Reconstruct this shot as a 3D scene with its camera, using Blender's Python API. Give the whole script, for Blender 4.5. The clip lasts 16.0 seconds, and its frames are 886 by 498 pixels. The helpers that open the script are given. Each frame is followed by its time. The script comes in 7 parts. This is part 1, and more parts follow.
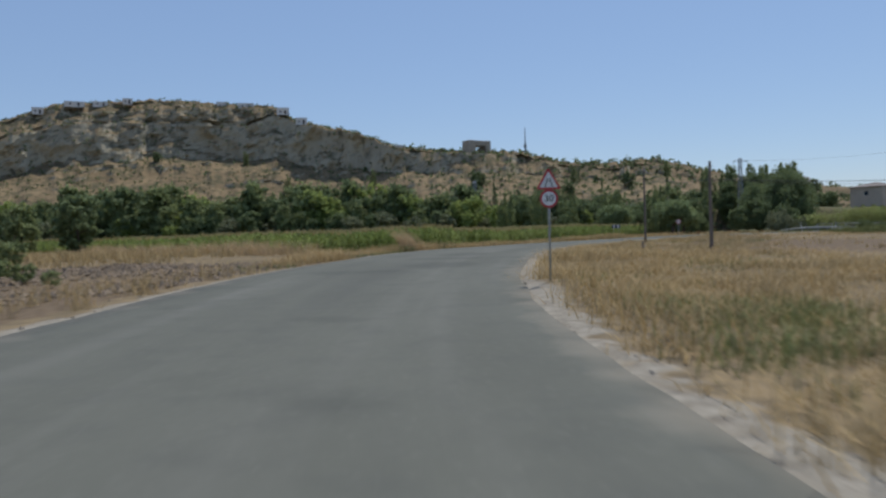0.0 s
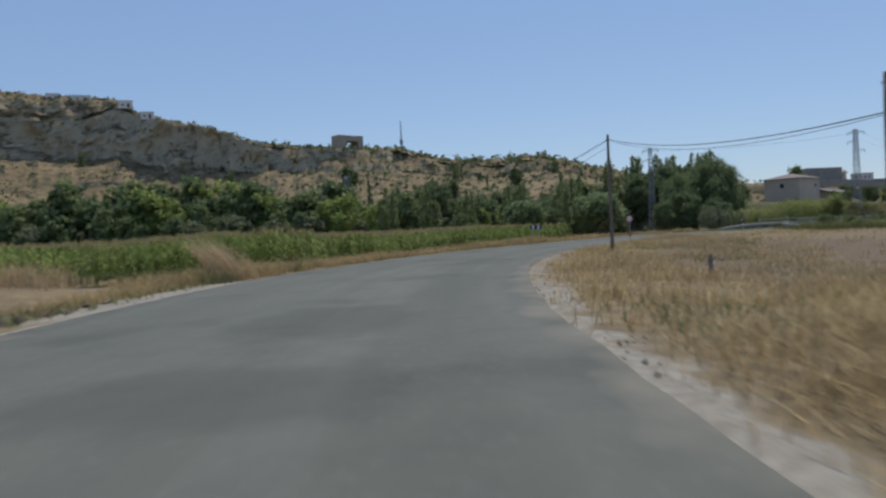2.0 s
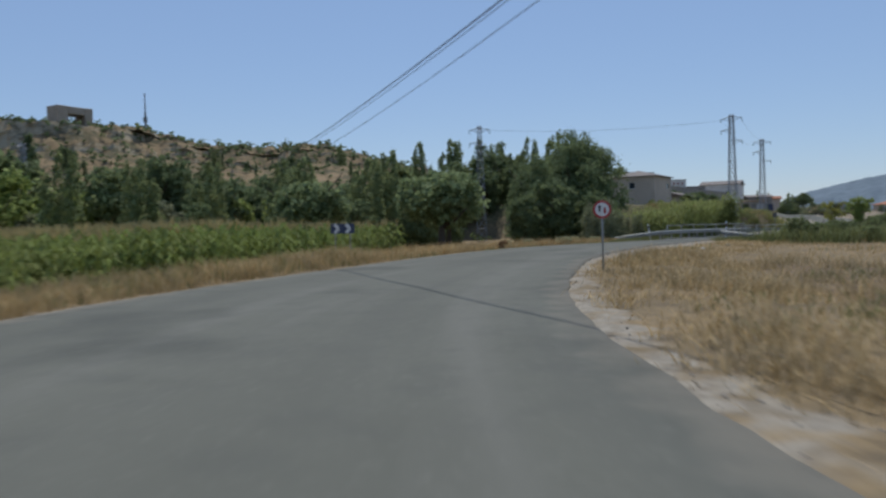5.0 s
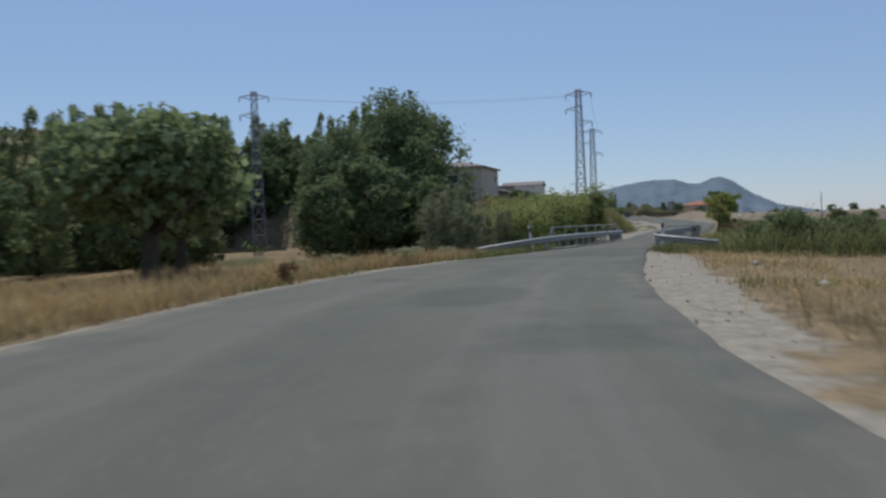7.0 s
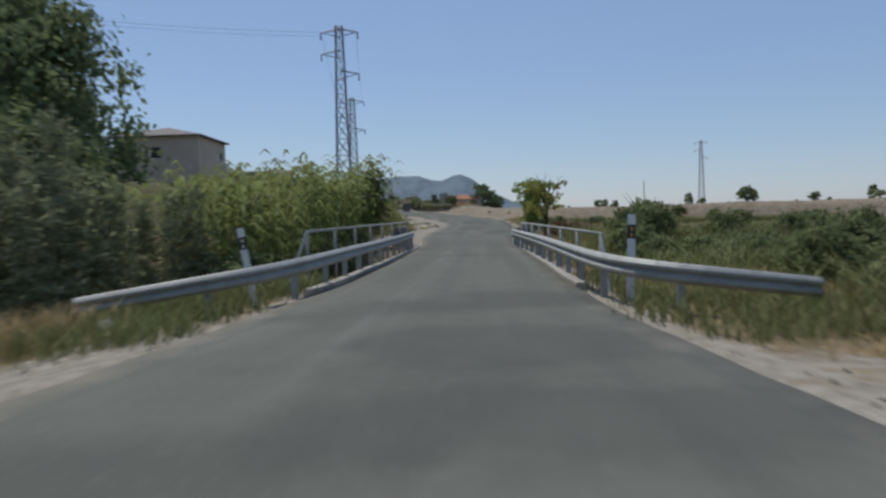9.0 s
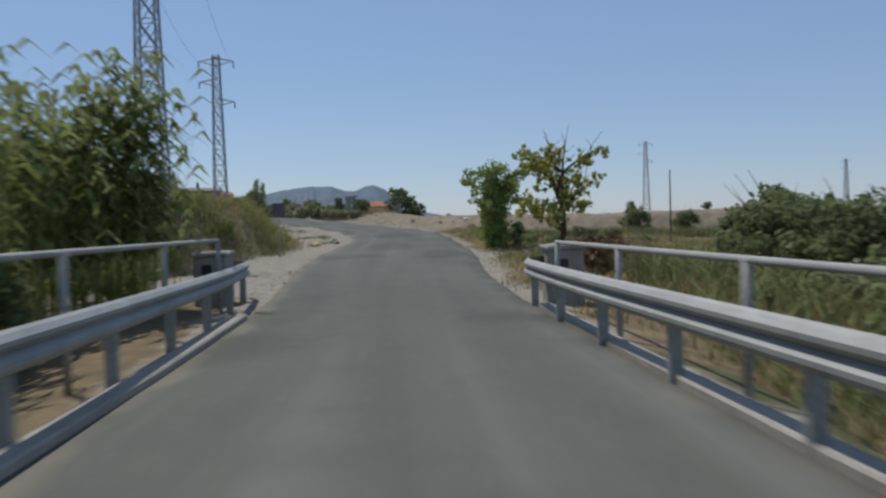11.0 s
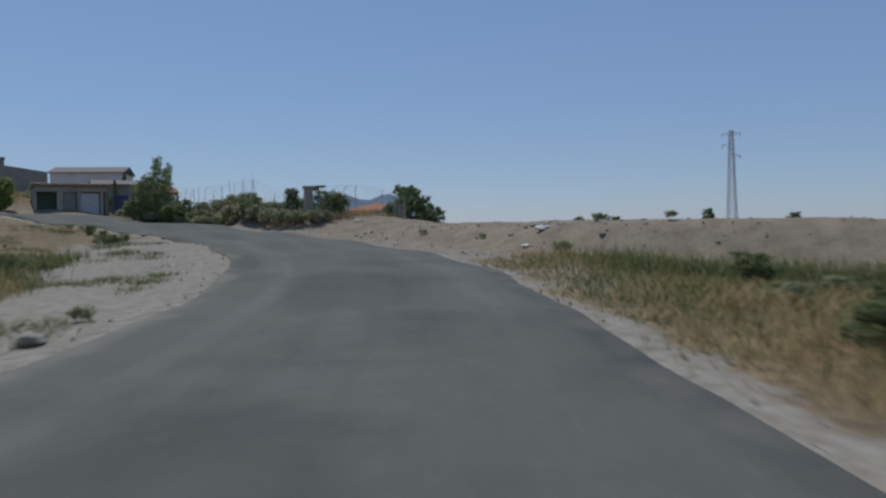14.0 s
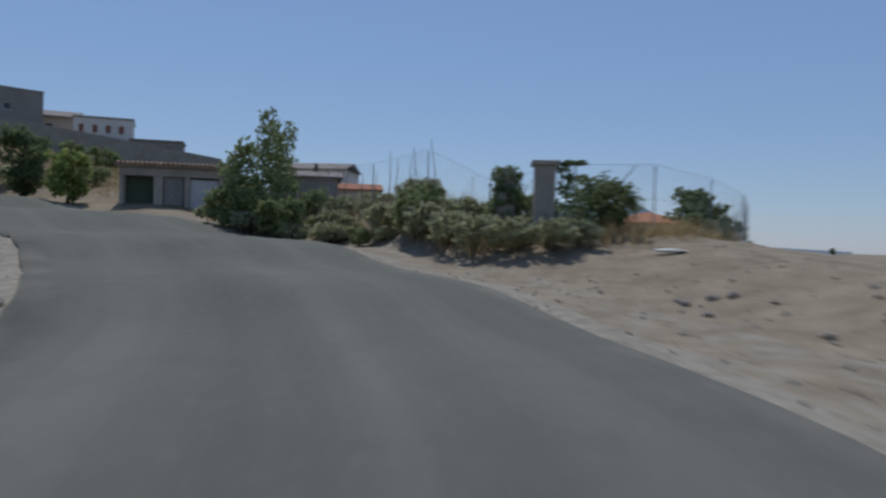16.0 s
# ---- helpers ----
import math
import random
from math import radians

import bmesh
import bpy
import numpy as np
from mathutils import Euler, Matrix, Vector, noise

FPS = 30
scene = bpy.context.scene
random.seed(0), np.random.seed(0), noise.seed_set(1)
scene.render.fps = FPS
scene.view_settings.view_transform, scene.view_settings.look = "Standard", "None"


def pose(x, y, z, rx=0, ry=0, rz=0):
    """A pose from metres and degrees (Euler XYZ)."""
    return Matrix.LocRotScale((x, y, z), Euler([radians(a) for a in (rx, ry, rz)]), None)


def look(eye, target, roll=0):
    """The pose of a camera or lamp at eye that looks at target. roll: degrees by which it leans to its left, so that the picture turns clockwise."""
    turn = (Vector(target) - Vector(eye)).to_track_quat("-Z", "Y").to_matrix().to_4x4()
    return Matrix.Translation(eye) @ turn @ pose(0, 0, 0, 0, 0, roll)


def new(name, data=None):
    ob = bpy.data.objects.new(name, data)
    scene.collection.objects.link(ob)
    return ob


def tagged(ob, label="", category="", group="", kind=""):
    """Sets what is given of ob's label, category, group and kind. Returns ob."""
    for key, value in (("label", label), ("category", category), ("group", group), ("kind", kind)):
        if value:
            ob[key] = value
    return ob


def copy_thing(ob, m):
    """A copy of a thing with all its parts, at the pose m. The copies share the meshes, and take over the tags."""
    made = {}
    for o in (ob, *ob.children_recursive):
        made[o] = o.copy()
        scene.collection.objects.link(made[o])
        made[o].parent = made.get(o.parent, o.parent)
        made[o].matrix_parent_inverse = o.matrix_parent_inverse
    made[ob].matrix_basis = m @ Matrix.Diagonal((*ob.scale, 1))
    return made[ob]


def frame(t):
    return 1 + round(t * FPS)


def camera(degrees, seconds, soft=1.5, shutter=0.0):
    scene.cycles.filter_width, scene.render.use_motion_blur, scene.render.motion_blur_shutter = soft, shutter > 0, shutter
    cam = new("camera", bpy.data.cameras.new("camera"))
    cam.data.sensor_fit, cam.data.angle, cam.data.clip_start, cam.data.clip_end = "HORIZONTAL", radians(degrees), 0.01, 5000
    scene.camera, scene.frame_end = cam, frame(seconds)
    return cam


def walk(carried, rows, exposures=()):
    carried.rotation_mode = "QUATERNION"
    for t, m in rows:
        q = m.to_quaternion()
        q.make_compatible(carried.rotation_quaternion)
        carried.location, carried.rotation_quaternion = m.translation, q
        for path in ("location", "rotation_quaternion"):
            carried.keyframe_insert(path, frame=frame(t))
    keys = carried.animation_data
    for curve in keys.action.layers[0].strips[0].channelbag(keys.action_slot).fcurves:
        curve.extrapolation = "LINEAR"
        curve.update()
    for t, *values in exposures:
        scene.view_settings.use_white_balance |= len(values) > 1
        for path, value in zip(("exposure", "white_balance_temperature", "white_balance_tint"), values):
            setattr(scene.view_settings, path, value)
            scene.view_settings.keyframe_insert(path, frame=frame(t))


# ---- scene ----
# ---- camera and its drive ----
cam = camera(59.75, 16.0, soft=2.5, shutter=0.4)
DRIVE = (
    (0.0, 0.00, 0.00, 1.40, -15.04, -1.09, -1.45), (0.5, 1.50, 6.38, 1.39, -16.26, -1.45, -0.78),
    (1.0, 3.35, 13.10, 1.42, -19.26, -1.30, -0.73), (1.5, 5.63, 19.93, 1.52, -22.44, -0.95, -1.85),
    (2.0, 8.22, 26.65, 1.63, -24.46, -1.13, -2.59), (2.5, 11.00, 33.23, 1.70, -26.23, -1.56, -2.00),
    (3.0, 14.00, 39.67, 1.72, -28.36, -1.28, -1.84), (3.5, 17.26, 46.01, 1.71, -30.92, -1.42, -1.78),
    (4.0, 20.90, 52.25, 1.69, -34.31, -1.45, -2.27), (4.5, 24.97, 58.38, 1.65, -37.75, -1.35, -1.80),
    (5.0, 29.44, 64.31, 1.61, -41.07, -1.32, -1.50), (5.5, 34.22, 69.93, 1.58, -44.39, -1.32, -1.42),
    (6.0, 39.20, 75.13, 1.58, -47.98, -1.30, -1.35), (6.5, 44.31, 79.80, 1.61, -52.05, -1.23, -1.33),
    (7.0, 49.53, 83.89, 1.68, -56.68, -1.42, -2.08), (7.5, 54.91, 87.41, 1.77, -61.74, -1.36, -1.69),
    (8.0, 60.59, 90.39, 1.84, -67.60, -1.19, -2.01), (8.5, 66.64, 92.91, 1.87, -71.88, -1.81, -1.20),
    (9.0, 72.97, 95.07, 1.86, -75.19, -2.44, -1.75), (9.5, 79.42, 96.93, 1.86, -77.58, -1.76, -1.20),
    (10.0, 85.87, 98.53, 1.84, -79.32, -1.55, -1.42), (10.5, 92.24, 99.93, 1.81, -80.64, -1.60, -1.50),
    (11.0, 98.50, 101.17, 1.77, -81.66, -1.81, -1.65), (11.5, 104.68, 102.31, 1.75, -82.33, -1.84, -1.57),
    (12.0, 110.82, 103.38, 1.76, -82.68, -1.32, -1.88), (12.5, 116.96, 104.41, 1.81, -83.15, -0.94, -1.92),
    (13.0, 122.99, 105.41, 1.87, -82.72, -0.91, -1.77), (13.5, 128.70, 106.44, 1.92, -81.60, -1.06, -1.52),
    (14.0, 134.20, 107.54, 2.05, -80.51, -1.07, -1.08), (14.5, 139.87, 108.81, 2.22, -79.08, -1.02, -2.02),
    (15.0, 145.98, 110.46, 2.40, -75.65, -0.55, -1.61), (15.5, 152.56, 112.78, 2.67, -70.36, -0.46, 0.26),
    (16.0, 159.42, 116.12, 2.96, -62.61, -0.44, 1.53))


def aim(x, y, z, yaw, pitch, lean):
    a, b = radians(yaw), radians(pitch)
    way = Vector((-math.sin(a) * math.cos(b), math.cos(a) * math.cos(b), math.sin(b)))
    return look((x, y, z), Vector((x, y, z)) + 10 * way, lean)


walk(cam, [(r[0], aim(*r[1:])) for r in DRIVE], [(0.0, -0.14, 6350, 10), (4.0, -0.18, 6300, 10), (9.0, -0.24, 6400, 10), (11.5, -0.24, 6350, 10), (12.5, -0.36, 6050, 11), (14.0, -0.56, 6000, 11), (16.0, -0.50, 6000, 11)])

# ---- sky, sun and exposure ----
SUN_WAY = Vector((0.70, 0.71, 0.0)).normalized()
SUN_UP = radians(60)
world = bpy.data.worlds.new("sky")
scene.world = world
world.use_nodes = True
sky = world.node_tree.nodes.new("ShaderNodeTexSky")
sky.sky_type, sky.sun_disc = "NISHITA", False
sky.sun_elevation, sky.sun_rotation = SUN_UP, math.atan2(SUN_WAY.x, SUN_WAY.y)
sky.altitude, sky.air_density, sky.dust_density, sky.ozone_density = 600, 1.1, 0.3, 2.2
haze = world.node_tree.nodes.new("ShaderNodeMix")
haze.data_type = "RGBA"
haze.inputs[0].default_value, haze.inputs[7].default_value = 0.45, (3.1, 4.6, 7.75, 1)
world.node_tree.links.new(sky.outputs[0], haze.inputs[6])
world.node_tree.links.new(haze.outputs[2], world.node_tree.nodes["Background"].inputs[0])
world.node_tree.nodes["Background"].inputs[1].default_value = 0.10
sun_light = new("sun", bpy.data.lights.new("sun", "SUN"))
sun_light.data.energy, sun_light.data.angle, sun_light.data.color = 3.9, radians(0.55), (1.0, 0.96, 0.90)
sun_light.matrix_world = look((0, 0, 0), -(SUN_WAY * math.cos(SUN_UP) + Vector((0, 0, math.sin(SUN_UP)))))

# ---- materials ----
def mat(name, base, rough=0.8, metal=0.0, var=None, scale=3.0, fine=40.0, bump=0.0, bump_scale=30.0, island=0.0, translucent=0.0, piece=0.0):
    """A surface with two scales of mottling between base and var, fine relief and per-piece variation."""
    m = bpy.data.materials.new(name)
    m.use_nodes = True
    t = m.node_tree
    b = t.nodes["Principled BSDF"]
    b.inputs["Roughness"].default_value, b.inputs["Metallic"].default_value = rough, metal
    b.inputs["Specular IOR Level"].default_value = 0.12 if rough > 0.74 else 0.5
    co = t.nodes.new("ShaderNodeTexCoord").outputs["Object"]

    def noise_node(s, detail=4.0):
        n = t.nodes.new("ShaderNodeTexNoise")
        n.inputs["Scale"].default_value, n.inputs["Detail"].default_value = s, detail
        t.links.new(co, n.inputs["Vector"])
        return n.outputs["Fac"]

    def mix(fac, a, c, kind="MIX"):
        n = t.nodes.new("ShaderNodeMix")
        n.data_type, n.blend_type = "RGBA", kind
        for sock, v in ((n.inputs[0], fac), (n.inputs[6], a), (n.inputs[7], c)):
            if isinstance(v, bpy.types.NodeSocket):
                t.links.new(v, sock)
            elif isinstance(v, tuple):
                sock.default_value = (*v[:3], 1)
            else:
                sock.default_value = v
        return n.outputs[2]

    def ramp(v, lo, hi):
        n = t.nodes.new("ShaderNodeMapRange")
        n.inputs[1].default_value, n.inputs[2].default_value = lo, hi
        t.links.new(v, n.inputs[0])
        return n.outputs[0]

    var = var or tuple(c * 0.7 for c in base)
    col = mix(ramp(noise_node(scale), 0.35, 0.65), base, var)
    col = mix(0.35, col, mix(ramp(noise_node(fine, 2.0), 0.3, 0.7), tuple(c * 0.55 for c in base), tuple(min(1, c * 1.35) for c in base)))
    if island:
        r = t.nodes.new("ShaderNodeNewGeometry").outputs["Random Per Island"]
        col = mix(island, col, mix(r, tuple(c * 0.35 for c in var), tuple(min(1, c * 1.7) for c in base)))
    if piece:
        r = t.nodes.new("ShaderNodeObjectInfo").outputs["Random"]
        col = mix(piece, col, mix(r, tuple(c * 0.6 for c in base), tuple(min(1, c * 1.4) for c in base)))
    t.links.new(col, b.inputs["Base Color"])
    if bump:
        n = t.nodes.new("ShaderNodeBump")
        n.inputs["Strength"].default_value, n.inputs["Distance"].default_value = bump, 0.02
        t.links.new(noise_node(bump_scale, 6.0), n.inputs["Height"])
        t.links.new(n.outputs[0], b.inputs["Normal"])
    if translucent:
        tr = t.nodes.new("ShaderNodeBsdfTranslucent")
        t.links.new(col, tr.inputs["Color"])
        mx = t.nodes.new("ShaderNodeMixShader")
        mx.inputs[0].default_value = translucent
        t.links.new(b.outputs[0], mx.inputs[1])
        t.links.new(tr.outputs[0], mx.inputs[2])
        t.links.new(mx.outputs[0], t.nodes["Material Output"].inputs[0])
    return m


M = {
    "gravel": mat("gravel", (0.42, 0.38, 0.32), 0.95, var=(0.30, 0.26, 0.21), scale=0.8, fine=14, bump=0.8),
    "straw": mat("straw", (0.470, 0.345, 0.172), 0.85, var=(0.335, 0.248, 0.126), scale=0.25, fine=2, island=0.45, translucent=0.25),
    "plume": mat("plume", (0.52, 0.39, 0.23), 0.85, var=(0.42, 0.31, 0.18), scale=0.6, fine=3, island=0.35, translucent=0.3),
    "dry_weed": mat("dry_weed", (0.319, 0.252, 0.140), 0.85, var=(0.230, 0.185, 0.101), scale=0.4, fine=2, island=0.45, translucent=0.25),
    "green_weed": mat("green_weed", (0.15, 0.175, 0.065), 0.85, var=(0.23, 0.21, 0.095), scale=0.4, island=0.45, translucent=0.25),
    "bank_green": mat("bank_green", (0.236, 0.259, 0.086), 0.85, var=(0.345, 0.310, 0.127), scale=0.35, fine=2, island=0.4, translucent=0.3),
    "corn": mat("corn", (0.190, 0.245, 0.062), 0.8, var=(0.26, 0.275, 0.10), scale=0.12, fine=2, island=0.45, translucent=0.3),
    "tassel": mat("tassel", (0.48, 0.38, 0.18), 0.85, var=(0.36, 0.29, 0.14), island=0.4, translucent=0.2),
    "leaf_dark": mat("leaf_dark", (0.193, 0.238, 0.111), 0.8, var=(0.140, 0.178, 0.084), scale=0.5, fine=3, island=0.3, translucent=0.38),
    "leaf_mid": mat("leaf_mid", (0.263, 0.302, 0.135), 0.8, var=(0.193, 0.234, 0.103), scale=0.5, fine=3, island=0.3, translucent=0.4),
    "leaf_bramble": mat("leaf_bramble", (0.195, 0.223, 0.100), 0.8, var=(0.143, 0.173, 0.076), scale=0.5, fine=3, island=0.3, translucent=0.4),
    "leaf_fig": mat("leaf_fig", (0.248, 0.302, 0.144), 0.8, var=(0.180, 0.229, 0.104), scale=0.5, fine=3, island=0.35, translucent=0.4),
    "leaf_bright": mat("leaf_bright", (0.295, 0.347, 0.105), 0.8, var=(0.222, 0.277, 0.091), scale=0.5, fine=3, island=0.3, translucent=0.4),
    "leaf_bank": mat("leaf_bank", (0.293, 0.316, 0.121), 0.8, var=(0.224, 0.251, 0.094), scale=0.5, fine=3, island=0.35, translucent=0.4),
    "leaf_grey": mat("leaf_grey", (0.420, 0.427, 0.257), 0.8, var=(0.299, 0.306, 0.176), scale=0.6, fine=3, island=0.5, translucent=0.42),
    "leaf_yellow": mat("leaf_yellow", (0.40, 0.38, 0.10), 0.75, var=(0.25, 0.27, 0.085), scale=0.9, fine=3, island=0.5, translucent=0.3),
    "reed": mat("reed", (0.216, 0.253, 0.078), 0.75, var=(0.276, 0.281, 0.101), scale=0.6, fine=3, island=0.5, translucent=0.35),
    "leaf_olive": mat("leaf_olive", (0.250, 0.268, 0.159), 0.8, var=(0.182, 0.199, 0.113), scale=0.6, fine=3, island=0.5, translucent=0.4),
    "leaf_brown": mat("leaf_brown", (0.27, 0.165, 0.085), 0.8, var=(0.19, 0.125, 0.065), scale=0.8, island=0.5, translucent=0.2),
    # steel lightened for the far pylons: air haze painted into the colour
    "hazed_steel": mat("hazed_steel", (0.52, 0.53, 0.54), 0.7, 0.1, var=(0.44, 0.45, 0.46), scale=2, fine=12),
    "bark": mat("bark", (0.12, 0.095, 0.07), 0.95, var=(0.07, 0.055, 0.04), scale=4, fine=30, bump=0.8),
    "dead_wood": mat("dead_wood", (0.27, 0.205, 0.15), 0.95, var=(0.18, 0.13, 0.095), scale=3, fine=25, bump=0.4),
    "old_wood": mat("old_wood", (0.21, 0.175, 0.145), 0.9, var=(0.14, 0.115, 0.095), scale=2, fine=25, bump=0.5),
    "galv": mat("galv", (0.345, 0.345, 0.318), 0.62, 0.15, var=(0.25, 0.248, 0.225), scale=2.5, fine=25, bump=0.1),
    "steel": mat("steel", (0.30, 0.31, 0.33), 0.65, 0.25, var=(0.24, 0.25, 0.26), scale=2, fine=12),
    "sign_white": mat("sign_white", (0.72, 0.72, 0.70), 0.45, var=(0.64, 0.63, 0.60), scale=5, fine=60),
    "sign_red": mat("sign_red", (0.45, 0.03, 0.035), 0.4, var=(0.38, 0.03, 0.035), scale=5, fine=60),
    "sign_black": mat("sign_black", (0.02, 0.02, 0.022), 0.5, var=(0.03, 0.03, 0.03), scale=5),
    "sign_blue": mat("sign_blue", (0.03, 0.045, 0.10), 0.45, var=(0.04, 0.05, 0.10), scale=5),
    "sign_back": mat("sign_back", (0.16, 0.16, 0.16), 0.6, 0.3, var=(0.12, 0.12, 0.12), scale=4),
    "reflector": mat("reflector", (0.65, 0.25, 0.03), 0.3, var=(0.55, 0.2, 0.03)),
    "concrete": mat("concrete", (0.36, 0.33, 0.28), 0.92, var=(0.25, 0.23, 0.20), scale=1.5, fine=25, bump=0.5),
    "render_white": mat("render_white", (0.74, 0.71, 0.66), 0.9, var=(0.62, 0.59, 0.53), scale=0.5, fine=12, bump=0.2),
    "ruin_wall": mat("ruin_wall", (0.42, 0.365, 0.29), 0.95, var=(0.33, 0.285, 0.225), scale=0.4, fine=6, bump=0.4),
    "render_pink": mat("render_pink", (0.582, 0.482, 0.386), 0.9, var=(0.482, 0.398, 0.319), scale=0.5, fine=12, bump=0.2),
    "render_grey": mat("render_grey", (0.30, 0.28, 0.26), 0.9, var=(0.23, 0.22, 0.20), scale=0.5, fine=10, bump=0.3),
    "roof_tile": mat("roof_tile", (0.36, 0.16, 0.09), 0.85, var=(0.26, 0.13, 0.08), scale=2, fine=10, bump=0.6, bump_scale=12, piece=0.3),
    "roof_old": mat("roof_old", (0.29, 0.195, 0.135), 0.88, var=(0.20, 0.145, 0.105), scale=2, fine=12, bump=0.5, piece=0.4),
    "roof_grey": mat("roof_grey", (0.24, 0.21, 0.19), 0.85, var=(0.18, 0.16, 0.14), scale=2, fine=10, bump=0.5),
    # near-black fill, painted shade for the inside of openings
    "gap_shade": mat("gap_shade", (0.035, 0.035, 0.04), 0.5, var=(0.025, 0.025, 0.03)),
    "glass": mat("glass", (0.04, 0.05, 0.06), 0.08, var=(0.05, 0.06, 0.07)),
    "door_paint": mat("door_paint", (0.55, 0.56, 0.57), 0.5, var=(0.48, 0.49, 0.5), scale=2),
    "shutter_red": mat("shutter_red", (0.33, 0.13, 0.09), 0.7, var=(0.26, 0.10, 0.07), scale=3),
    "stucco": mat("stucco", (0.43, 0.385, 0.315), 0.92, var=(0.27, 0.25, 0.215), scale=0.9, fine=14, bump=0.3),
    "screen": mat("screen", (0.10, 0.125, 0.085), 0.8, var=(0.07, 0.09, 0.06), scale=1.5),
    "cable": mat("cable", (0.03, 0.03, 0.033), 0.6, var=(0.04, 0.04, 0.04)),
    "stone": mat("stone", (0.370, 0.334, 0.282), 0.95, var=(0.246, 0.220, 0.185), scale=3, fine=25, bump=0.7, piece=0.35),
    "grit": mat("grit", (0.34, 0.30, 0.245), 0.95, var=(0.22, 0.195, 0.155), scale=3, fine=25, island=0.5),
    "clod": mat("clod", (0.25, 0.195, 0.14), 0.95, var=(0.17, 0.132, 0.095), scale=3, fine=25, bump=0.7, island=0.3),
    "paper": mat("paper", (0.75, 0.74, 0.70), 0.8, var=(0.62, 0.6, 0.56), scale=6),
    "yellow_sack": mat("yellow_sack", (0.62, 0.50, 0.20), 0.7, var=(0.5, 0.38, 0.14), scale=6),
    # the blue of distance haze is put into this base colour
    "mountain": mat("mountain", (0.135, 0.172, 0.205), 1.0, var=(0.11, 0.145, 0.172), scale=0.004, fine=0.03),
}

# ---- helpers for meshes ----
RNG = np.random.default_rng(7)


def mesh_of(name, verts, faces, materials, smooth=False):
    me = bpy.data.meshes.new(name)
    me.from_pydata([tuple(v) for v in np.asarray(verts, float).tolist()], [], [tuple(f) for f in faces])
    for m in (materials if isinstance(materials, (list, tuple)) else [materials]):
        me.materials.append(m)
    if smooth:
        me.shade_smooth()
    me.update()
    return me


def thing(name, label, category, at=(0, 0, 0), turn=0.0, group="", kind=""):
    ob = new(name)
    ob.empty_display_size = 0.2
    ob.matrix_world = pose(*at, 0, 0, turn)
    return tagged(ob, label, category, group, kind)


def part(name, bm, material, parent, label="", smooth=False):
    me = bpy.data.meshes.new(name)
    bm.to_mesh(me)
    bm.free()
    me.materials.append(material)
    if smooth:
        me.shade_smooth()
    ob = new(name, me)
    ob.parent = parent
    return tagged(ob, label)


def part_mesh(name, me, parent, label=""):
    ob = new(name, me)
    ob.parent = parent
    return tagged(ob, label)


def box(bm, c, s, turn=None, bevel=0.0):
    r = bmesh.ops.create_cube(bm, size=1.0)
    m = Matrix.Translation(c) @ (turn or Matrix.Identity(4)) @ Matrix.Diagonal((*s, 1))
    bmesh.ops.transform(bm, matrix=m, verts=r["verts"])
    if bevel:
        es = list({e for v in r["verts"] for e in v.link_edges})
        bmesh.ops.bevel(bm, geom=es, offset=bevel, segments=1, affect="EDGES")
    return bm


def rod(bm, a, b, r0, r1=None, n=8):
    """A tapered round bar from a to b."""
    a, b = Vector(a), Vector(b)
    d = b - a
    m = Matrix.Translation((a + b) / 2) @ d.to_track_quat("Z", "Y").to_matrix().to_4x4()
    bmesh.ops.create_cone(bm, cap_ends=True, segments=n, radius1=r0, radius2=r0 if r1 is None else r1, depth=d.length, matrix=m)
    return bm


def at_line(line, step):
    """Points every step metres along a polyline, smoothed once."""
    p = np.array(line, float)
    for _ in range(2):
        q = np.empty((2 * len(p) - 2, p.shape[1]))
        q[0::2], q[1::2] = 0.75 * p[:-1] + 0.25 * p[1:], 0.25 * p[:-1] + 0.75 * p[1:]
        p = np.vstack([p[:1], q, p[-1:]])
    s = np.concatenate([[0], np.cumsum(np.hypot(*np.diff(p[:, :2], axis=0).T))])
    n = max(2, int(s[-1] / step) + 1)
    u = np.linspace(0, s[-1], n)
    return np.stack([np.interp(u, s, p[:, i]) for i in range(p.shape[1])], 1)


# ---- the lie of the land ----
LEFT = [(-14, -45), (-9, -15), (-5.6, 3), (-3.4, 14), (-0.8, 23.5), (1.7, 29.8), (4.6, 36.3), (9.5, 47.3), (14, 56.2), (20.8, 66), (28.6, 76.6),
        (37.8, 85), (47.2, 90.2), (54.2, 93.7), (60, 96.3), (66.5, 98.7), (73, 99.9), (80.5, 100.4), (87, 101.4), (97, 103.3), (110, 106), (116, 107.6), (122, 109.4), (130, 111.2),
        (136, 112.1), (140.5, 112.8), (144, 113.3), (147.7, 114.3), (151.5, 115.7), (155.8, 117.5), (160, 120.0), (163.6, 122.9), (166.5, 126.5), (170, 132), (173.5, 141), (176, 152), (178, 170), (178, 200)]
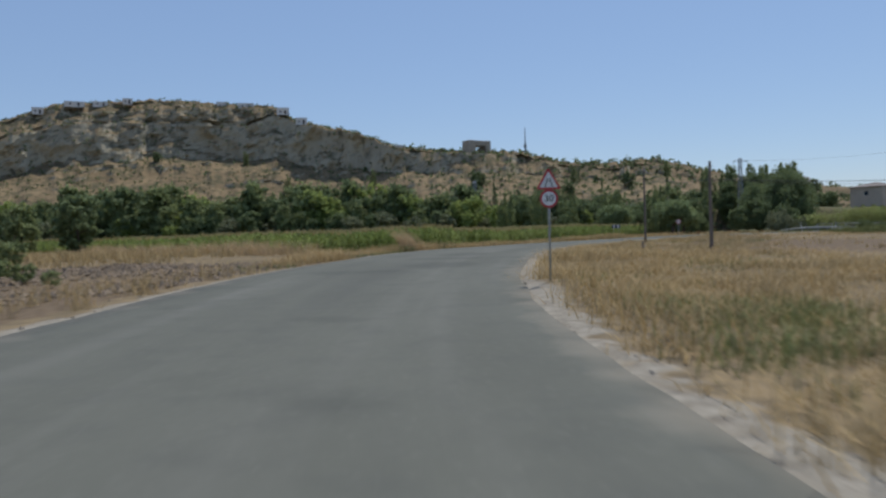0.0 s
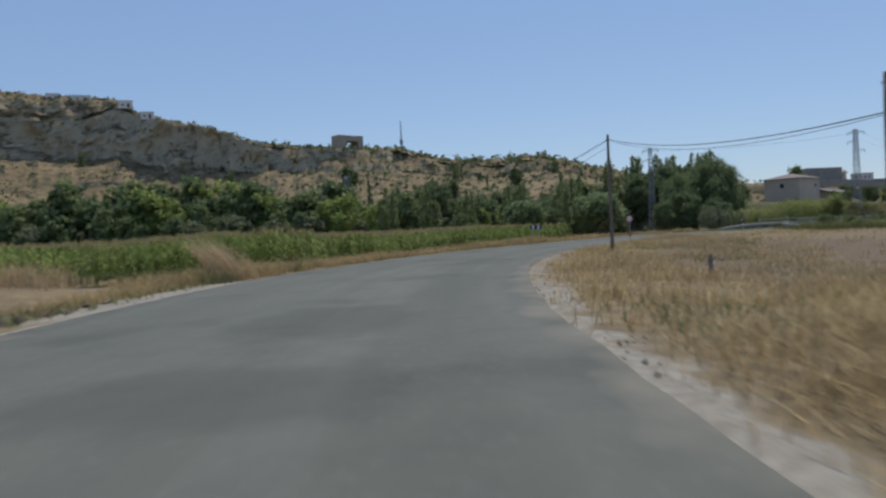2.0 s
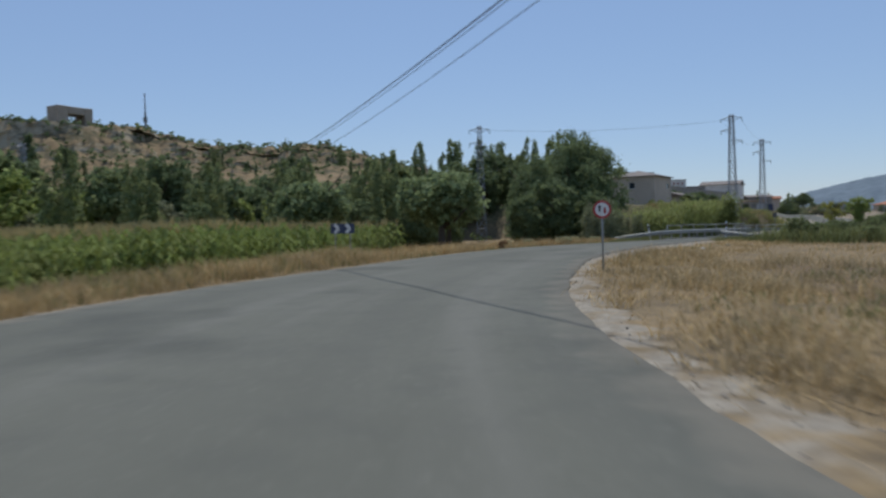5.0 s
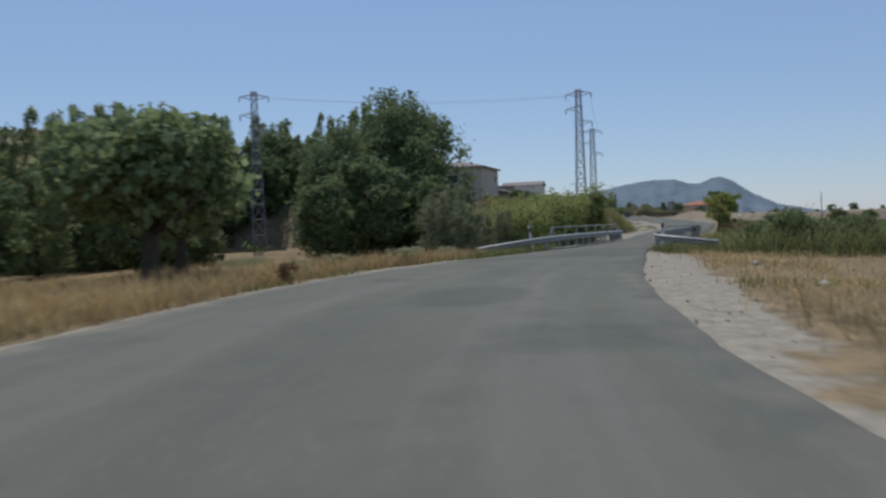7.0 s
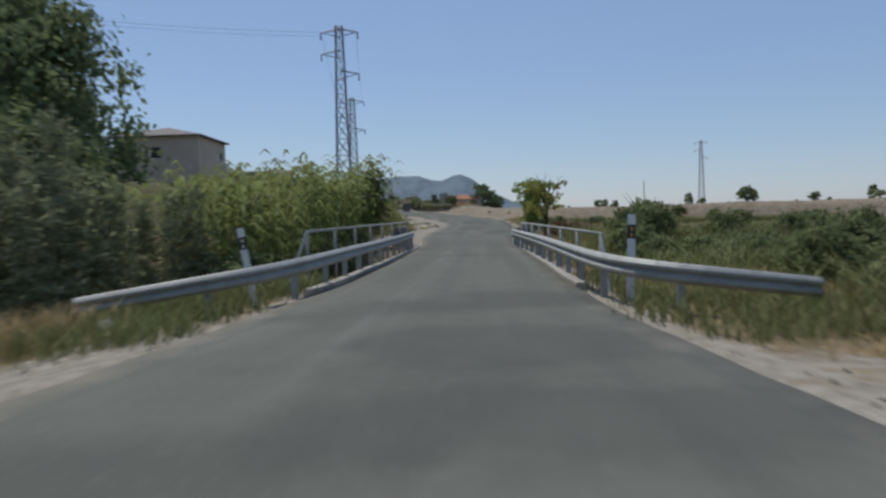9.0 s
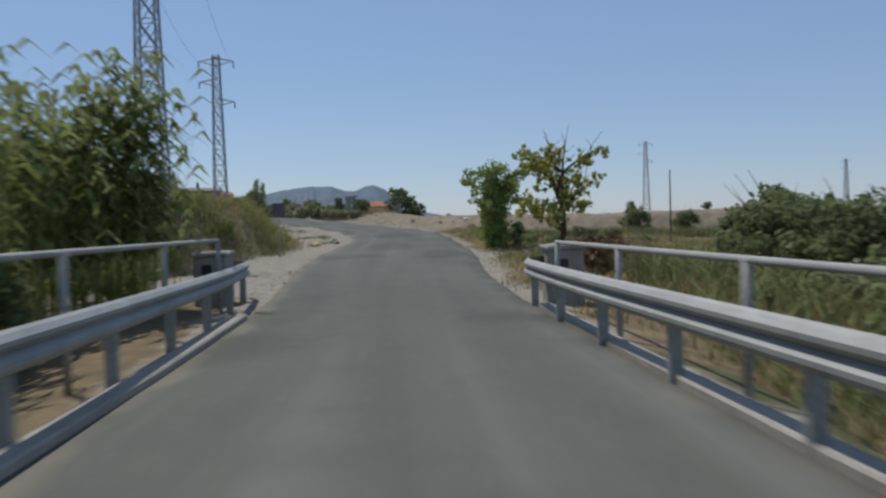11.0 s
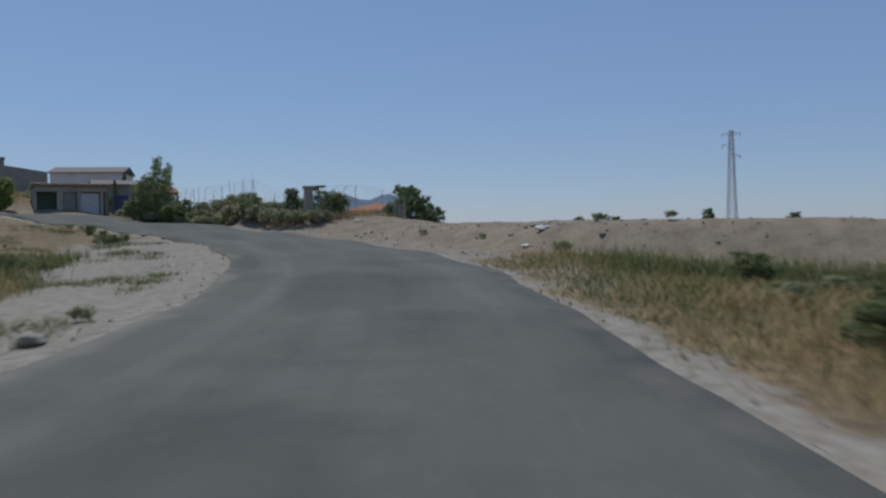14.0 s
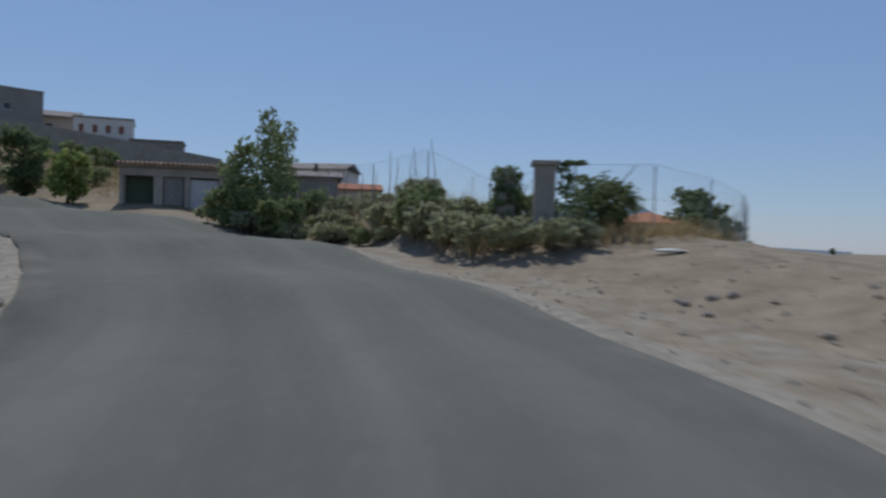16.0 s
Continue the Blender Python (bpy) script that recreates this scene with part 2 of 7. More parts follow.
RIGHT = [(-6.5, -45), (-2, -15), (2.2, 0), (3.9, 7.5), (5.2, 12.65), (7.75, 20.65), (9.5, 25), (14, 35.3), (17.4, 42), (22.5, 50.8), (28.6, 59.6), (37, 70),
         (44, 76.6), (50, 81), (55.5, 84.8), (61.8, 87.8), (68.4, 90.4), (76.7, 93), (81, 94.5), (86, 96), (97.5, 98.4), (110, 101.2),
         (116.5, 102.55), (120.5, 103.2), (130.5, 104.5), (137, 105.8), (145.2, 107.5), (151, 108.9), (154.2, 110.1), (156.6, 111.1), (159.3, 112.3), (161.8, 113.8), (164.2, 115.5), (167.3, 118.0), (169.8, 120.1), (172.2, 122.8), (175.2, 127),
         (177.5, 131), (180, 140), (182, 152), (184, 170), (184, 200)]
ROAD_N = 400


_le, _re = at_line(LEFT, 0.5), at_line(RIGHT, 0.5)
_near = np.array([_re[((_re - q) ** 2).sum(1).argmin()] for q in _le])
_mid = at_line([tuple(q) for q in ((_le + _near) / 2)[::8]], 0.7)
MID = _mid[np.linspace(0, len(_mid) - 1, ROAD_N).round().astype(int)]
_t = np.gradient(MID, axis=0)
_t /= np.hypot(_t[:, 0], _t[:, 1])[:, None]
_nrm = np.stack([-_t[:, 1], _t[:, 0]], 1)
HALF_L = np.array([np.sqrt(((_le - q) ** 2).sum(1).min()) for q in MID])
HALF_R = np.array([np.sqrt(((_re - q) ** 2).sum(1).min()) for q in MID])
LE, RE = MID + _nrm * HALF_L[:, None], MID - _nrm * HALF_R[:, None]
# road height: the drive less the camera's height, then the climb towards the houses
KX = np.array([r[1:3] for r in DRIVE])
KZ = np.array([r[3] - 1.40 for r in DRIVE])
MORE = np.array([(165, 120.6), (169.5, 125), (173.5, 131), (176.5, 140), (178.8, 152), (181, 170), (181, 200)], float)
KX = np.vstack([[(-10, -45), (-4, -15)], KX, MORE])
KZ = np.concatenate([[0, 0], KZ, [1.95, 2.38, 2.98, 3.72, 4.6, 5.8, 7.8]])


def road_z(x, y):
    x, y = np.asarray(x, float), np.asarray(y, float)
    d = (x[..., None] - KX[:, 0]) ** 2 + (y[..., None] - KX[:, 1]) ** 2
    w = 1 / (d + 3) ** 2
    return (w * KZ).sum(-1) / w.sum(-1)


def smooth01(v, a, b):
    u = np.clip((np.asarray(v, float) - a) / (b - a), 0, 1)
    return u * u * (3 - 2 * u)


def off_road(x, y):
    """Signed metres from the nearest road edge (negative on the road), the side (+1 left) and the metres along."""
    x, y = np.asarray(x, float), np.asarray(y, float)
    out, side, along = np.empty(x.shape), np.empty(x.shape), np.empty(x.shape)
    fx, fy = x.ravel(), y.ravel()
    T = np.gradient(MID, axis=0)
    T /= np.hypot(T[:, 0], T[:, 1])[:, None]
    S = np.concatenate([[0], np.cumsum(np.hypot(*np.diff(MID, axis=0).T))])
    for i in range(0, len(fx), 20000):
        a, b = fx[i:i + 20000], fy[i:i + 20000]
        d = (a[:, None] - MID[:, 0]) ** 2 + (b[:, None] - MID[:, 1]) ** 2
        k = d.argmin(1)
        cx, cy = a - MID[k, 0], b - MID[k, 1]
        lat = T[k, 0] * cy - T[k, 1] * cx
        dist = np.sqrt(d[np.arange(len(k)), k])
        out.ravel()[i:i + 20000] = dist - np.where(lat > 0, HALF_L[k], HALF_R[k])
        side.ravel()[i:i + 20000] = np.sign(lat)
        along.ravel()[i:i + 20000] = S[k]
    return out, side, along


def bumps(x, y, size, seed=0.0):
    """Cheap smooth unevenness, about -1 to 1."""
    x, y = np.asarray(x) / size, np.asarray(y) / size
    x, y = x + 0.9 * np.sin(0.83 * y + 0.31 * x + seed), y + 0.9 * np.sin(0.91 * x - 0.43 * y + 1.3)
    v = np.zeros(np.broadcast(x, y).shape)
    for i, (a, b, p) in enumerate(((1.0, 0.3, 0.1), (-0.6, 1.1, 1.7), (0.45, -1.4, 3.1), (1.9, 1.3, 4.4), (-2.3, 0.8, 0.6), (0.9, 2.6, 2.2))):
        v = v + np.sin(a * x + b * y + p + seed * (i + 1)) * (0.32 if i < 3 else 0.18)
    return v


BERM = np.array([(175.8, 122.6), (172.3, 118.9), (168.5, 115.3), (164.5, 111.8), (161.5, 109.6), (159.6, 107.5), (158.8, 104.5), (157.5, 101.5), (156, 96), (154, 84), (150, 50), (140, -30), (110, -140)], float)


def seg_dist(x, y, line):
    """Distance to a polyline and signed side (left of its way is positive)."""
    best, sg = np.full(np.shape(x), 1e9), np.zeros(np.shape(x))
    for (ax, ay), (bx, by) in zip(line[:-1], line[1:]):
        ux, uy = bx - ax, by - ay
        t = np.clip(((x - ax) * ux + (y - ay) * uy) / (ux * ux + uy * uy), 0, 1)
        qx, qy = x - ax - t * ux, y - ay - t * uy
        d = np.hypot(qx, qy)
        s = np.sign(ux * qy - uy * qx)
        sg = np.where(d < best, s, sg)
        best = np.minimum(best, d)
    return best, sg


def on_bank(x, y):
    """Metres inside the foot of the spoil bank (negative outside)."""
    d, sg = seg_dist(x, y, BERM)
    return np.where(sg > 0, d, -d)


STREAM = np.array([(-90, 235), (-30, 205), (20, 185), (60, 160), (84, 132), (97, 108), (104, 92), (118, 72), (130, 40), (140, -40)], float)


def bay(along):
    """Width of the bare bay between the road's left edge and the grass past the bridge."""
    return np.interp(along, (209, 217, 224, 232, 238, 242, 248, 252, 260, 270, 285), (1.4, 5.2, 5.2, 4.1, 2.8, 2.5, 3.7, 3.9, 5.2, 4.4, 3.5))


RETAIN = np.array([(184, 186), (192, 177), (196, 173.4), (198.5, 171.8), (201.9, 168), (205, 163.9), (210, 160.5), (222, 158)], float)


def land(x, y):
    """Height of the ground, with the roadside data used for its surface."""
    x, y = np.asarray(x, float), np.asarray(y, float)
    off, side, along = off_road(x, y)
    far = smooth01(off, 12, 70)
    z = road_z(x, y) * (1 - far) + far * 0.25
    # verges fall a little from the road; the fields lie lower
    z = z - 0.055 - 0.08 * smooth01(off, 0.0, 1.2) - 0.28 * smooth01(off, 1.0, 7.0)
    z = z - 0.16 * smooth01(-off, -0.1, 0.5)
    # stream bed
    ds, _ = seg_dist(x, y, STREAM)
    z = z - 2.3 * np.exp(-(ds / 5.5) ** 2) * smooth01(off, 0.6, 3.2)
    # bank beside the road past the bridge
    bank = smooth01(along, 213, 221) * (1 - 0.5 * smooth01(along, 240, 252)) * (1 - smooth01(along, 256, 268)) * (side > 0)
    z = z + bank * ((2.75 + 1.1 * (1 - smooth01(along, 224, 240))) * smooth01(off - bay(along) - 0.1, 0.0, 3.0) + 1.2 * smooth01(off, 9, 28))
    # rising ground to the houses
    up = (y - 140) * 0.9 - (x - 184) * 0.35
    m = smooth01(up, -9, 3) * smooth01(off, 1.0, 6.0) * smooth01(x, 166, 176) * (1 - smooth01(x, 300, 500))
    _dw, _sw = seg_dist(x, y, RETAIN)
    z = z * (1 - m) + m * (3.9 + 0.25 * np.clip(up - 1, -4, 22) + 0.12 * np.clip(up - 40, 0, 70) + 1.7 * smooth01(np.where(_sw > 0, _dw, -_dw), 0.3, 1.2) * smooth01(x, 180, 188) * (1 - smooth01(x, 206, 214)))
    # spoil bank on the other side
    db, sb = seg_dist(x, y, BERM)
    inside = np.where(sb > 0, db, -db)
    face = smooth01(inside, 0.0, 2.9) * smooth01(x + 0.2 * y, 145, 172) * (y < 132)
    rise = np.where(y > 118, 1.0 - 0.35 * smooth01(y, 118, 126), 1.0)
    z = np.where((side < 0) & (x > 120), z * (1 - face) + face * (2.46 * rise - 0.22 * (1 - smooth01(y, 96, 112)) + 0.09 * bumps(x, y, 2.2) + 0.08 * bumps(x, y, 0.8, 2.0) + 0.05 * bumps(x, y, 9)), z)
    # the mound with the garden fence
    mound = np.exp(-(((x - 180.5) / 5.5) ** 2 + ((y - 126.5) / 8.5) ** 2))
    z = z + 1.65 * mound * smooth01(off, 1.6, 4.2)
    z = z + 0.2 * np.exp(-((x - 8.0) ** 2 + (y - 18.2) ** 2) / 4.0) * smooth01(off, 0.15, 0.9)
    z = z + smooth01(off, 0.4, 3.0) * (0.07 * bumps(x, y, 1.3) + 0.035 * bumps(x, y, 0.55, 4.0) + 0.16 * bumps(x, y, 6.0, 2.0))
    return z, off, side, along, ds, inside


def ground_z(x, y):
    return float(land(np.array([x]), np.array([y]))[0][0])


def lines(lo, hi, step, reach):
    a = list(np.arange(lo, hi + step, step))
    d, v = step, hi
    while v < reach:
        d *= 1.28
        v += d
        a.append(v)
    d, v = step, lo
    while v > -reach:
        d *= 1.28
        v -= d
        a.insert(0, v)
    return np.array(a)


GX, GY = lines(-25, 205, 0.7, 4300), lines(-12, 174, 0.7, 4300)
XX, YY = np.meshgrid(GX, GY, indexing="ij")
ZZ, OFF, SIDE, ALONG, DSTREAM, INBERM = land(XX, YY)
nx, ny = XX.shape
idx = np.arange(nx * ny).reshape(nx, ny)
quads = np.stack([idx[:-1, :-1], idx[1:, :-1], idx[1:, 1:], idx[:-1, 1:]], -1).reshape(-1, 4)
# kinds of surface: gravel, green, tilled soil, pale earth
wob = bumps(XX, YY, 2.6, 1.0)
narrow = (SIDE < 0) * (1 - smooth01(ALONG, 145, 152))
gravel = (1 - smooth01(OFF + 0.3 * wob + 0.25 * narrow, 0.25, 0.95 - 0.3 * narrow)) * (1 - 0.35 * narrow)
gravel = np.maximum(gravel, smooth01(ALONG, 215, 219) * (1 - smooth01(ALONG, 270, 280)) * (SIDE > 0) * (1 - smooth01(OFF + 0.35 * wob - bay(ALONG) - 0.3, -0.5, 0.6)))
gravel = np.maximum(gravel, (SIDE < 0) * (1 - smooth01(ALONG, 140, 150)) * (0.8 - 0.3 * smooth01(ALONG, 84, 96)) * (1 - smooth01(OFF + 0.25 * wob, 0.45 + 0.2 * smooth01(ALONG, 84, 96), 0.95 + 0.35 * smooth01(ALONG, 84, 96))))
gravel = np.maximum(gravel, smooth01(ALONG, 152, 160) * (1 - smooth01(ALONG, 178, 186)) * (SIDE < 0) * (1 - smooth01(OFF + 0.5 * wob, 1.3, 2.3)))
gravel = np.maximum(gravel, smooth01(ALONG, 88, 92) * (1 - smooth01(ALONG, 100, 106)) * (SIDE > 0) * (1 - smooth01(OFF + 0.3 * wob, 1.4, 2.4)))
gravel = np.maximum(gravel, smooth01(ALONG, 160, 170) * (1 - smooth01(ALONG, 184, 188)) * (SIDE > 0) * (1 - smooth01(OFF + 0.3 * wob, 1.4, 2.4)))
gravel = np.maximum(gravel, smooth01(ALONG, 212, 216) * (1 - smooth01(ALONG, 236, 242)) * (SIDE < 0) * (1 - smooth01(OFF + 0.5 * wob, 0.7, 1.5)))
gravel = np.maximum(gravel, 0.46 * (SIDE < 0) * smooth01(ALONG, 249, 254) * (1 - smooth01(ALONG, 282, 290)) * (1 - smooth01(INBERM + 0.3 * wob, -0.5, 0.4)) * smooth01(INBERM, -3.2, -2.4))
gravel = np.maximum(gravel, 0.46 * (SIDE < 0) * smooth01(ALONG, 254, 258) * (1 - smooth01(ALONG, 282, 290)) * (1 - smooth01(INBERM + 0.3 * wob, -0.5, 0.4)))
earth = smooth01(XX + 0.3 * YY, 160, 172) * (SIDE < 0) * (YY < 133) * (INBERM > -1.7 + 0.5 * wob) * (XX > 140)
earth = np.maximum(earth, (SIDE < 0) * smooth01(ALONG, 248, 254) * (1 - smooth01(ALONG, 300, 320)) * (1 - smooth01(OFF, 3.0, 5.0)))
earth = np.maximum(earth, 0.3 * smooth01(YY - 0.35 * XX, 70, 84) * smooth01(XX, 172, 184))
tilled = (SIDE > 0) * (1 - smooth01(ALONG, 92, 98)) * smooth01(OFF + 0.5 * wob, 1.0, 2.2) * (1 - smooth01(OFF, 20, 24))
tilled = np.maximum(tilled, 0.85 * (SIDE < 0) * smooth01(ALONG, 84, 100) * (1 - smooth01(ALONG, 150, 158)) * smooth01(OFF + wob, 4.5, 7.0) * (1 - smooth01(OFF + 4 * bumps(XX, YY, 9.0), 24, 44)))
green = smooth01(-DSTREAM + 3 * wob, -8, -3) + 0.3 * smooth01(wob, 0.1, 0.8)
green = np.maximum(green, (SIDE > 0) * smooth01(ALONG, 213, 219) * (1 - smooth01(ALONG, 246, 254)) * smooth01(OFF, 4, 6) * 0.6)
green = np.clip(np.maximum(green, 0.5 * (SIDE < 0) * smooth01(ALONG, 210, 214) * (1 - smooth01(ALONG, 246, 252)) * smooth01(OFF, 2, 5)), 0, 1)

gm = bpy.data.materials.new("ground")
gm.use_nodes = True
gt = gm.node_tree
gb = gt.nodes["Principled BSDF"]
gb.inputs["Roughness"].default_value = 0.95
gb.inputs["Specular IOR Level"].default_value = 0.1


def g_noise(s, d=5.0):
    n = gt.nodes.new("ShaderNodeTexNoise")
    n.inputs["Scale"].default_value, n.inputs["Detail"].default_value = s, d
    gt.links.new(gt.nodes.new("ShaderNodeTexCoord").outputs["Object"], n.inputs["Vector"])
    return n.outputs["Fac"]


def g_map(v, lo, hi):
    n = gt.nodes.new("ShaderNodeMapRange")
    n.inputs[1].default_value, n.inputs[2].default_value = lo, hi
    gt.links.new(v, n.inputs[0])
    return n.outputs[0]


def g_mix(fac, a, c):
    n = gt.nodes.new("ShaderNodeMix")
    n.data_type = "RGBA"
    for sock, v in ((n.inputs[0], fac), (n.inputs[6], a), (n.inputs[7], c)):
        if isinstance(v, bpy.types.NodeSocket):
            gt.links.new(v, sock)
        elif isinstance(v, tuple):
            sock.default_value = (*v, 1)
        else:
            sock.default_value = v
    return n.outputs[2]


def g_kind(channel, spread=0.9):
    """A surface kind, its border broken up by fine noise."""
    a = gt.nodes.new("ShaderNodeAttribute")
    a.attribute_name = channel
    s = gt.nodes.new("ShaderNodeMath")
    s.operation = "ADD"
    gt.links.new(a.outputs["Fac"], s.inputs[0])
    k = gt.nodes.new("ShaderNodeMath")
    k.operation = "MULTIPLY_ADD"
    gt.links.new(g_noise(1.7), k.inputs[0])
    k.inputs[1].default_value, k.inputs[2].default_value = spread, -spread / 2
    gt.links.new(k.outputs[0], s.inputs[1])
    return g_map(s.outputs[0], 0.35, 0.65)


gc = g_mix(g_map(g_noise(0.22), 0.35, 0.65), (0.268, 0.198, 0.110), (0.192, 0.147, 0.084))
gc = g_mix(g_map(g_noise(2.2), 0.40, 0.68), gc, (0.135, 0.105, 0.065))
gc = g_mix(g_kind("green"), gc, (0.085, 0.088, 0.04))
gc = g_mix(g_kind("tilled"), gc, g_mix(g_map(g_noise(3.5), 0.35, 0.65), (0.105, 0.075, 0.046), (0.188, 0.138, 0.088)))
gc = g_mix(g_kind("earth"), gc, g_mix(g_map(g_noise(1.3), 0.35, 0.65), (0.278, 0.230, 0.163), (0.200, 0.163, 0.115)))
gc = g_mix(g_kind("gravel", 1.35), gc, g_mix(g_map(g_noise(4.0), 0.35, 0.65), (0.312, 0.282, 0.228), (0.220, 0.195, 0.153)))
gc = g_mix(g_map(g_noise(7.0, 6.0), 0.50, 0.72), gc, g_mix(0.35, gc, (0.12, 0.095, 0.07)))
gc = g_mix(g_map(g_noise(22, 3.0), 0.55, 0.75), gc, g_mix(0.5, gc, (0.10, 0.08, 0.06)))
gt.links.new(gc, gb.inputs["Base Color"])
gbump = gt.nodes.new("ShaderNodeBump")
gbump.inputs["Strength"].default_value, gbump.inputs["Distance"].default_value = 0.5, 0.04
gt.links.new(g_noise(9.0, 9.0), gbump.inputs["Height"])
gt.links.new(gbump.outputs[0], gb.inputs["Normal"])

me = mesh_of("ground", np.stack([XX, YY, ZZ], -1).reshape(-1, 3), quads.tolist(), gm, True)
for key, arr in (("gravel", gravel), ("green", green), ("tilled", tilled), ("earth", earth)):
    a = me.attributes.new(key, "FLOAT", "POINT")
    a.data.foreach_set("value", np.clip(arr, 0, 1).astype(np.float32).ravel())
tagged(new("ground", me), "dry summer fields with straw, bare soil and gravel", "ground", kind="structure")

# ---- road ----
rm = bpy.data.materials.new("asphalt")
rm.use_nodes = True
gt, gb = rm.node_tree, rm.node_tree.nodes["Principled BSDF"]
gb.inputs["Roughness"].default_value = 0.9
gb.inputs["Specular IOR Level"].default_value = 0.12
at_uv = gt.nodes.new("ShaderNodeUVMap")
sc = gt.nodes.new("ShaderNodeMapping")
sc.inputs["Scale"].default_value = (0.10, 0.55, 1)
gt.links.new(at_uv.outputs[0], sc.inputs[0])
streak = gt.nodes.new("ShaderNodeTexNoise")
streak.inputs["Scale"].default_value, streak.inputs["Detail"].default_value = 1.0, 4.0
gt.links.new(sc.outputs[0], streak.inputs["Vector"])
rc = g_mix(g_map(streak.outputs["Fac"], 0.34, 0.68), (0.115, 0.117, 0.094), (0.135, 0.137, 0.111))
lane = gt.nodes.new("ShaderNodeMapping")
lane.inputs["Scale"].default_value = (0.035, 1.15, 1)
gt.links.new(at_uv.outputs[0], lane.inputs[0])
worn = gt.nodes.new("ShaderNodeTexNoise")
worn.inputs["Scale"].default_value, worn.inputs["Detail"].default_value = 1.0, 3.0
gt.links.new(lane.outputs[0], worn.inputs["Vector"])
rc = g_mix(g_map(worn.outputs["Fac"], 0.52, 0.70), rc, g_mix(0.45, rc, (0.185, 0.182, 0.157)))
rc = g_mix(g_map(worn.outputs["Fac"], 0.46, 0.30), rc, g_mix(0.35, rc, (0.085, 0.087, 0.076)))
rc = g_mix(g_map(g_noise(0.22, 5.0), 0.55, 0.66), rc, g_mix(0.55, rc, (0.066, 0.069, 0.058)))
rc = g_mix(g_map(g_noise(1.3, 7.0), 0.50, 0.72), rc, g_mix(0.30, rc, (0.080, 0.083, 0.073)))
rc = g_mix(g_map(g_noise(9.0, 5.0), 0.55, 0.72), rc, g_mix(0.28, rc, (0.20, 0.196, 0.168)))
# old dark oil and tar stains
rc = g_mix(g_kind("stain", 0.7), rc, g_mix(0.42, rc, (0.062, 0.064, 0.055)))
# dust and crumbs lying along both edges
sep = gt.nodes.new("ShaderNodeSeparateXYZ")
gt.links.new(at_uv.outputs[0], sep.inputs[0])
off = gt.nodes.new("ShaderNodeMath")
off.operation = "SUBTRACT"
gt.links.new(sep.outputs["Y"], off.inputs[0])
off.inputs[1].default_value = 3.0
side = gt.nodes.new("ShaderNodeMath")
side.operation = "ABSOLUTE"
gt.links.new(off.outputs[0], side.inputs[0])
ragged = gt.nodes.new("ShaderNodeMath")
ragged.operation = "MULTIPLY_ADD"
gt.links.new(g_noise(0.9, 6.0), ragged.inputs[0])
ragged.inputs[1].default_value = 1.1
gt.links.new(side.outputs[0], ragged.inputs[2])
rc = g_mix(g_map(ragged.outputs[0], 3.20, 3.62), rc, g_mix(0.55, rc, (0.30, 0.265, 0.205)))
rc = g_mix(g_map(g_noise(60, 2.0), 0.3, 0.75), g_mix(0.25, rc, (0.08, 0.08, 0.08)), rc)
gt.links.new(rc, gb.inputs["Base Color"])
gbump = gt.nodes.new("ShaderNodeBump")
gbump.inputs["Strength"].default_value, gbump.inputs["Distance"].default_value = 0.35, 0.01
gt.links.new(g_noise(90, 4.0), gbump.inputs["Height"])
gt.links.new(gbump.outputs[0], gb.inputs["Normal"])

ACROSS = 13
S_ALONG = np.concatenate([[0], np.cumsum(np.hypot(*np.diff(MID, axis=0).T))])
rv, ruv = [], []
for i in range(ROAD_N):
    for j in range(ACROSS):
        u = j / (ACROSS - 1)
        fray = 0.03 * float(bumps(S_ALONG[i], 7.0 * (j > 6), 0.45)) if j in (0, ACROSS - 1) else 0.0
        w = u + (fray / 6.0)
        q = LE[i] * (1 - w) + RE[i] * w
        rv.append((q[0], q[1], 0.0))
        ruv.append((S_ALONG[i], u * 6.0))
rv = np.array(rv)
crown = np.array([math.sin(math.pi * (k % ACROSS) / (ACROSS - 1)) for k in range(len(rv))])
rv[:, 2] = road_z(rv[:, 0], rv[:, 1]) + 0.03 * crown - 0.02
rf = [(i * ACROSS + j + 1, i * ACROSS + j, (i + 1) * ACROSS + j, (i + 1) * ACROSS + j + 1)[::-1] for i in range(ROAD_N - 1) for j in range(ACROSS - 1)]
# turned-down edges
base = len(rv)
rv = np.vstack([rv, *[rv[k::ACROSS] - (0, 0, 0.12) for k in (0, ACROSS - 1)]])
for i in range(ROAD_N - 1):
    a, b = i * ACROSS, (i + 1) * ACROSS
    rf.append((a, b, base + i + 1, base + i))
    a, b = a + ACROSS - 1, b + ACROSS - 1
    rf.append((b, a, base + ROAD_N + i, base + ROAD_N + i + 1))
ruv += [(s, 0.0) for s in S_ALONG] + [(s, 6.0) for s in S_ALONG]
STAINS = ((11.6, 38.8, 2.6, 1.6), (9.2, 33.7, 1.6, 2.0), (7.5, 28.2, 2.6, 1.5), (81.2, 96.7, 1.6, 2.0), (78.1, 95.6, 1.2, 2.3), (61.7, 91.3, 2.2, 1.2), (136.2, 109.4, 3.6, 1.2), (130.2, 105.8, 3.2, 1.0), (147.9, 111.6, 4.0, 1.3), (26.0, 59.9, 2.4, 1.4), (154.3, 116.6, 3.0, 0.65), (159.4, 119.9, 3.6, 0.65), (163.6, 123.1, 3.0, 0.6))
stain = np.zeros(len(rv))
